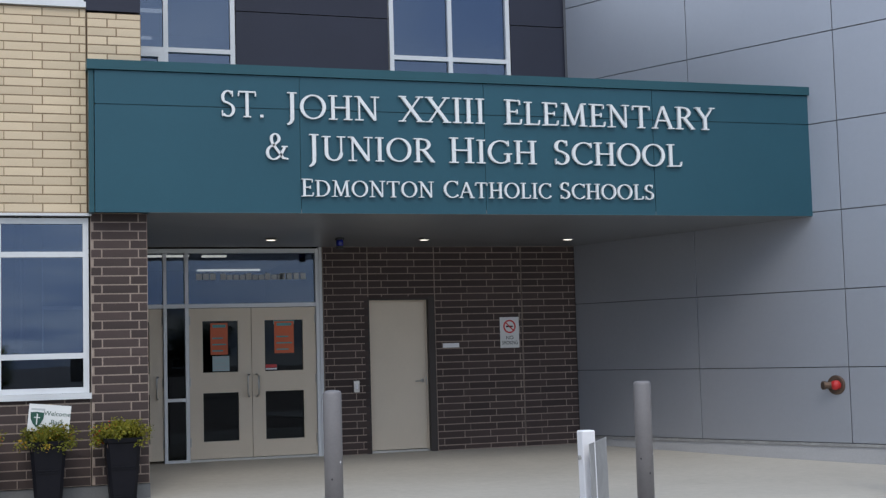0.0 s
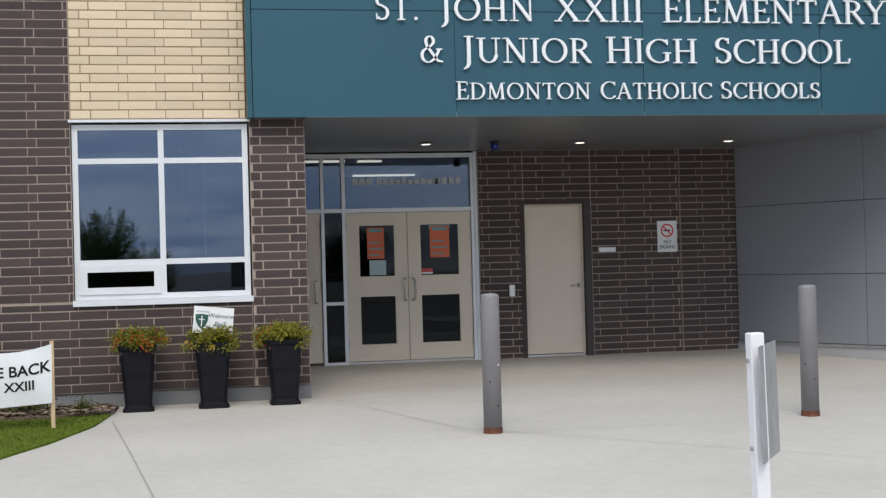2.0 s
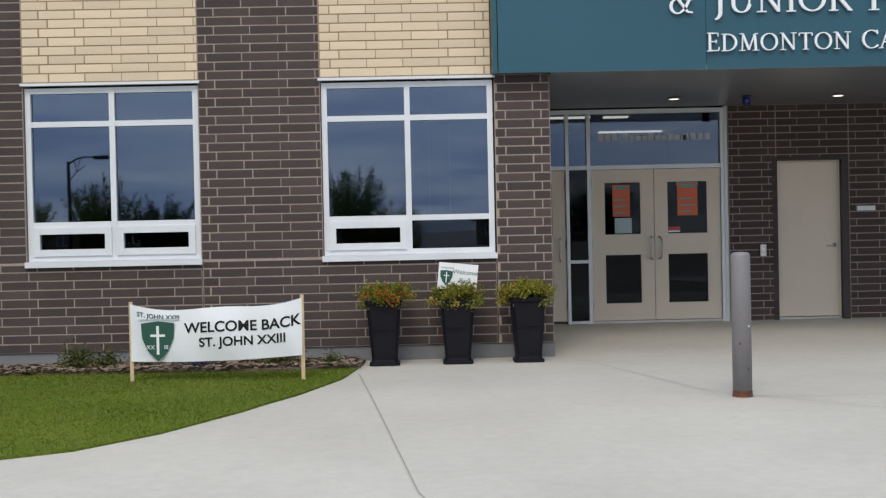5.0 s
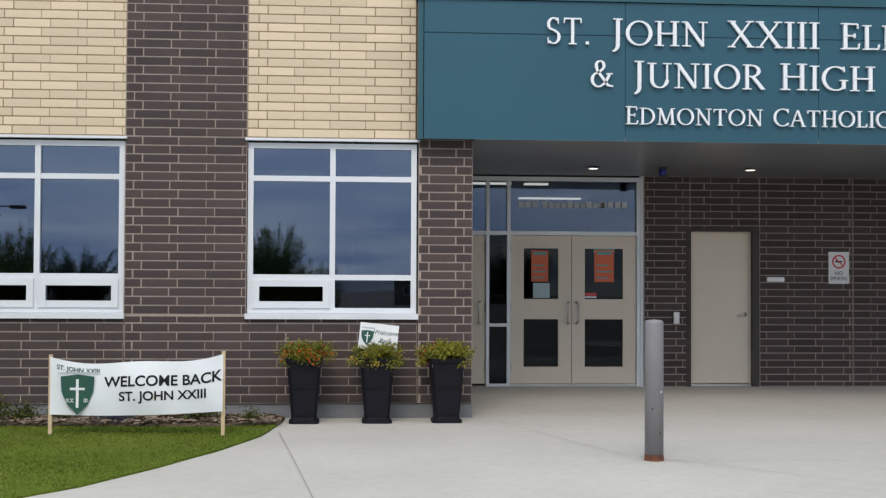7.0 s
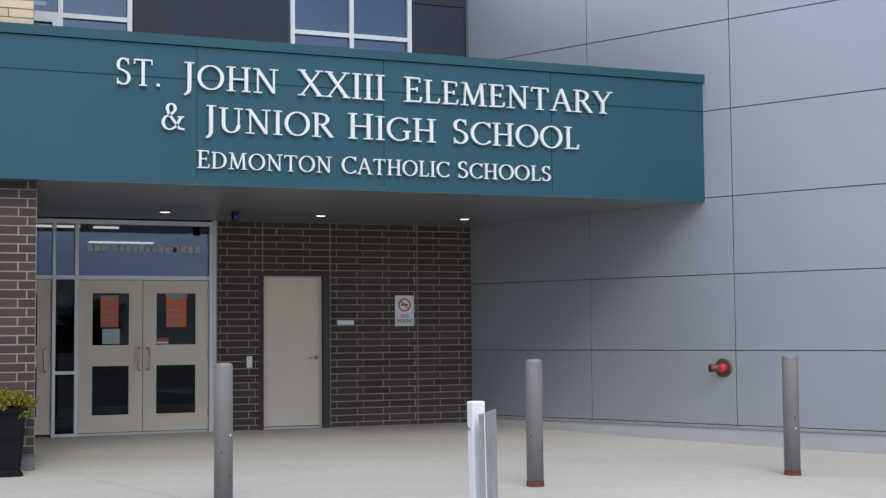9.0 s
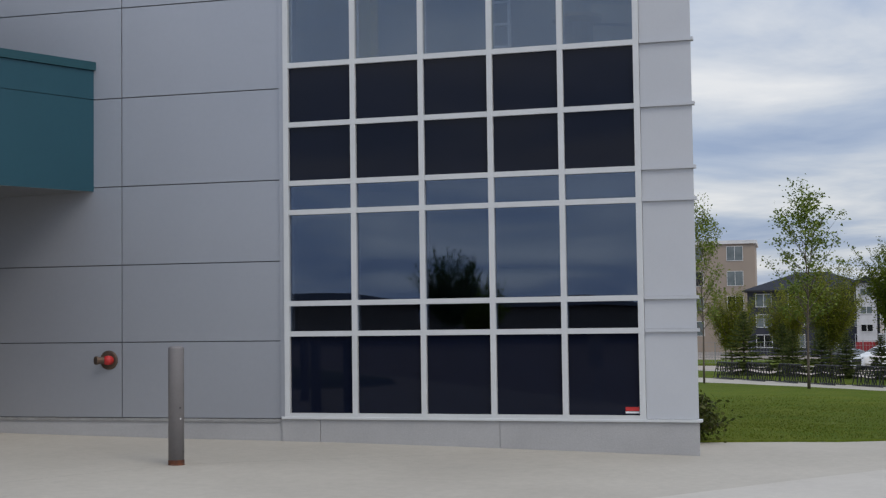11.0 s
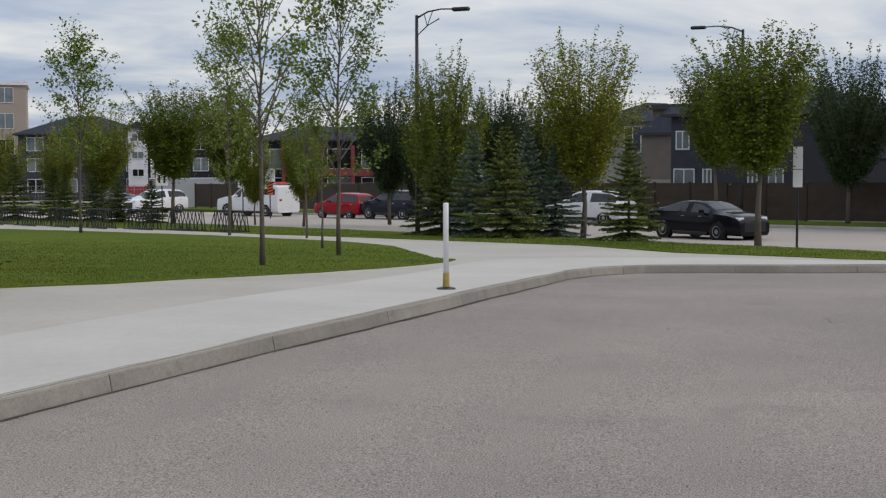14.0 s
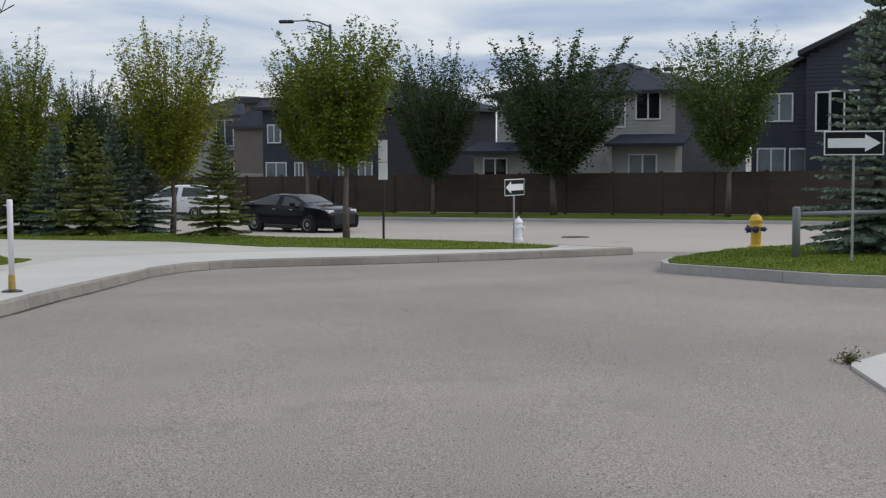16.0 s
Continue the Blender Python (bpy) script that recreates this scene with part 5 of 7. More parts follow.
sized(elm3, 60.5, 9.0, 300, 1.5, 6.1, top_z, "dark dense tree behind the spruces")
sized(elm3, 63.5, 16.3, 90, 1.75, 7.0, top_z, "dark dense tree behind the street lamp")
sized(elm3, 62.0, 14.6, 200, 0.95, 5.3, top_z, "dark dense tree behind the street lamp")
FENCE0, FDIR, FN = Vector((64.4, -7.1, 0)), Vector((0.6, 0.8, 0)), Vector((-0.8, 0.6, 0))


def by_fence(along, front):
    p = FENCE0 + FDIR * along + FN * front
    return p.x, p.y


for tr, al, fr, tn, wide, tall in ((elm1, 8.9, 1.5, 0, 1.85, 8.5), (elm3, 1.4, 1.6, 40, 2.15, 8.1), (elm3, -4.9, 1.5, 160, 3.25, 8.3), (elm5, -13.0, 1.6, 260, 2.5, 8.0), (elm1, 21.0, 1.5, 120, 1.8, 5.8), (elm4, 30.0, 1.5, 50, 1.8, 5.2)):
    sized(tr, *by_fence(al, fr), tn, wide, tall, verge_z)
stand(sp1, 49.4, 10.7, 0, 0.85, 1.05)
stand(sp2, 47.9, 9.2, 60, 0.75, 1.0)
stand(sp1, 45.8, 7.7, 120, 0.88, 1.12)
stand(sp2, 48.2, 7.3, 200, 0.72, 1.0)
stand(sp2, 48.3, 6.3, 300, 0.66, 0.92)
stand(sp1, 42.9, 3.3, 250, 0.72, 0.95)
stand(spR, 24.9, -10.15, 0, 0.78, 1.0)
for x, y, k in ((66.7, 38.0, 1.05), (67.0, 35.8, 0.85), (65.5, 34.4, 0.75), (63.9, 30.6, 0.70), (62.6, 28.2, 0.65), (66.0, 33.0, 0.8)):
    stand(sp1, x, y, x * 30, k * 0.85, k, top_z)
# trees across the drive, behind the camera, that the panes mirror
for tr, x, y, wide, tall in ((elm4, -14.1, -28.4, 1.5, 5.0), (elm3, -11.5, -28.8, 1.6, 3.9), (elm5, -3.2, -29.5, 1.4, 5.2), (elm4, -1.6, -31.0, 1.5, 3.6), (elm4, 6.5, -40, 1.9, 5.6), (elm3, 10, -38, 1.6, 4.6), (elm3, -56.8, -1.8, 2.0, 6.4), (elm4, -59.0, -4.2, 1.7, 5.0), (elm4, -19, -33, 1.6, 4.4)):
    sized(tr, x, y, x * 40, wide, tall, ground_z)


def shrub(seed, r, h, mat, label, n, leaf=0.07):
    rnd = random.Random(seed)
    t = empty("shrub", Matrix.Identity(4), label, "shrub")
    bm = bmesh.new()
    ends = []
    for i in range(n):
        az, el = rnd.uniform(0, 6.28), rnd.uniform(0.25, 1.5)
        d = Vector((math.cos(az) * math.cos(el) * r, math.sin(az) * math.cos(el) * r, math.sin(el) * h)) * rnd.uniform(0.6, 1.05)
        tube(bm, [(0, 0, 0), d * 0.5 + Vector((0, 0, 0.04)), d], [0.008, 0.006, 0.003], 4, False)
        ends += [d, d * 0.8, d * 0.6]
    part("stem_clump", bm, BARK, t)
    v, f = leaf_quads(ends, leaf, rnd, 0.07, 9)
    ob = new("foliage", quad_mesh("foliage", v, f, mat))
    ob.parent = t
    return t


LEAF_SHRUB = leaf_mat("shrub_leaves", (0.030, 0.045, 0.012), (0.10, 0.11, 0.02))
b = shrub(51, 0.55, 0.62, LEAF_SHRUB, "low dark green shrub with yellow blooms at the corner", 60)
b.matrix_basis = pose(14.85, 9.25, lawn_z(14.85, 9.25) - 0.03)
copy_thing(b, pose(15.2, 9.75, lawn_z(15.2, 9.75) - 0.03, 0, 0, 120))
copy_thing(b, pose(14.45, 9.9, lawn_z(14.45, 9.9) - 0.03, 0, 0, 220))


def blades(poly, count, seed, h, keep=None):
    """Grass blades scattered over a lawn."""
    rnd = random.Random(seed)
    xs, ys = [p[0] for p in poly], [p[1] for p in poly]
    v, f = [], []
    while len(f) < count:
        x, y = rnd.uniform(min(xs), max(xs)), rnd.uniform(min(ys), max(ys))
        if keep and not keep(x, y):
            continue
        ins = False
        for (x0, y0), (x1, y1) in zip(poly, poly[1:] + poly[:1]):
            if (y0 > y) != (y1 > y) and x < (x1 - x0) * (y - y0) / (y1 - y0) + x0:
                ins = not ins
        if not ins:
            continue
        z = lawn_z(x, y) - 0.005
        a = rnd.uniform(0, 6.28)
        w = 0.003 + 0.0003 * math.hypot(x, y)
        dx, dy = math.cos(a) * w, math.sin(a) * w
        t = h * rnd.uniform(0.5, 1.3)
        i = len(v)
        v += [(x - dx, y - dy, z), (x + dx, y + dy, z), (x + rnd.gauss(0, 0.5) * t, y + rnd.gauss(0, 0.5) * t, z + t)]
        f.append((i, i + 1, i + 2))
    ob = new("grass", quad_mesh("grass", v, f, BLADE))
    return tagged(ob, "short mown grass blades", "grass", kind="stuff")


BED = [(-6.0, 15.26), (-0.8, 15.26), (-0.83, 14.7), (-1.5, 14.45), (-2.4, 14.55), (-3.4, 14.6), (-6.0, 14.7)]
fade = random.Random(60)
blades(LAWN_W, 52000, 61, 0.020, lambda x, y: x > -6 and y < 14.55)
blades(LAWN, 60000, 62, 0.026, lambda x, y: y < 22 and fade.random() > (x - 16) / 26)
blades(STRIP, 16000, 63, 0.035, lambda x, y: x < 62 and fade.random() > (x - 34) / 26)
blades(ISLAND, 22000, 64, 0.035, lambda x, y: y > -13)
sheet_object("flower_bed", sheet(BED, 0.5, lambda x, y: lawn_z(x, y) + 0.025 + 0.02 * noise.noise((x * 3, y * 3, 1.0)), 0.08), MULCH, label="strip of dry bark mulch below the wall", category="flower bed")
rb = random.Random(71)
v, f = [], []
for i in range(2600):
    x, y = rb.uniform(-6, -0.85), rb.uniform(14.5, 15.2)
    z = lawn_z(x, y) + 0.03 + rb.uniform(0, 0.03)
    a = rb.uniform(0, 6.28)
    l, w = rb.uniform(0.02, 0.06), rb.uniform(0.006, 0.015)
    i0 = len(v)
    ca, sa = math.cos(a), math.sin(a)
    v += [(x - ca * l - sa * w, y - sa * l + ca * w, z), (x + ca * l - sa * w, y + sa * l + ca * w, z + rb.uniform(-0.02, 0.02)), (x + ca * l + sa * w, y + sa * l - ca * w, z + 0.01), (x - ca * l + sa * w, y - sa * l - ca * w, z + 0.012)]
    f.append((i0, i0 + 1, i0 + 2, i0 + 3))
tagged(new("mulch_chips", quad_mesh("mulch_chips", v, f, surf("mulch_chip", (0.24, 0.18, 0.13), (0.14, 0.10, 0.07), 6.0, 0.95, random_=0.35))), "loose bark chips", "mulch", kind="stuff")

# ---- plaza furniture ----
def bollard(x, y, h, label):
    t = empty("bollard", pose(x, y, top_z(x, y)), label, "bollard", "steel bollards")
    bm = bmesh.new()
    lathe(bm, [(0.084, 0.05), (0.084, h - 0.03), (0.078, h - 0.012), (0.06, h - 0.002), (0.02, h + 0.002)], 24)
    part("post", bm, BOLLARD, t, smooth=True)
    bm = bmesh.new()
    lathe(bm, [(0.094, -0.01), (0.0865, 0.012), (0.0862, 0.035), (0.085, 0.052)], 24)
    part("rusty_foot", bm, RUST, t, "rust at the foot")
    rnd = random.Random(int(x * 10))
    for i in range(3):
        a = -1.6 + rnd.uniform(-0.9, 0.9)
        z = rnd.uniform(0.12, 0.75)
        bm = bmesh.new()
        pts = [(rnd.uniform(0.004, 0.010) * math.cos(k * 1.047), rnd.uniform(0.006, 0.016) * math.sin(k * 1.047)) for k in range(6)]
        vs = [bm.verts.new((0.0852 * math.cos(a + p / 0.085), 0.0852 * math.sin(a + p / 0.085), z + q)) for p, q in pts]
        bm.faces.new(vs)
        part("paint_chip", bm, WHITE if i % 2 else BLACK, t)
    return t


bollard(2.62, 11.86, 1.255, "grey painted steel bollard with chipped paint and rusty foot")
bollard(5.73, 11.9, 1.24, "grey painted steel bollard near the doors, rusty foot")
bollard(8.60, 11.66, 1.25, "grey painted steel bollard before the grey wall")


def sign_post():
    x, y = 2.635, 6.18
    t = empty("sign_post", pose(x, y, top_z(x, y), 0, -1.0, 0), "white square post with a sign plate seen edge-on", "sign post")
    part("post", boxm(-0.036, 0.036, -0.036, 0.036, -0.02, 1.285, bevel=0.006), WHITE, t)
    rot = pose(0.088, 0.05, 0, 0, 0, 55)
    bm = boxm(-0.225, 0.225, 0.0, 0.004, 0.66, 1.225)
    bmesh.ops.transform(bm, verts=bm.verts, matrix=rot)
    part("plate", bm, SIGNBACK, t, "bare grey back of the sign plate")
    for z in (0.72, 1.15):
        bm = bmesh.new()
        tube(bm, [(-0.036, 0.0, z), (-0.048, 0.0, z)], 0.012, 6)
        part("bolt", bm, CHROME, t)


sign_post()


def planter(x, y, flowers, label, seed):
    t = empty("planter", pose(x, y, top_z(x, y)), label, "planter", "planters by the wall")
    bm = bmesh.new()

    def ring(w, z):
        c = 0.035
        return [bm.verts.new((sx * (w - (c if k else 0)), sy * (w - (0 if k else c)), z)) for sx, sy, k in ((1, -1, 1), (1, -1, 0), (1, 1, 0), (1, 1, 1), (-1, 1, 1), (-1, 1, 0), (-1, -1, 0), (-1, -1, 1))]

    prof = [(0.165, 0.0), (0.165, 0.035), (0.145, 0.05), (0.14, 0.09), (0.185, 0.66), (0.20, 0.675), (0.205, 0.72), (0.185, 0.72), (0.175, 0.66)]
    rings = [ring(w, z) for w, z in prof]
    for a, b in zip(rings, rings[1:]):
        for k in range(8):
            bm.faces.new((a[k], a[(k + 1) % 8], b[(k + 1) % 8], b[k]))
    bm.faces.new(rings[0][::-1])
    part("pot", bm, BLACKPLANTER, t)
    for z0, z1, d in ((0.405, 0.42, 0.171), (0.383, 0.397, 0.166), (0.09, 0.10, 0.145)):
        part("moulding", boxm(-0.115, 0.115, -d - 0.006, -d + 0.02, z0, z1), BLACKPLANTER, t)
    part("soil", boxm(-0.17, 0.17, -0.17, 0.17, 0.62, 0.665), MULCH, t)
    rnd = random.Random(seed)
    ends = []
    bm = bmesh.new()
    for i in range(90):
        a = rnd.uniform(0, 6.28)
        r = rnd.uniform(0.05, 0.30)
        e = Vector((math.cos(a) * r, math.sin(a) * r, 0.70 + rnd.uniform(0.02, 0.17) - max(0, r - 0.22) * 0.9))
        tube(bm, [(e.x * 0.4, e.y * 0.4, 0.665), e * 0.7 + Vector((0, 0, 0.26)), e], [0.003, 0.003, 0.002], 3, False)
        ends.append(e)
    part("stem_clump", bm, LEAF_SHRUB, t)
    v, f = leaf_quads(ends, 0.034, rnd, 0.036, 32)
    o = new("foliage", quad_mesh("foliage", v, f, LEAF_PLANTER))
    o.parent = t
    v, f = leaf_quads([e for e in ends if rnd.random() < flowers[1]], 0.035, rnd, 0.03, 14)
    o = new("blossom", quad_mesh("blossom", v, f, flowers[0]))
    o.parent = t
    return t


LEAF_PLANTER = leaf_mat("planter_leaves", (0.13, 0.15, 0.02), (0.24, 0.22, 0.03))
BLOSSOM_R = leaf_mat("red_blossom", (0.50, 0.035, 0.015), (0.55, 0.13, 0.03))
BLOSSOM_Y = leaf_mat("yellow_blossom", (0.42, 0.30, 0.04), (0.36, 0.20, 0.03))
planter(-0.575, 14.93, (BLOSSOM_R, 0.5), "tall black planter with red and yellow flowers", 81)
planter(0.225, 14.95, (BLOSSOM_Y, 0.3), "tall black planter with green foliage and a small sign", 82)
planter(1.0, 14.97, (BLOSSOM_R, 0.15), "tall black planter with yellow-green flowers", 83)


def shield(parent, m, k):
    pts = [(-0.5, 0.5), (0.0, 0.56), (0.5, 0.5), (0.47, 0.05), (0.3, -0.32), (0.0, -0.62), (-0.3, -0.32), (-0.47, 0.05)]
    bm = bmesh.new()
    prism(bm, [(x * k, z * k) for x, z in pts], -0.003, 0.0)
    bmesh.ops.transform(bm, verts=bm.verts, matrix=m)
    part("crest", bm, GREENPRINT, parent, "dark green crest")
    bm = bmesh.new()
    box(bm, -0.04 * k, 0.04 * k, -0.0045, -0.003, -0.42 * k, 0.42 * k)
    box(bm, -0.22 * k, -0.042 * k, -0.0045, -0.003, 0.10 * k, 0.17 * k)
    box(bm, 0.042 * k, 0.22 * k, -0.0045, -0.003, 0.10 * k, 0.17 * k)
    bmesh.ops.transform(bm, verts=bm.verts, matrix=m)
    part("crest_bar", bm, SIGNWHITE, parent)


ws = empty("welcome_sign", pose(0.24, 14.90, top_z(0.24, 14.9) + 0.96, 0, 6, 0), "small white welcome board stuck in a planter", "sign")
part("board", boxm(-0.215, 0.215, 0.0, 0.006, -0.15, 0.14), SIGNWHITE, ws)
part("stake", boxm(-0.012, 0.012, 0.008, 0.02, -0.42, 0.145), WOODSTAKE, ws)
shield(ws, pose(-0.125, -0.002, -0.02), 0.14)
part("text_bar", boxm(-0.19, -0.05, -0.003, -0.001, 0.075, 0.095), GREYPRINT, ws)
text_part("word", "Welcome", 0.070, GREENPRINT, ws, pose(0.080, -0.002, 0.025, 90, 0, 0), 0.001)
text_part("word", "Back", 0.070, GREENPRINT, ws, pose(0.085, -0.002, -0.065, 90, 0, 0), 0.001)


def banner():
    x0, y0, x1, y1 = -3.09, 13.78, -1.355, 13.62
    z0, z1 = lawn_z(x0, y0), lawn_z(x1, y1)
    t = empty("banner", pose(x0, y0, 0), "white vinyl welcome banner sagging between two wooden stakes", "banner")
    ex = Vector((x1 - x0, y1 - y0, 0))
    L = ex.length
    t.matrix_basis = pose(x0, y0, 0, 0, 0, math.degrees(math.atan2(ex.y, ex.x)))
    for x, z, h in ((0.0, z0, 0.80), (L, z1, 0.85)):
        part("stake", boxm(x - 0.018, x + 0.018, 0.0, 0.025, z - 0.1, z + h), WOODSTAKE, t)

    def cloth(u, w):
        top = (z0 + 0.78) * (1 - u) + (z1 + 0.83) * u - 0.34 * u * (1 - u) - 0.02 * math.sin(9 * u)
        bot = (z0 + 0.20) * (1 - u) + (z1 + 0.25) * u - 0.10 * u * (1 - u)
        return Vector((u * L, -0.012 - 0.03 * math.sin(3.14 * u) * math.sin(3.14 * w) + 0.008 * math.sin(17 * u + 4 * w), bot + (top - bot) * w))

    bm = bmesh.new()
    nu, nw = 40, 12
    g = [[bm.verts.new(cloth(i / nu, j / nw)) for j in range(nw + 1)] for i in range(nu + 1)]
    for i in range(nu):
        for j in range(nw):
            bm.faces.new((g[i][j], g[i + 1][j], g[i + 1][j + 1], g[i][j + 1]))
    part("cloth", bm, BANNER, t, smooth=True)
    def printed(words, u, w, size, mat):
        """Writing that follows the folds of the cloth."""
        ob = text_part("word", words, size, mat, t, Matrix.Identity(4), 0.0, bold=size * 0.022)
        for vt in ob.data.vertices:
            vt.co = cloth(u + vt.co.x / L, w + vt.co.y / 0.56) + Vector((0, -0.005, 0))

    printed("WELCOME BACK", 0.655, 0.55, 0.152, INK)
    printed("ST. JOHN XXIII", 0.655, 0.28, 0.134, INK)
    printed("ST. JOHN XXIII", 0.165, 0.82, 0.066, GREENPRINT)
    p = cloth(0.165, 0.42)
    shield(t, pose(p.x, p.y - 0.012, p.z), 0.34)
    for words, x in (("XX", -0.075), ("III", 0.085)):
        text_part("word", words, 0.06, SIGNWHITE, t, pose(p.x + x, p.y - 0.018, p.z - 0.09, 90, 0, 0), 0.0)
    p = cloth(0.05, 0.76)
    part("text_bar", boxm(p.x, p.x + 0.42, p.y - 0.016, p.y - 0.012, p.z - 0.008, p.z + 0.004), GREYPRINT, t)


banner()
bl = shrub(91, 0.28, 0.16, leaf_mat("blue_blossom", (0.06, 0.05, 0.22), (0.05, 0.09, 0.04)), "low clump of blue-violet flowers in the bed", 40, 0.03)
bl.matrix_basis = pose(-2.62, 14.75, lawn_z(-2.6, 14.75))
dg = shrub(92, 0.22, 0.22, LEAF_SHRUB, "small leafy weed in the bed", 22, 0.045)
dg.matrix_basis = pose(-1.72, 14.9, lawn_z(-1.7, 14.9))
for x, y, k in ((-3.9, 14.8, 1.0), (-3.6, 14.9, 0.8), (-1.15, 14.75, 0.6), (-3.2, 14.9, 0.7)):
    copy_thing(dg, pose(x, y, lawn_z(x, y), 0, 0, x * 90) @ Matrix.Diagonal((k, k, k, 1)))

JOINTLINE = surf("saw_cut", (0.27, 0.255, 0.23), rough=0.95)


def saw_cut(pts, w=0.007):
    bm = bmesh.new()
    for a, b in zip(pts, pts[1:]):
        n = max(1, int(math.hypot(b[0] - a[0], b[1] - a[1]) / 1.0))
        for i in range(n):
            p = [a[k] + (b[k] - a[k]) * i / n for k in (0, 1)]
            q = [a[k] + (b[k] - a[k]) * (i + 1) / n for k in (0, 1)]
            d = Vector((q[0] - p[0], q[1] - p[1], 0)).normalized()
            s = Vector((-d.y, d.x, 0)) * w / 2
            vs = [bm.verts.new((x + sx * s.x, y + sx * s.y, top_z(x, y) + 0.009)) for (x, y), sx in ((p, 1), (q, 1), (q, -1), (p, -1))]
            bm.faces.new(vs)
    return tagged(finish("paving_joint", bm, JOINTLINE), "narrow sawn joint in the concrete", "joint", kind="structure")


saw_cut([(-0.82, 14.1), (-0.2, 8.3), (0.15, 6.8)])
saw_cut([(1.5, 15.3), (2.4, 12.2), (6.4, 8.2), (8.5, 5.1)])
saw_cut([(2.6, 11.8), (8.6, 11.6), (12.6, 9.4)])

# ---- along the drive and the street ----
def delineator(x, y):
    t = empty("delineator", pose(x, y, top_z(x, y), 0, 0, 0), "white flexible marker post on a black base", "marker post")
    bm = bmesh.new()
    lathe(bm, [(0.035, 0.21), (0.035, 1.10), (0.03, 1.115)], 14)
    part("post", bm, WHITE, t, smooth=True)
    bm = bmesh.new()
    lathe(bm, [(0.045, 0.02), (0.04, 0.20), (0.036, 0.215)], 14)
    part("sleeve", bm, surf("faded_yellow_sleeve", (0.42, 0.30, 0.06), (0.30, 0.20, 0.06), 9.0, 0.6), t, "faded yellow sleeve")
    bm = bmesh.new()
    lathe(bm, [(0.13, 0.0), (0.12, 0.02), (0.05, 0.035)], 16)
    part("base", bm, BLACK, t)


delineator(17.33, 3.75)


def arrow_sign(x, y, turn, h, direction, label):
    t = empty("arrow_sign", pose(x, y, lawn_z(x, y), 0, 0, turn), label, "sign")
    bm = bmesh.new()
    box(bm, -0.02, 0.02, 0.0, 0.03, -0.1, h, bevel=0.004)
    part("pole", bm, SIGNBACK, t)
    w, hh = 0.46, 0.195
    zc = h - hh + 0.02
    part("plate", boxm(-w, w, -0.008, -0.004, zc - hh, zc + hh, bevel=0.002), SIGNWHITE, t)
    part("field", boxm(-w + 0.02, w - 0.02, -0.011, -0.0085, zc - hh + 0.02, zc + hh - 0.02), INK, t)
    s = direction
    pts = [(-0.40 * s, -0.075), (0.17 * s, -0.075), (0.17 * s, -0.14), (0.41 * s, 0.0), (0.17 * s, 0.14), (0.17 * s, 0.075), (-0.40 * s, 0.075)]
    bm = bmesh.new()
    prism(bm, [(a, zc + b) for a, b in (pts if s > 0 else pts[::-1])], -0.014, -0.0115)
    part("arrow", bm, SIGNWHITE, t)


arrow_sign(21.71, -8.41, -108, 2.07, 1, "large one-way sign with a white arrow on black")
arrow_sign(32.2, -4.42, -38, 1.50, -1, "small one-way sign with a white arrow on black")

YEL = surf("yellow_hydrant_paint", (0.62, 0.40, 0.03), (0.55, 0.34, 0.03), 5.0, 0.45, grain=0.06)
BLUEP = surf("blue_cap_paint", (0.02, 0.03, 0.12), rough=0.4)


def hydrant(x, y, k, body, cap, label):
    t = empty("hydrant", pose(x, y, lawn_z(x, y), 0, 0, -110) @ Matrix.Scale(k, 4), label, "hydrant")
    bm = bmesh.new()
    lathe(bm, [(0.15, -0.05), (0.15, 0.03), (0.115, 0.035), (0.105, 0.06), (0.105, 0.40), (0.14, 0.41), (0.14, 0.45), (0.12, 0.455), (0.115, 0.52), (0.14, 0.53), (0.14, 0.56), (0.10, 0.64), (0.05, 0.675)], 20)
    part("barrel", bm, body, t, smooth=False)
    bm = bmesh.new()
    lathe(bm, [(0.05, 0.675), (0.045, 0.70), (0.025, 0.705), (0.025, 0.74)], 6)
    part("bonnet_nut", bm, cap, t)
    for a, r in ((0, 0.06), (90, 0.045), (180, 0.045), (270, 0.075)):
        part("nozzle", turned([(r, 0.09), (r, 0.15), (r * 1.2, 0.155), (r * 1.2, 0.19), (r * 0.5, 0.20), (r * 0.4, 0.225)], 10, pose(0, 0, 0.37, 0, 0, a) @ OUT), cap, t)
    return t


hydrant(27.96, -8.86, 1.0, YEL, BLUEP, "yellow fire hydrant with dark blue caps on the grass")
hydrant(35.2, -4.95, 0.8, WHITE, WHITE, "white standpipe beyond the grass strip")


def barrier(x, y):
    t = empty("barrier", pose(x, y, lawn_z(x, y), 0, 0, -78), "grey steel pipe barrier on the grass island", "barrier")
    PIPE = surf("grey_pipe_paint", (0.20, 0.21, 0.22), rough=0.5, grain=0.08)
    for px_ in (0.0, 3.2):
        bm = bmesh.new()
        lathe(bm, [(0.07, -0.1), (0.07, 0.85), (0.06, 0.87), (0.02, 0.88)], 14, px_, 0)
        part("post", bm, PIPE, t, smooth=True)
    bm = bmesh.new()
    tube(bm, [(0.06, 0, 0.74), (3.15, 0, 0.76)], 0.045, 10)
    part("rail", bm, PIPE, t, smooth=True)


barrier(23.57, -8.15)


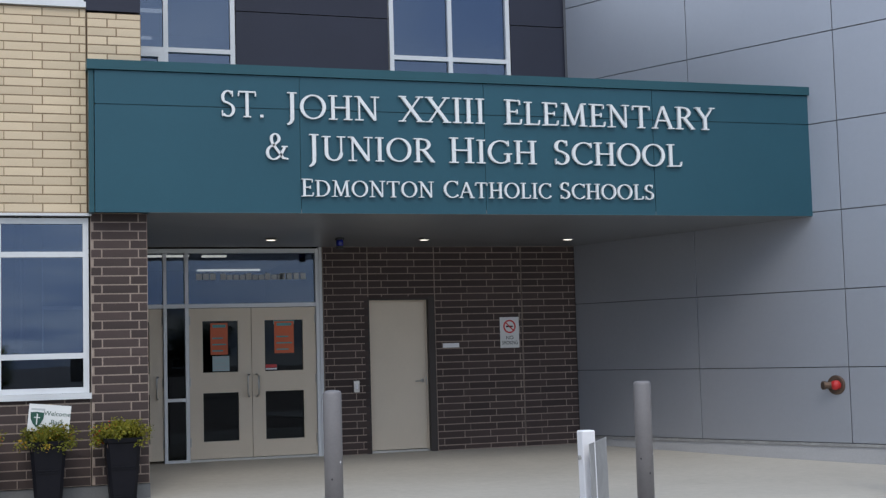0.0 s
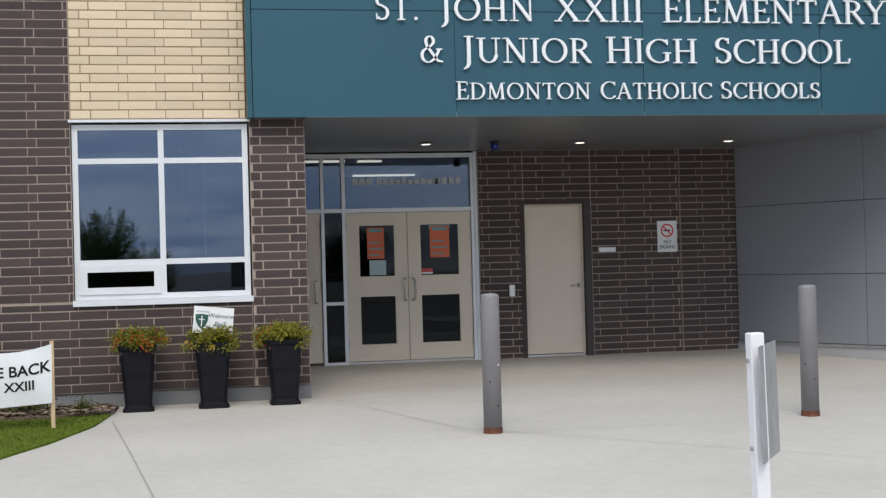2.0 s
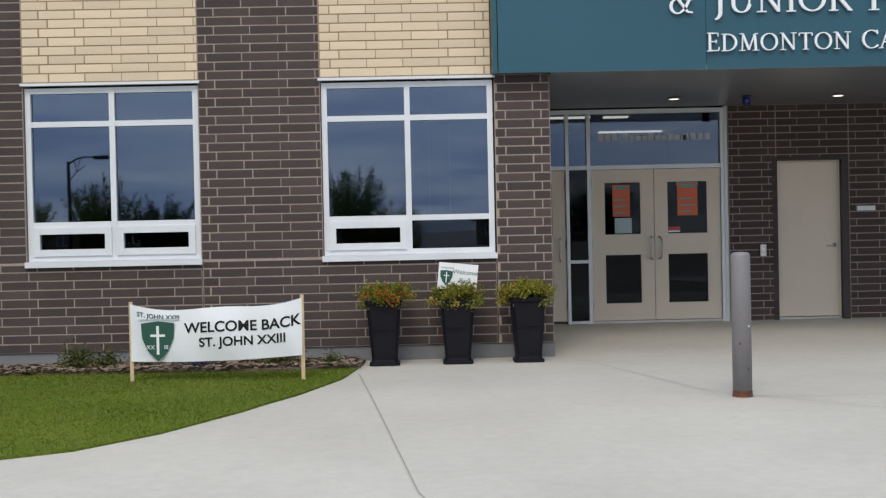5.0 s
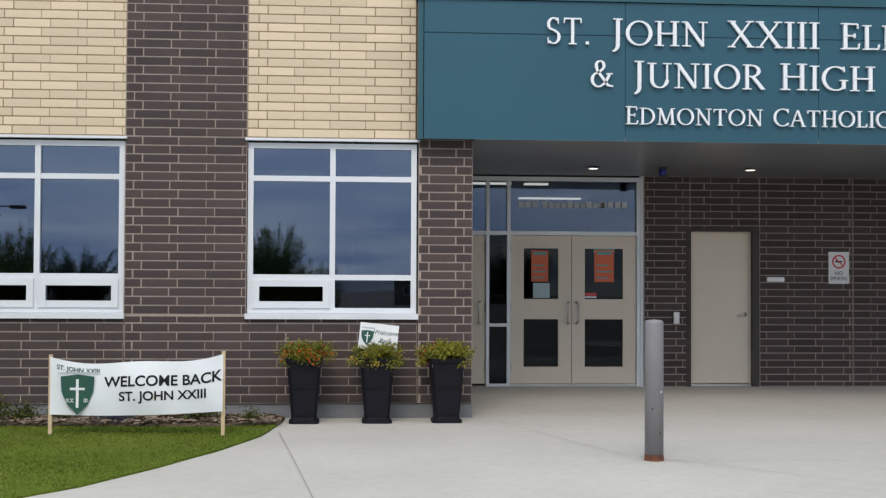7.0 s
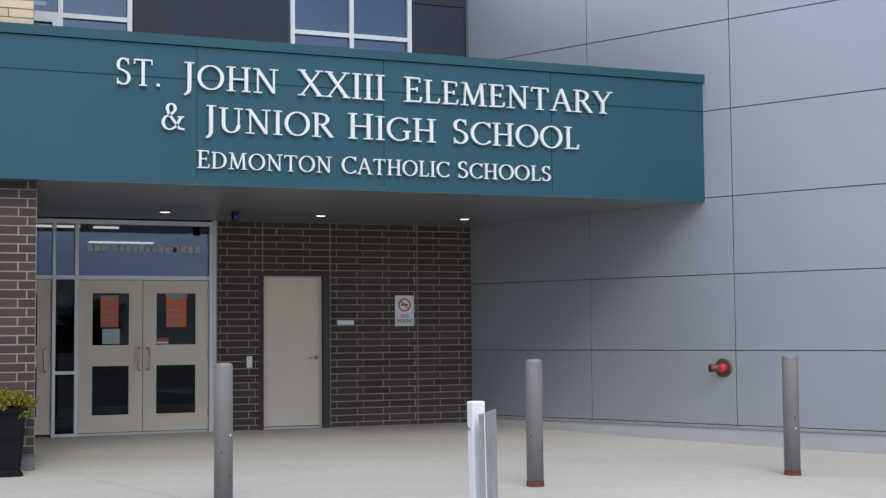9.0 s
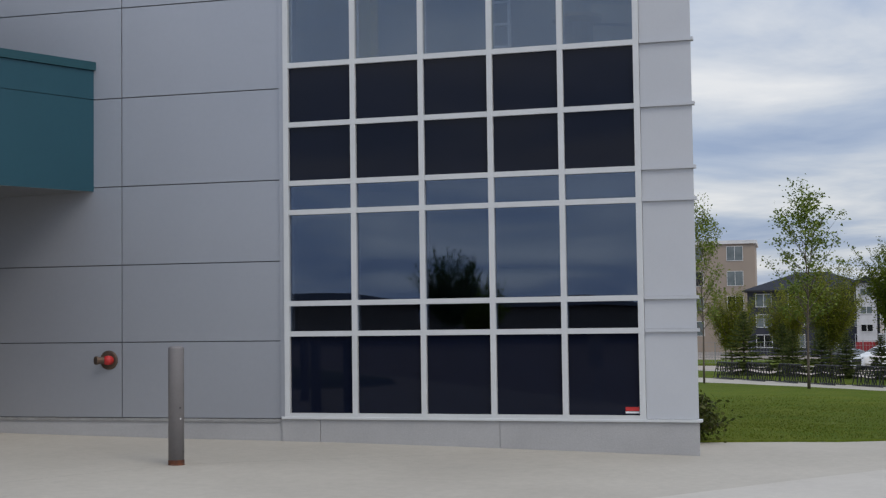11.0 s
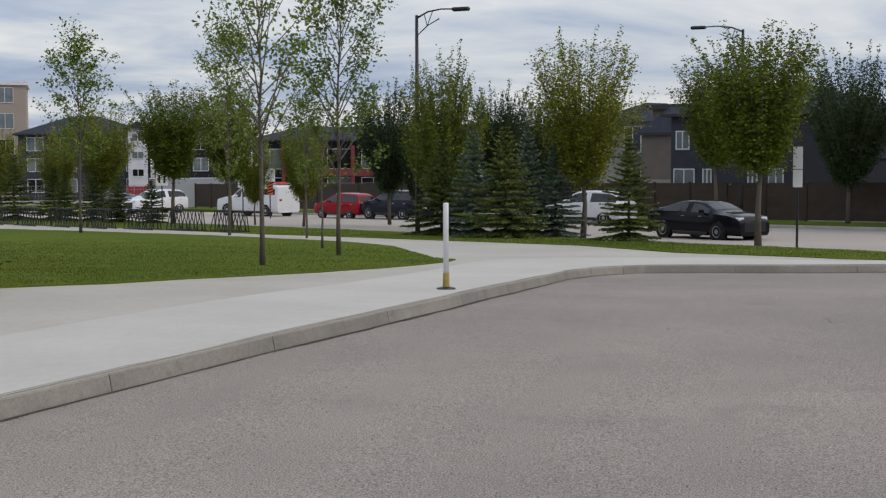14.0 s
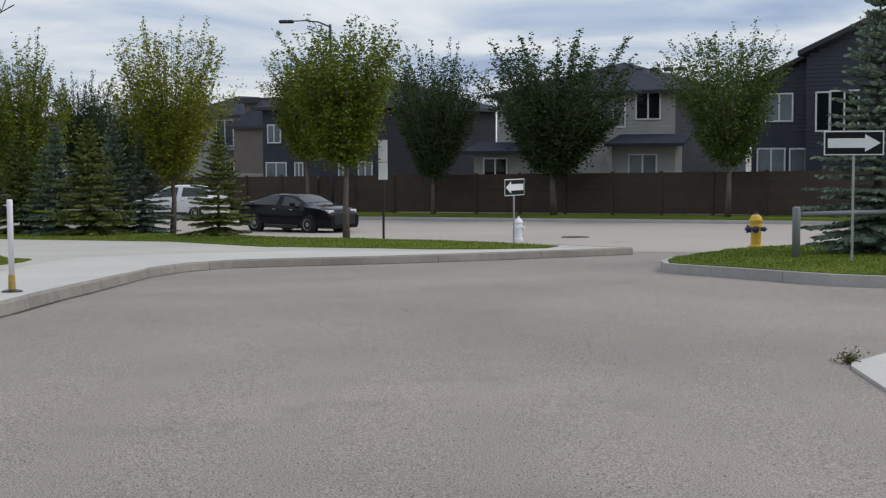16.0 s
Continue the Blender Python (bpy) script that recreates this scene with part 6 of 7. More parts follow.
def rack(x, y, turn, label):
    t = empty("bike_rack", pose(x, y, top_z(x, y), 0, 0, turn), label, "bike rack", "bike racks by the path")
    for z in (0.05,):
        bm = bmesh.new()
        for yy in (-0.25, 0.25):
            tube(bm, [(-1.0, yy, z), (1.0, yy, z)], 0.025, 6)
        part("rail", bm, BLACK, t)
    for i in range(9):
        xx = -0.96 + i * 0.24
        bm = bmesh.new()
        s = 0.05 if i % 2 else -0.05
        tube(bm, [(xx - s, -0.25, 0.05), (xx + s, -0.06, 0.84), (xx + s, 0.06, 0.84), (xx - s, 0.25, 0.05)], 0.02, 6)
        part("hoop", bm, BLACK, t)
    bm = bmesh.new()
    tube(bm, [(-1.0, 0.0, 0.05), (-1.0, 0.0, 0.86), (1.0, 0.0, 0.86), (1.0, 0.0, 0.05)], 0.025, 6)
    part("frame", bm, BLACK, t)
    return t


r0 = rack(51.9, 20.0, 58, "black steel bike rack with slanted hoops")
for x, y, a in ((52.9, 22.3, 62), (53.9, 24.7, 62), (55.1, 27.3, 58), (56.7, 29.9, 58), (58.2, 32.4, 60), (59.8, 35.0, 60)):
    copy_thing(r0, pose(x, y, top_z(x, y), 0, 0, a))


def street_lamp(x, y, h, turn, arm, label, height):
    t = empty("street_lamp", pose(x, y, height(x, y), 0, 0, turn), label, "street lamp", "street lamps")
    bm = bmesh.new()
    tube(bm, [(0, 0, -0.1), (0, 0, 1.0), (0, 0, h)], [0.11, 0.10, 0.065], 12)
    part("pole", bm, BLACK, t, smooth=True)
    bm = bmesh.new()
    tube(bm, [(0, 0, h - 0.12), (arm * 0.3, 0, h + 0.12), (arm * 0.65, 0, h + 0.2), (arm, 0, h + 0.18)], [0.04, 0.035, 0.03, 0.03], 8)
    part("arm", bm, BLACK, t, smooth=True)
    bm = bmesh.new()
    tube(bm, [(0, 0, h - 0.85), (arm * 0.28, 0, h - 0.45), (arm * 0.6, 0, h - 0.18)], 0.022, 6)
    tube(bm, [(arm * 0.28, 0, h - 0.45), (arm * 0.2, 0, h + 0.03)], 0.018, 6)
    tube(bm, [(arm * 0.28, 0, h - 0.45), (arm * 0.42, 0, h + 0.12)], 0.018, 6)
    part("bracket", bm, BLACK, t)
    bm = bmesh.new()
    box(bm, arm - 0.1, arm + 0.65, -0.14, 0.14, h + 0.08, h + 0.24, bevel=0.05)
    part("lamp_head", bm, BLACK, t)


street_lamp(54.9, 12.9, 8.85, -102, 1.7, "tall black street lamp with a bracketed arm", top_z)
street_lamp(*by_fence(7.6, 1.2), 9.3, 80, 1.9, "tall black street lamp by the fence", verge_z)


street_lamp(-15.4, -28.1, 5.3, 10, 1.3, "street lamp across the car park", ground_z)


def plate_sign(x, y, h, w, hh, label, turn, marks=0, extra=False, height=top_z):
    t = empty("road_sign", pose(x, y, height(x, y), 0, 0, turn), label, "sign", "road signs")
    bm = bmesh.new()
    tube(bm, [(0, 0, -0.1), (0, 0, h)], 0.035, 8)
    part("pole", bm, BLACK, t)
    part("plate", boxm(-w / 2, w / 2, -0.05, -0.04, h - hh, h, bevel=0.003), SIGNWHITE, t)
    if marks == 1:
        for s in (-0.22, 0.22):
            bm = bmesh.new()
            prism(bm, [(s * w - 0.1 * w, h - hh * 0.8), (s * w + 0.1 * w, h - hh * 0.8), (s * w + 0.07 * w, h - hh * 0.25), (s * w - 0.07 * w, h - hh * 0.25)], -0.055, -0.051)
            part("symbol", bm, INK, t)
    if marks == 2:
        bm = bmesh.new()
        pen_strip(bm, [(-0.12 * w, h - hh * 0.85), (-0.12 * w, h - hh * 0.55), (0.2 * w, h - hh * 0.3), (0.2 * w, h - hh * 0.12)], lambda s: 0.1 * w, -0.055, -0.051)
        part("symbol", bm, INK, t)
    if extra:
        part("hazard_plate", boxm(-w * 0.3, w * 0.3, -0.05, -0.04, h - hh - 0.75, h - hh - 0.03), ORANGE, t)
        for i in range(4):
            bm = bmesh.new()
            z = h - hh - 0.72 + i * 0.17
            prism(bm, [(-w * 0.3, z), (w * 0.3, z + 0.12), (w * 0.3, z + 0.2), (-w * 0.3, z + 0.08)], -0.054, -0.051)
            part("stripe", bm, INK, t)
    return t


plate_sign(68.4, 30.2, 2.6, 0.62, 0.75, "white school crossing sign on a pole", -65, 1)
plate_sign(76.0, 44.6, 2.7, 0.75, 0.75, "white crossing sign on a black pole", -60, 1)
plate_sign(75.3, 26.5, 2.8, 0.6, 0.75, "lane shift sign above an orange hazard plate", -72, 2, True)
plate_sign(77.5, 29.0, 2.3, 0.6, 0.6, "white crossing sign on a pole", -72, 1)
s2 = plate_sign(39.48, -1.65, 2.75, 0.26, 0.62, "tall narrow parking sign plates on a black pole", -95, 0, False, lawn_z)
part("lower_plate", boxm(-0.13, 0.13, -0.05, -0.04, 1.62, 2.11, bevel=0.003), SIGNWHITE, s2)

# street surface and far verge
ROAD_FAR = [by_fence(a, 3.6) for a in (-60, -40, -20, 0, 20, 45, 75)]
ROADP = [(30.9, -6.4), (33.3, -5.1)] + [(p[0] + 0.25, p[1] - 0.25) for p in ROAD_EDGE[3:]] + [(110, 62), (105, 45)] + ROAD_FAR[::-1] + [(29, -40), (30.2, -12), (29.8, -8.5)]
sheet_object("road", sheet(ROADP, 2.0, lambda x, y: ground_z(x, y) + 0.006), ROAD, label="pale sun-bleached street surface", category="road")
VERGE = [by_fence(a, 3.5) for a in (-60, -20, 0, 20, 75)] + [by_fence(a, -1.0) for a in (75, 20, 0, -20, -60)]
sheet_object("lawn", sheet(VERGE, 2.0, verge_z, 0.3), GRASS, label="grass verge below the wooden fence", category="lawn")
cover = empty("manhole_cover", pose(41.0, -7.5, ground_z(41.0, -7.5) + 0.018), "round dark iron manhole cover in the street", "manhole cover")
bm = bmesh.new()
lathe(bm, [(0.42, -0.01), (0.42, 0.006), (0.36, 0.008)], 24)
part("frame_ring", bm, RUST, cover)
bm = bmesh.new()
lathe(bm, [(0.35, 0.0), (0.35, 0.012), (0.33, 0.014)], 24)
part("lid", bm, BLACK, cover)

FENCEWOOD = surf("brown_fence_board", (0.060, 0.038, 0.028), (0.045, 0.030, 0.023), 2.0, 0.75, grain=0.15, gscale=20, random_=0.10)


def fence():
    t = empty("fence", pose(FENCE0.x, FENCE0.y, 0, 0, 0, math.degrees(math.atan2(-FDIR.y, -FDIR.x))), "dark brown horizontal board fence with posts", "fence", kind="structure")
    step = 2.35
    for i in range(-26, 20):
        x = i * step
        p = FENCE0 - FDIR * x
        q = FENCE0 - FDIR * (x + step)
        za, zb = verge_z(p.x, p.y), verge_z(q.x, q.y)
        bm = bmesh.new()
        box(bm, x - 0.06, x + 0.06, -0.05, 0.07, za - 0.3, za + 1.92)
        part("post", bm, FENCEWOOD, t)
        if i in range(-13, 13):
            for k in range(6):
                z = 0.06 + k * 0.30
                bm = bmesh.new()
                vs = [bm.verts.new(c) for c in ((x + 0.06, 0.0, za + z), (x + step - 0.06, 0.0, zb + z), (x + step - 0.06, 0.0, zb + z + 0.298), (x + 0.06, 0.0, za + z + 0.298))]
                f0 = bm.faces.new(vs)
                r = bmesh.ops.extrude_face_region(bm, geom=[f0])
                bmesh.ops.translate(bm, verts=[g for g in r["geom"] if isinstance(g, bmesh.types.BMVert)], vec=(0, 0.03, 0))
                part("board", bm, FENCEWOOD, t)
        else:
            bm = bmesh.new()
            vs = [bm.verts.new(c) for c in ((x + 0.06, 0.0, za + 0.06), (x + step - 0.06, 0.0, zb + 0.06), (x + step - 0.06, 0.0, zb + 1.86), (x + 0.06, 0.0, za + 1.86))]
            f0 = bm.faces.new(vs)
            r = bmesh.ops.extrude_face_region(bm, geom=[f0])
            bmesh.ops.translate(bm, verts=[g for g in r["geom"] if isinstance(g, bmesh.types.BMVert)], vec=(0, 0.03, 0))
            part("fence_panel", bm, FENCEWOOD, t)


fence()

# ---- houses beyond the fence ----
SID_LIGHT = surf("grey_siding", (0.37, 0.37, 0.34), rough=0.7, grain=0.05, spec=0.2)
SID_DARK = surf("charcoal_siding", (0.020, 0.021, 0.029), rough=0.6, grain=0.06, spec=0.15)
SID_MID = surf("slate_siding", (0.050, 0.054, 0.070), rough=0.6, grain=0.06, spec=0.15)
SID_TAN = surf("brown_siding", (0.15, 0.125, 0.105), rough=0.7, grain=0.06)
SHINGLE = surf("dark_roof_shingle", (0.042, 0.047, 0.062), (0.032, 0.036, 0.048), 2.0, 0.9, bump=0.5, grain=0.3, gscale=20, spec=0.15)
FASCIA = surf("black_fascia", (0.02, 0.02, 0.025), rough=0.5)
WTRIM = surf("white_window_trim", (0.72, 0.73, 0.74), rough=0.5, grain=0.02)
HGLASS = surf("house_pane", (0.10, 0.13, 0.14), (0.20, 0.23, 0.24), 0.6, 0.08, grain=0.05)
HGLASS_D = surf("dark_house_pane", (0.010, 0.012, 0.015), rough=0.05, grain=0.05)
HROT = math.degrees(math.atan2(-0.8, -0.6))


def siding_wall(name, x0, x1, z0, z1, parent, mat, side=None, top=None):
    """Lapped boards; a slanted top may be given as its height at x1."""
    bm = bmesh.new()
    h = 0.18
    n = int((max(z1, top or z1) - z0) / h) + 1
    for i in range(n):
        a, b = z0 + i * h, z0 + (i + 1) * h
        xs, xe = x0, x1
        if top is not None and b > min(z1, top):
            k = (b - z1) / ((top - z1) or 1)
            if k >= 1:
                break
            if top > z1:
                xs = x0 + (x1 - x0) * max(0, k)
            else:
                xe = x0 + (x1 - x0) * min(1, k)
        elif b > z1 + 0.02 and top is None:
            b = z1
            if b - a < 0.02:
                break
        vs = [(xs, -0.028, a), (xe, -0.028, a), (xe, -0.004, b), (xs, -0.004, b)]
        q = [bm.verts.new(v) for v in vs] + [bm.verts.new((v[0], 0.05, v[2])) for v in vs]
        for ids in ((0, 1, 2, 3), (7, 6, 5, 4), (0, 4, 5, 1), (3, 2, 6, 7), (0, 3, 7, 4), (1, 5, 6, 2)):
            bm.faces.new([q[k] for k in ids])
    bmesh.ops.remove_doubles(bm, verts=bm.verts, dist=0.0005)
    if side is not None:
        bmesh.ops.transform(bm, verts=bm.verts, matrix=side)
    return part(name, bm, mat, parent)


def house_window(parent, x, z, w, h, m=None, dark=False, split=True):
    m = m or Matrix.Identity(4)
    win = part("window", boxm(x, x + w, -0.05, -0.03, z, z + h), HGLASS_D if dark else HGLASS, parent, m=m)
    bm = bmesh.new()
    t = 0.07
    bars(bm, [x - t, x + w / 2, x + w + t] if split else [x - t, x + w + t], [z - t, z + h + t], -0.08, -0.031, t)
    part("window_frame", bm, WTRIM, win)
    return win


def hip_roof(parent, x0, x1, y0, y1, z, rise, over, mat, ridge=0.5):
    bm = bmesh.new()
    a, b, c, d = x0 - over, x1 + over, y0 - over, y1 + over
    w = min(b - a, d - c) / 2
    lo = [bm.verts.new(p) for p in ((a, c, z), (b, c, z), (b, d, z), (a, d, z))]
    if b - a >= d - c:
        r = [bm.verts.new((a + w, (c + d) / 2, z + rise)), bm.verts.new((b - w + 0.01, (c + d) / 2, z + rise))]
        bm.faces.new((lo[0], lo[1], r[1], r[0]))
        bm.faces.new((lo[1], lo[2], r[1]))
        bm.faces.new((lo[2], lo[3], r[0], r[1]))
        bm.faces.new((lo[3], lo[0], r[0]))
    else:
        r = [bm.verts.new(((a + b) / 2, c + w, z + rise)), bm.verts.new(((a + b) / 2, d - w, z + rise))]
        bm.faces.new((lo[0], lo[1], r[0]))
        bm.faces.new((lo[1], lo[2], r[1], r[0]))
        bm.faces.new((lo[2], lo[3], r[1]))
        bm.faces.new((lo[3], lo[0], r[0], r[1]))
    bm.faces.new(lo[::-1])
    roof = part("roof", bm, mat, parent)
    bm = bmesh.new()
    box(bm, a, b, c - 0.02, c + 0.001, z - 0.16, z + 0.02)
    box(bm, a - 0.02, a + 0.001, c + 0.002, d, z - 0.16, z + 0.02)
    box(bm, b - 0.001, b + 0.02, c + 0.002, d, z - 0.16, z + 0.02)
    part("fascia", bm, FASCIA, roof)
    return roof


def house(x, y, label, w, d, eave, rise, wall, over=0.45, windows=(), side_windows=(), side_mat=None, z=None):
    """Two storeys with lapped siding; (x, y) is the front corner on the side away from the street's far end."""
    gz = z if z is not None else verge_z(x, y)
    t = empty("house", pose(x, y, gz, 0, 0, HROT), label, "house", "houses behind the fence")
    siding_wall("wall", -w, 0.0, -0.3, eave, t, wall)
    sm = pose(0, 0, 0, 0, 0, 90)
    # side_mat lets this side wall be darker than the front.
    siding_wall("wall", 0.0, d, -0.3, eave, t, side_mat or wall, sm)
    siding_wall("wall", -d, 0.0, -0.3, eave, t, wall, pose(-w, 0, 0, 0, 0, -90))
    part("core", boxm(-w + 0.06, -0.06, 0.06, d, -0.3, eave - 0.01), FASCIA, t)
    for wx, wz, ww, wh, dk in windows:
        house_window(t, wx, wz, ww, wh, None, dk)
    for wx, wz, ww, wh, dk in side_windows:
        house_window(t, wx, wz, ww, wh, sm, dk)
    if rise:
        hip_roof(t, -w, 0.0, 0.0, d, eave, rise, over, SHINGLE)
    return t


def porch_roof(t, x0, x1, z, depth):
    bm = bmesh.new()
    pts = [(x0 - 0.3, -depth, z), (x1 + 0.3, -depth, z), (x1 + 0.1, 0.0, z + 0.45), (x0 - 0.1, 0.0, z + 0.45)]
    vs = [bm.verts.new(p) for p in pts] + [bm.verts.new((p[0], p[1], p[2] - 0.16)) for p in pts]
    for ids in ((0, 1, 2, 3), (7, 6, 5, 4), (0, 4, 5, 1), (1, 5, 6, 2), (2, 6, 7, 3), (3, 7, 4, 0)):
        bm.faces.new([vs[i] for i in ids])
    part("porch_roof", bm, SHINGLE, t)


def place(along, back):
    """A point behind the fence: metres along it towards the drive, and back from it."""
    p = FENCE0 - FDIR * along - FN * back
    return p.x, p.y


def wing(t, x0, x1, z1, front, mat, win):
    """A low wing before a house, with a window."""
    siding_wall("wing_wall", x0, x1, -0.3, z1, t, mat, pose(0, -front, 0))
    siding_wall("wing_wall", 0.0, front - 0.03, -0.3, z1, t, mat, pose(x1, -front, 0, 0, 0, 90))
    house_window(t, *win[:4], pose(0, -front, 0), win[4])


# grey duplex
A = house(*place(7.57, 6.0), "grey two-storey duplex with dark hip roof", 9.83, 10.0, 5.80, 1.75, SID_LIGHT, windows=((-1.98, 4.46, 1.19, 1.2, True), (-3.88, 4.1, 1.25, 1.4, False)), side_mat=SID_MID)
wing(A, -2.9, 0.35, 3.10, 0.9, SID_LIGHT, (-1.95, 1.3, 1.36, 1.38, False))
wing(A, -10.7, -7.7, 2.75, 0.9, SID_LIGHT, (-10.05, 1.1, 1.28, 1.4, True))
porch_roof(A, -2.75, 0.75, 3.26, 1.5)
porch_roof(A, -10.8, -7.5, 2.92, 1.5)
part("post", boxm(-3.0, -2.8, -1.1, -0.9, -0.3, 3.1), SID_LIGHT, A)
for x in (-4.6, -3.5):
    part("wall_lamp", boxm(x, x + 0.12, -0.16, -0.03, 2.35, 2.65, bevel=0.02), WTRIM, A)
for i in range(8):
    part("roof_vent", boxm(-6.5 + i * 0.75, -6.15 + i * 0.75, 3.3, 3.7, 6.92, 7.10), FASCIA, A)
# charcoal house with slanted roof
bx, by = place(11.72, 5.0)
B = empty("house", pose(bx, by, verge_z(bx, by), 0, 0, HROT), "charcoal house with a slanted roof and white windows", "house", "houses behind the fence")
siding_wall("wall", 0.0, 2.79, -0.3, 5.75, B, SID_MID, None, 7.02)
siding_wall("wall", 2.79, 12.0, -0.3, 7.02, B, SID_MID, pose(0, -1.0, 0), 11.07)
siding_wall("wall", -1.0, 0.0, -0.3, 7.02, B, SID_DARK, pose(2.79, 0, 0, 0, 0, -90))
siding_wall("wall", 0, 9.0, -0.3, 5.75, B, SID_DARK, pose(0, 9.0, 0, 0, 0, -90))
part("core", boxm(0.1, 11.8, 0.1, 9.0, -0.3, 5.75), FASCIA, B)
bm = bmesh.new()
prism(bm, [(-0.4, 5.60), (2.9, 7.10), (2.9, 7.28), (-0.4, 5.78)], -0.35, 9.0)
part("roof", bm, FASCIA, B)
bm = bmesh.new()
prism(bm, [(2.5, 6.94), (12.0, 11.10), (12.0, 11.32), (2.5, 7.16)], -1.4, 9.0)
part("roof", bm, FASCIA, B)
for wx, wz, ww, wh, dk, off in ((0.70, 4.17, 1.16, 1.16, False, 0), (0.33, 1.3, 1.2, 1.56, False, 0), (1.83, 1.0, 0.66, 1.85, False, 0), (3.29, 3.69, 0.52, 1.62, True, -1.0), (3.91, 3.66, 1.15, 1.69, True, -1.0)):
    house_window(B, wx, wz, ww, wh, pose(0, off, 0), dk, ww > 1.1)
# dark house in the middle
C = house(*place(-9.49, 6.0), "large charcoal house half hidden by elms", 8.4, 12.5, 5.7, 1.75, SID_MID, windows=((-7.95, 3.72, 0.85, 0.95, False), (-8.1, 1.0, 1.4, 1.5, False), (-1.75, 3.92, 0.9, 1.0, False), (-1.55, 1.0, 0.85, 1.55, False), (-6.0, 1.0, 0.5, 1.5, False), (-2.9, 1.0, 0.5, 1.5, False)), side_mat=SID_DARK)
# brown house and its dark-roofed neighbour
D_ = house(*place(-23.5, 13.0), "brown house with a grey hip roof", 2.6, 6.0, 5.1, 1.7, SID_TAN, over=0.3)
part("base_course", boxm(-2.63, 0.03, -0.06, -0.03, -0.3, 2.05), surf("pale_base_render", (0.30, 0.27, 0.24), rough=0.8), D_)
E_ = house(*place(-26.4, 18.0), "tall brown house with flat black eaves", 3.0, 8.0, 6.9, 0, SID_TAN)
part("flat_roof", boxm(-3.5, 0.4, -0.5, 8.2, 6.9, 7.25), FASCIA, E_)
D2 = house(*place(-34.6, 24.0), "pale apartment house with balconies and a grey roof", 6.5, 9.0, 6.5, 1.6, surf("pale_render", (0.30, 0.30, 0.295), rough=0.8), windows=((-2.6, 1.0, 1.6, 1.9, True), (-2.6, 4.2, 1.6, 1.9, True)))
for z in (0.3, 3.7):
    part("balcony", boxm(-3.2, 0.2, -1.2, -0.05, z, z + 0.15), FASCIA, D2)
    part("top_rail", boxm(-3.2, 0.2, -1.2, -1.14, z + 1.05, z + 1.1), FASCIA, D2)
    for i in range(18):
        part("baluster", boxm(-3.15 + i * 0.19, -3.13 + i * 0.19, -1.18, -1.16, z + 0.15, z + 1.05), FASCIA, D2)


def block(x, y, turn, w, d, h, mat, label, rows, cols, roof=0.0, gable=False, win=(1.8, 1.5), z0=1.0, step=3.0):
    """A distant apartment block with built windows and a roofline."""
    t = empty("apartment_building", pose(x, y, ground_z(x, y), 0, 0, turn), label, "building")
    part("wall", boxm(0, w, 0, d, -1.0, h), mat, t)
    for r in range(rows):
        for c in range(cols):
            wx = w * (c + 0.5) / cols - win[0] / 2
            house_window(t, wx, z0 + r * step, win[0], win[1], None, (r + c) % 3 == 0)
    if gable:
        bm = bmesh.new()
        prism(bm, [(-0.5, h), (w + 0.5, h), (w / 2, h + roof)], -0.5, d)
        part("roof", bm, SHINGLE, t)
    elif roof:
        hip_roof(t, 0, w, 0, d, h, roof, 0.6, SHINGLE)
    else:
        part("parapet", boxm(-0.3, w + 0.3, -0.3, d, h, h + 0.5), WTRIM, t)
    return t


BEIGEW = surf("beige_render", (0.36, 0.30, 0.25), (0.33, 0.275, 0.23), 0.3, 0.85, grain=0.05)
block(166, 112, -62, 17, 14, 15.6, BEIGEW, "beige four-storey apartment block with flat roof", 4, 3, win=(2.2, 2.0), z0=2.4, step=3.6)
block(148.6, 84.0, -64, 15.5, 12, 8.0, SID_MID, "dark grey apartment house with a hipped roof", 3, 4, roof=2.3, step=2.5)
g1 = block(152.4, 71.6, -66, 2.3, 6, 8.7, surf("white_panel", (0.62, 0.63, 0.66), rough=0.7), "white gabled bay of an apartment house, red at the foot", 3, 1, roof=0.9, gable=True, win=(1.3, 0.8), z0=2.95, step=2.13)
part("red_plinth", boxm(-0.2, 4.2, -0.06, -0.01, -0.5, 1.7), surf("red_panel", (0.30, 0.02, 0.03), rough=0.6), g1)
block(154.5, 68.5, -63, 10, 12, 7.2, SID_DARK, "charcoal apartment house with hipped roof", 3, 3, roof=2.2, step=2.6)
REDP = surf("dark_red_panel", (0.23, 0.035, 0.045), rough=0.6, grain=0.05)
tw = block(134, 49, -70, 18, 10, 6.6, SID_DARK, "townhouses with dark red frames", 2, 5, roof=1.5, win=(2.4, 2.0), z0=0.6, step=3.0)
for i in range(4):
    for r in range(2):
        part("red_frame", boxm(3.0 + i * 3.6, 3.35 + i * 3.6, -1.2, -0.05, r * 3.0, r * 3.0 + 2.99), REDP, tw)
for r in range(2):
    part("red_balcony", boxm(3.0, 14.4, -1.25, -1.2, r * 3.0 - 0.2, r * 3.0 + 0.5), REDP, tw)
block(128, 31, -80, 14, 10, 6.4, surf("white_render", (0.52, 0.53, 0.54), rough=0.8), "white and grey townhouses", 2, 5, roof=1.5, win=(1.5, 1.5), z0=1.0, step=2.8)
block(122, 18, -82, 16, 10, 6.0, SID_TAN, "brown townhouses behind the trees", 2, 5, roof=2.2)


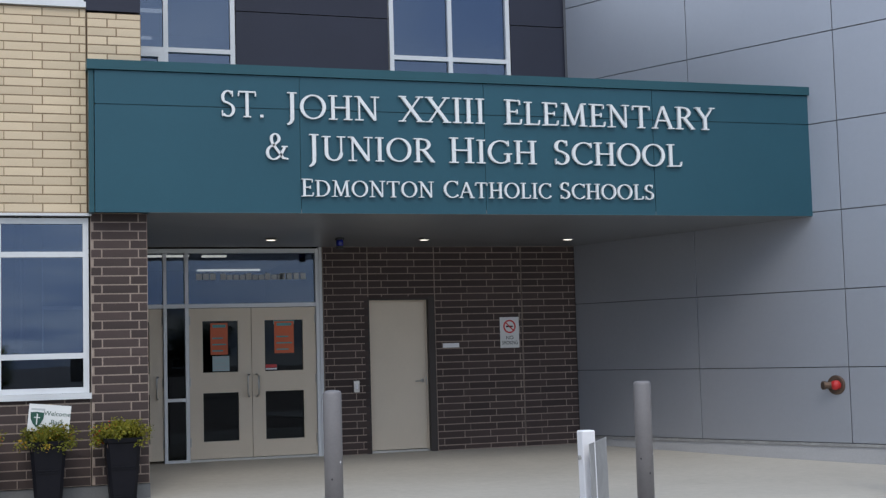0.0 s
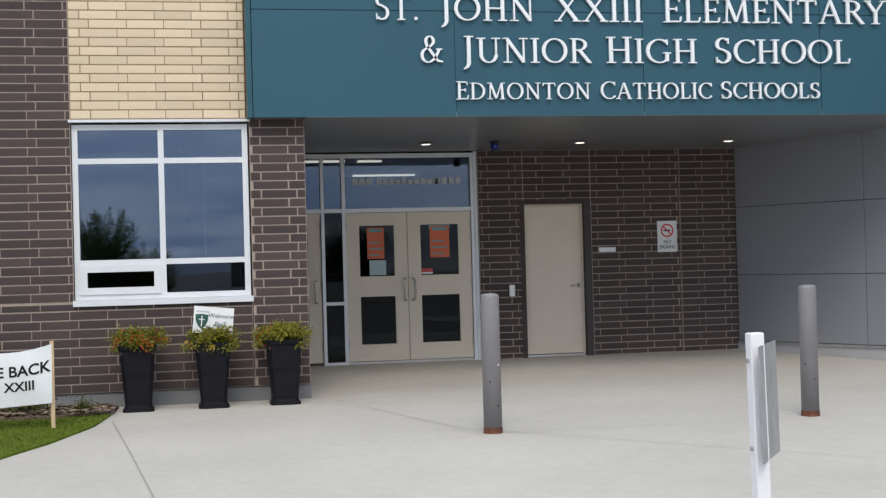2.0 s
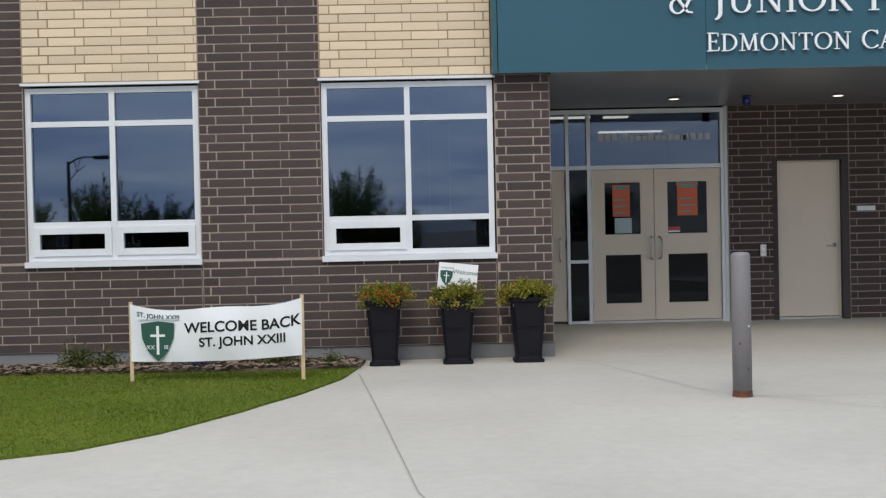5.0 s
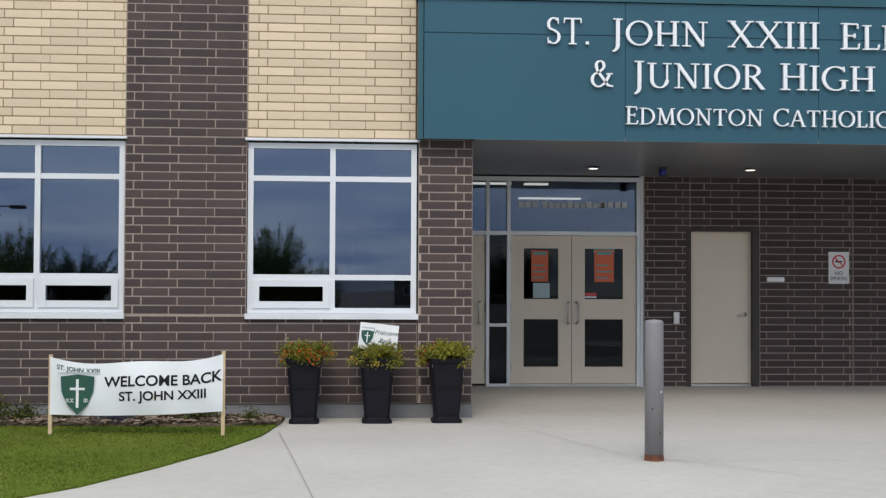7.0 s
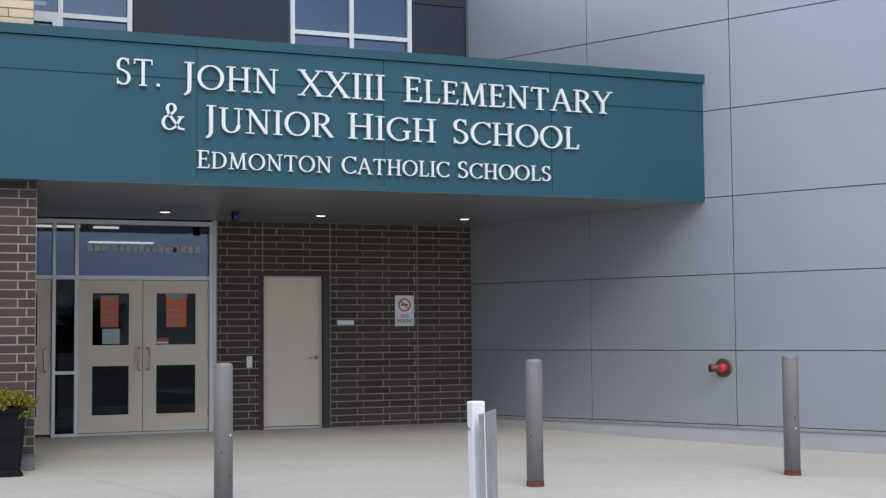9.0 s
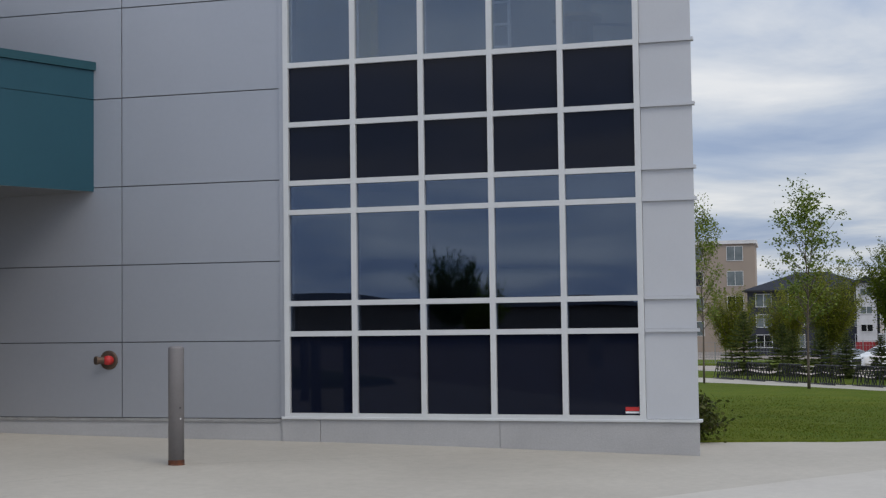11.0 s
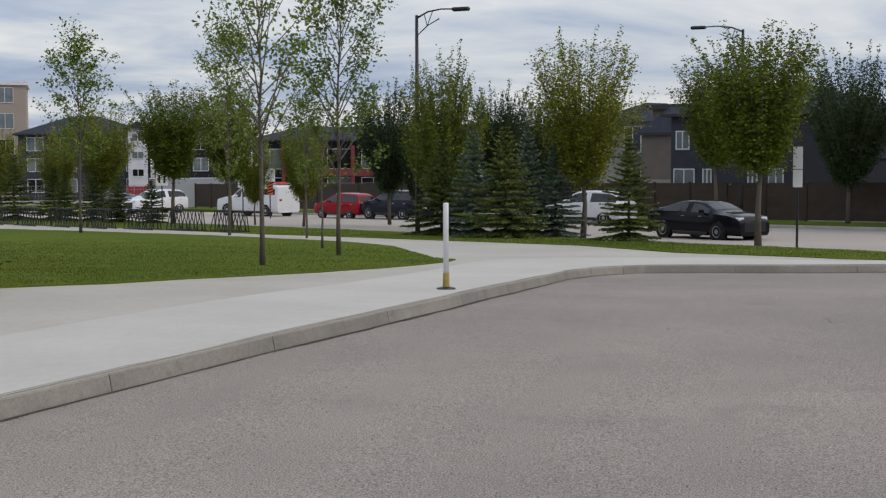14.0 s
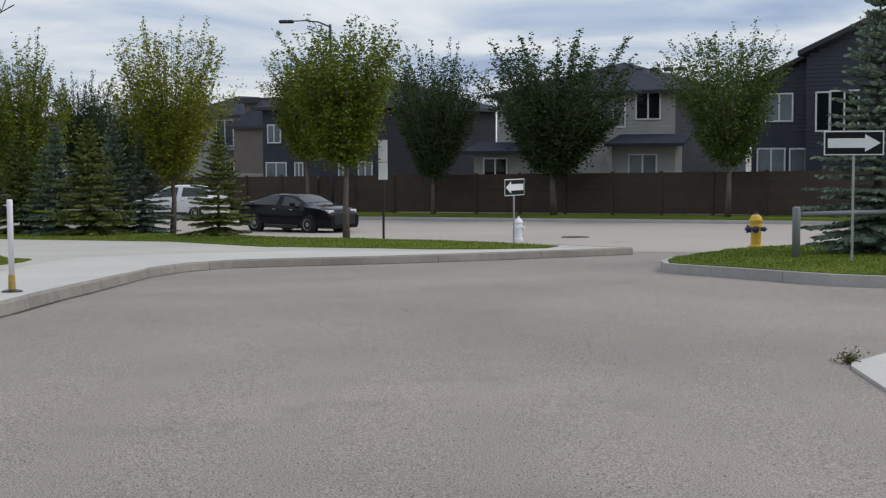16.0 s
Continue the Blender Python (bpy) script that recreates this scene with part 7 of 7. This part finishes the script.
# houses across the car park, seen mirrored in the panes
for x, y, a, w in ((-78, 14, 280, 17), (-80, -4, 280, 17.5), (-76, -22, 284, 17), (-30, -118, 175, 15), (-8, -120, 180, 15), (20, -120, 184, 14), (-60, -100, 150, 15)):
    block(x, y, a, w, 10, 2.7, SID_TAN, "low house across the car park", 1, 4, roof=0.8, win=(1.2, 1.0), z0=1.0)


def site_fence(x, y, turn, n):
    t = empty("wire_fence", pose(x, y, ground_z(x, y), 0, 0, turn), "grey temporary wire fence of a building site", "fence")
    WIRE = surf("galvanised_wire", (0.30, 0.31, 0.32), rough=0.5, metal=0.5)
    for i in range(n + 1):
        bm = bmesh.new()
        tube(bm, [(i * 3, 0, 0), (i * 3, 0, 1.9)], 0.04, 6)
        part("post", bm, WIRE, t)
    for i in range(n):
        bm = bmesh.new()
        for z in (0.15, 0.6, 1.05, 1.5, 1.88):
            tube(bm, [(i * 3, 0, z), (i * 3 + 3, 0, z)], 0.018, 4)
        for k in range(1, 12):
            tube(bm, [(i * 3 + k * 0.25, 0, 0.15), (i * 3 + k * 0.25, 0, 1.88)], 0.010, 4)
        part("mesh_panel", bm, WIRE, t)


site_fence(98, 62, -58, 22)
tagged(finish("site_container", boxm(0, 6.0, 0, 2.4, 0, 2.5, bevel=0.03), surf("pale_grey_container", (0.36, 0.37, 0.39), (0.32, 0.33, 0.35), 1.0, 0.6, bump=0.3, bscale=6), m=pose(100.5, 45.5, ground_z(100, 44), 0, 0, -66)), "pale grey site container behind the wire fence", "container")
GR2 = [(92, 70), (96, 58), (103, 44), (110, 28), (128, 34), (120, 60), (112, 80)]
sheet_object("lawn", sheet(GR2, 3.0, lambda x, y: ground_z(x, y) + 0.1, 0.2), GRASS, label="rough grass beside the building site", category="lawn")

# ---- vehicles ----
TYRE = surf("tyre_rubber", (0.012, 0.012, 0.013), rough=0.85)
RIM = surf("alloy_rim", (0.42, 0.43, 0.45), rough=0.3, metal=0.8)
CARGLASS = surf("car_glass", (0.012, 0.015, 0.018), rough=0.03, grain=0.0, spec=0.6)
LAMPGLASS = surf("headlight_glass", (0.65, 0.67, 0.70), rough=0.1)
TAIL = surf("tail_light", (0.25, 0.01, 0.012), rough=0.2)


def paint(name, c):
    m = surf(name, c, tuple(v * 0.95 for v in c), 2.0, 0.14, 0.0, grain=0.02, spec=0.12)
    m.node_tree.nodes["Principled BSDF"].inputs["Coat Weight"].default_value = 0.12
    m.node_tree.nodes["Principled BSDF"].inputs["Coat Roughness"].default_value = 0.05
    return m


SEDAN = [(-2.42, 0.90, 0.82, 0.80), (-2.33, 1.06, 0.95, 0.87), (-2.05, 1.12, 0.99, 0.91), (-1.62, 1.14, 1.00, 0.92), (-0.80, 1.40, 0.98, 0.92), (-0.1, 1.445, 0.97, 0.92), (0.45, 1.40, 0.96, 0.92), (1.22, 1.04, 0.98, 0.92), (1.85, 0.98, 0.93, 0.90), (2.22, 0.89, 0.85, 0.85), (2.42, 0.72, 0.70, 0.74)]
SUV = [(-2.30, 0.98, 0.98, 0.84), (-2.22, 1.12, 1.08, 0.91), (-2.0, 1.55, 1.10, 0.93), (-1.6, 1.66, 1.10, 0.94), (-0.6, 1.70, 1.08, 0.94), (0.1, 1.69, 1.06, 0.94), (0.50, 1.60, 1.05, 0.94), (1.20, 1.16, 1.08, 0.93), (1.85, 1.06, 1.02, 0.92), (2.22, 0.92, 0.90, 0.85), (2.34, 0.66, 0.66, 0.74)]
TRUCK = [(-2.95, 1.15, 1.15, 0.96), (-2.90, 1.98, 1.22, 0.98), (-2.3, 2.02, 1.22, 0.98), (-0.75, 2.02, 1.20, 0.98), (-0.70, 1.94, 1.18, 0.98), (0.3, 1.94, 1.16, 0.98), (0.75, 1.88, 1.15, 0.98), (1.45, 1.30, 1.22, 0.98), (2.3, 1.22, 1.18, 0.96), (2.85, 1.10, 1.08, 0.92), (2.95, 0.80, 0.80, 0.86)]


def vehicle(kind, x, y, turn, mat, label, wheel=0.33, axles=(-1.42, 1.40), cab=(3, 7), k=1.0, z=None):
    """Body shell and glasshouse lofted over stations; then wheels, lamps and plates."""
    t = empty("car", pose(x, y, (z if z is not None else ground_z(x, y) + 0.008), 0, 0, turn) @ Matrix.Scale(k, 4), label, "car", "cars on the street")
    body = bmesh.new()
    zb = 0.20 if kind is SEDAN else 0.28
    st = []
    for i, (sx, top, belt, hw) in enumerate(kind):
        cabin = cab[0] < i < cab[1]
        st.append((sx, top, belt if cabin or i in cab else min(belt, top - 0.05), hw, 0.70 if cabin else 0.86))
    fine = [tuple(p + (q - p) * k / 5 for p, q in zip(a, b)) for a, b in zip(st, st[1:]) for k in range(5)] + [st[-1]]
    for _ in range(3):
        fine = [fine[0]] + [(b[0], *((p + 2 * q + r) / 4 for p, q, r in zip(a[1:], b[1:], c[1:]))) for a, b, c in zip(fine, fine[1:], fine[2:])] + [fine[-1]]
    rows = []
    for sx, top, belt, hw, rf in fine:
        rw = hw * rf
        half = [(hw * 0.86, zb), (hw * 0.975, zb + 0.10), (hw, zb + 0.30), (hw * 0.995, (zb + belt) / 2 + 0.16), (hw * 0.955, belt), (rw, top - 0.045), (rw * 0.86, top - 0.012), (rw * 0.5, top), (0.0, top + 0.008)]
        rows.append([(sx, a, b) for a, b in half + [(-a, b) for a, b in half[-2::-1]]])
    n = len(rows[0])
    bv = [[body.verts.new(p) for p in r] for r in rows]
    for i in range(len(rows) - 1):
        for j in range(n - 1):
            body.faces.new((bv[i][j], bv[i + 1][j], bv[i + 1][j + 1], bv[i][j + 1]))
        body.faces.new((bv[i][0], bv[i][n - 1], bv[i + 1][n - 1], bv[i + 1][0]))
    for r in (0, -1):
        body.faces.new(bv[r])

    def glazing(name, line_a, line_b, lift):
        """A strip of glass between two lines of points, lifted off the shell."""
        glass = bmesh.new()
        a = [glass.verts.new(Vector(p) + lift) for p in line_a]
        b = [glass.verts.new(Vector(p) + lift) for p in line_b]
        for k in range(len(a) - 1):
            glass.faces.new((a[k], a[k + 1], b[k + 1], b[k]))
        r = bmesh.ops.extrude_face_region(glass, geom=list(glass.faces))
        bmesh.ops.translate(glass, verts=[g for g in r["geom"] if isinstance(g, bmesh.types.BMVert)], vec=-lift * 3)
        part(name, glass, CARGLASS, t, smooth=False)

    inner = [i for i in range(cab[0] * 5, cab[1] * 5 + 1) if rows[i][5][2] - rows[i][4][2] > 0.10]
    mid = len(inner) // 2
    for s, ja, jb in ((1, 4, 5), (-1, n - 5, n - 6)):
        for run in (inner[1:mid], inner[mid + 1:-1]):
            lo = [Vector(rows[i][ja]).lerp(Vector(rows[i][jb]), 0.10) for i in run]
            hi = [Vector(rows[i][ja]).lerp(Vector(rows[i][jb]), 0.88) for i in run]
            glazing("side_window", lo, hi, Vector((0, 0.007 * s, 0.003)))
    for name, a, b in (("rear_window", cab[0] * 5 + 1, cab[0] * 5 + 4), ("windscreen", cab[1] * 5 - 4, cab[1] * 5 - 1)):
        glazing(name, [rows[a][j] for j in range(6, n - 6)], [rows[b][j] for j in range(6, n - 6)], Vector((0.004 if name == "windscreen" else -0.004, 0, 0.010)))
    b = part("body", body, mat, t, smooth=True)
    b.data.set_sharp_from_angle(angle=radians(40))
    L0, L1 = kind[0][0], kind[-1][0]
    for ax in axles:
        for s in (-1, 1):
            hw = 0.93 if kind is not TRUCK else 0.98
            w = part("wheel", turned([(wheel * 0.62, -0.10), (wheel, -0.09), (wheel, 0.10), (wheel * 0.66, 0.115), (wheel * 0.62, 0.10)], 24, pose(ax, s * (hw - 0.10), wheel) @ Matrix.Rotation(radians(-90 * s), 4, "X")), TYRE, t)
            part("rim", turned([(wheel * 0.62, 0.0), (wheel * 0.64, 0.112), (wheel * 0.5, 0.09), (wheel * 0.15, 0.105)], 14, pose(ax, s * (hw - 0.10), wheel) @ Matrix.Rotation(radians(-90 * s), 4, "X")), RIM, w)
            part("wheel_arch", turned([(wheel * 1.18, -0.10), (wheel * 1.18, 0.085)], 24, pose(ax, s * (hw - 0.105), wheel) @ Matrix.Rotation(radians(-90 * s), 4, "X")), BLACK, t)
    hz = kind[-3][1] - 0.16
    for s in (-1, 1):
        part("headlight", boxm(L1 - 0.42, L1 - 0.10, s * 0.60 - 0.16, s * 0.60 + 0.16, hz - 0.08, hz + 0.05, bevel=0.03), LAMPGLASS, t)
        part("tail_light", boxm(L0 - 0.01, L0 + 0.22, s * 0.68 - 0.13, s * 0.68 + 0.13, kind[1][2] - 0.22, kind[1][2] - 0.05, bevel=0.03), TAIL, t)
        part("mirror", boxm(kind[cab[1]][0] - 0.62, kind[cab[1]][0] - 0.45, s * 0.98 - 0.09, s * 0.98 + 0.09, kind[cab[1]][2] + 0.02, kind[cab[1]][2] + 0.15, bevel=0.03), mat, t)
        for i in (4, 6):
            dx = kind[cab[0] + 1][0] + (0.35 if i == 4 else 1.25)
            part("door_handle", boxm(dx, dx + 0.16, s * (kind[5][3] * 0.985) - 0.015, s * (kind[5][3] * 0.985) + 0.015, kind[5][2] - 0.12, kind[5][2] - 0.09), CHROME, t)
    part("grille", boxm(L1 - 0.05, L1 + 0.012, -0.55, 0.55, 0.34, hz - 0.12, bevel=0.02), BLACK, t)
    part("plate", boxm(L0 - 0.02, L0 + 0.05, -0.16, 0.16, 0.62, 0.72), SIGNWHITE, t)
    part("sill", boxm(axles[0] + 0.5, axles[1] - 0.5, -0.93, 0.93, zb - 0.03, zb + 0.10, bevel=0.02), BLACK, t)
    return t


vehicle(SEDAN, 52.0, 1.05, -134, paint("black_car_paint", (0.008, 0.008, 0.012)), "black sedan with alloy wheels on the street")
vehicle(SUV, 69.0, 7.2, 62, paint("white_car_paint", (0.72, 0.73, 0.74)), "white SUV behind the spruces", wheel=0.36, cab=(1, 7))
vehicle(SUV, 76.5, 19.2, 58, paint("dark_blue_car_paint", (0.015, 0.018, 0.028)), "dark blue SUV parked at the kerb", wheel=0.37, cab=(1, 7))
vehicle(SUV, 78.6, 22.9, 58, paint("red_car_paint", (0.30, 0.012, 0.018)), "red hatchback parked at the kerb", wheel=0.33, cab=(1, 7), k=0.9)
vehicle(SUV, 90.5, 40.5, 150, paint("white_car_paint_b", (0.72, 0.73, 0.74)), "white SUV parked beyond the crossing", wheel=0.36, cab=(1, 7))
vehicle(SEDAN, 93.0, 44.5, 60, paint("black_car_paint_b", (0.01, 0.01, 0.012)), "dark car parked beyond the crossing", k=1.0)
vehicle(SEDAN, 92.0, 60.0, 60, paint("silver_car_paint", (0.35, 0.36, 0.38)), "silver car far down the street")
TR = vehicle(TRUCK, 83.3, 30.2, 62, paint("white_truck_paint", (0.74, 0.75, 0.76)), "white pickup truck with a tall canopy and roof rack", wheel=0.40, axles=(-1.85, 1.85), cab=(4, 7))
for yy in (-0.75, 0.75):
    bm = bmesh.new()
    tube(bm, [(-2.7, yy, 2.12), (-0.9, yy, 2.12)], 0.025, 6)
    part("roof_rack", bm, SIGNBACK, TR)
for s_ in (-1, 1):
    part("canopy_window", boxm(-2.65, -1.0, s_ * 0.905 - 0.012, s_ * 0.905 + 0.012, 1.40, 1.78, bevel=0.005), CARGLASS, TR)
part("roof_beacon", boxm(-2.5, -1.9, -0.3, 0.3, 2.06, 2.2), surf("orange_load", (0.55, 0.10, 0.05), rough=0.6), TR, "orange load on the roof")
vehicle(SUV, 33.6, -16.2, 120, paint("black_suv_paint", (0.008, 0.008, 0.010)), "black SUV waiting behind the spruce", wheel=0.38, cab=(1, 7))

# second kerb and ramp at the edge of the drive
I2 = [(10.0, -4.15), (10.5, -4.19), (11.5, -4.33), (11.66, -4.40), (12.2, -4.95), (13.2, -6.5), (12.8, -12), (8, -12), (8.6, -6)]
sheet_object("pavement_island", sheet(I2, 1.0, lambda x, y: ground_z(x, y) + 0.03, 0.2), WALK, label="broken corner of a concrete island", category="pavement")
wd = shrub(95, 0.16, 0.14, LEAF_SHRUB, "weed growing from the kerb crack", 16, 0.04)
wd.matrix_basis = pose(11.78, -4.42, ground_z(11.78, -4.42)) @ Matrix.Scale(0.6, 4)

CRACK = surf("tar_filled_crack", (0.14, 0.128, 0.118), (0.17, 0.155, 0.14), 2.0, 0.95)
rc = random.Random(101)


def crack(x, y, a, length, w):
    bm = bmesh.new()
    last = None
    n = int(length / 0.12)
    for i in range(n):
        a += rc.gauss(0, 0.22)
        x += math.cos(a) * 0.12
        y += math.sin(a) * 0.12
        ww = w * rc.uniform(0.3, 1.0) * math.sin(math.pi * (i + 0.5) / n)
        s = (-math.sin(a) * ww, math.cos(a) * ww)
        cur = [bm.verts.new((x + k * s[0], y + k * s[1], ground_z(x, y) + 0.005)) for k in (1, -1)]
        if last:
            bm.faces.new((last[0], last[1], cur[1], cur[0]))
        last = cur
    return tagged(finish("asphalt_crack", bm, CRACK), "irregular crack in the worn asphalt", "crack", kind="structure")


for x, y, a, l, w in ((15.5, -1.0, 0.5, 0.9, 0.012), (13.6, -0.4, 0.35, 0.7, 0.008), (18.5, -3.6, 0.9, 1.0, 0.02), (20.5, -4.4, 1.4, 1.1, 0.02), (22.5, 1.8, -1.2, 1.4, 0.02), (17.0, -4.4, 1.3, 0.7, 0.012)):
    crack(x, y, a, l, w)
v, f = [], []
for i in range(5200):
    d = 5.5 + 16 * rc.random() ** 1.7
    az = rc.uniform(0.95, 2.05)
    x, y = 0.5 + d * math.sin(az), d * math.cos(az)
    if y > 4.9 - 0.2 * (x - 6.75) - 0.5:
        continue
    z = ground_z(x, y) + 0.001
    r = rc.uniform(0.003, 0.009)
    i0 = len(v)
    v += [(x - r, y - r * 0.6, z), (x + r, y - r * 0.7, z), (x, y + r, z), (x, y, z + r * 0.8)]
    f += [(i0, i0 + 1, i0 + 3), (i0 + 1, i0 + 2, i0 + 3), (i0 + 2, i0, i0 + 3)]
tagged(new("gravel", quad_mesh("gravel", v, f, surf("loose_grit", (0.22, 0.20, 0.18), (0.38, 0.35, 0.31), 8.0, 0.95, random_=0.4))), "loose grit on the asphalt", "gravel", kind="stuff")

# ---- kerb stones ----
def kerb_run(line, step, label, face_out=0.012, width=0.05, mat=KERB):
    """Separate kerb stones along a line, with open joints."""
    thing = empty("kerb", Matrix.Identity(4), label, "kerb", kind="structure")
    pts = [Vector((x, y, 0)) for x, y in line]
    seg = [(b - a).length for a, b in zip(pts, pts[1:])]
    total = sum(seg)

    def at(d):
        for a, b, l in zip(pts, pts[1:], seg):
            if d <= l:
                return a + (b - a) * (d / l), (b - a).normalized()
            d -= l
        return pts[-1], (pts[-1] - pts[-2]).normalized()

    n = max(1, round(total / step))
    for i in range(n):
        d0, d1 = total * i / n + 0.006, total * (i + 1) / n - 0.006
        bm = bmesh.new()
        rings = []
        for k in range(5):
            p, t = at(d0 + (d1 - d0) * k / 4)
            out = Vector((t.y, -t.x, 0))
            z = ground_z(p.x, p.y)
            prof = ((face_out + 0.03, -0.1), (face_out + 0.022, 0.02), (face_out, KERB_H - 0.025), (face_out - 0.03, KERB_H + 0.006), (-width, KERB_H + 0.006), (-width, -0.1))
            rings.append([bm.verts.new((p.x + out.x * a, p.y + out.y * a, z + b)) for a, b in prof])
        for r0, r1 in zip(rings, rings[1:]):
            for k in range(6):
                bm.faces.new((r0[k], r0[(k + 1) % 6], r1[(k + 1) % 6], r1[k]))
        bm.faces.new(rings[0])
        bm.faces.new(rings[-1][::-1])
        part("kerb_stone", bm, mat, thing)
    # dirt gathered along the foot
    rnd = random.Random(7)
    bm, last = bmesh.new(), None
    d = 0.0
    while d < min(total, 60):
        p, t = at(d)
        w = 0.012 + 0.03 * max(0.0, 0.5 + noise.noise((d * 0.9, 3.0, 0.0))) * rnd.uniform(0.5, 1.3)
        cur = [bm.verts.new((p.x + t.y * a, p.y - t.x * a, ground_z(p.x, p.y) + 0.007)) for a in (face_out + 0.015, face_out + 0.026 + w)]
        if last:
            bm.faces.new((last[0], last[1], cur[1], cur[0]))
        last = cur
        d += 0.15
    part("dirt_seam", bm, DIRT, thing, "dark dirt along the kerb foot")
    return thing


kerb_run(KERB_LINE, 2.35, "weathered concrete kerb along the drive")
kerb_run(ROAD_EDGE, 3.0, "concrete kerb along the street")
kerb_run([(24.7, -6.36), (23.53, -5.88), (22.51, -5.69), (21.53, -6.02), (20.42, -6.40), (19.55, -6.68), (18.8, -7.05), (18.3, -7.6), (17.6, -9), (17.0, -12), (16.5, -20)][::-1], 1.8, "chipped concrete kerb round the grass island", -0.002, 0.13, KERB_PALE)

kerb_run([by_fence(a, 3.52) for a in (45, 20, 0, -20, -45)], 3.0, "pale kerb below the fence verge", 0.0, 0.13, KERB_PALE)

# ---- bricks, laid last ----
for args in PIECES:
    lay_bricks(*args)
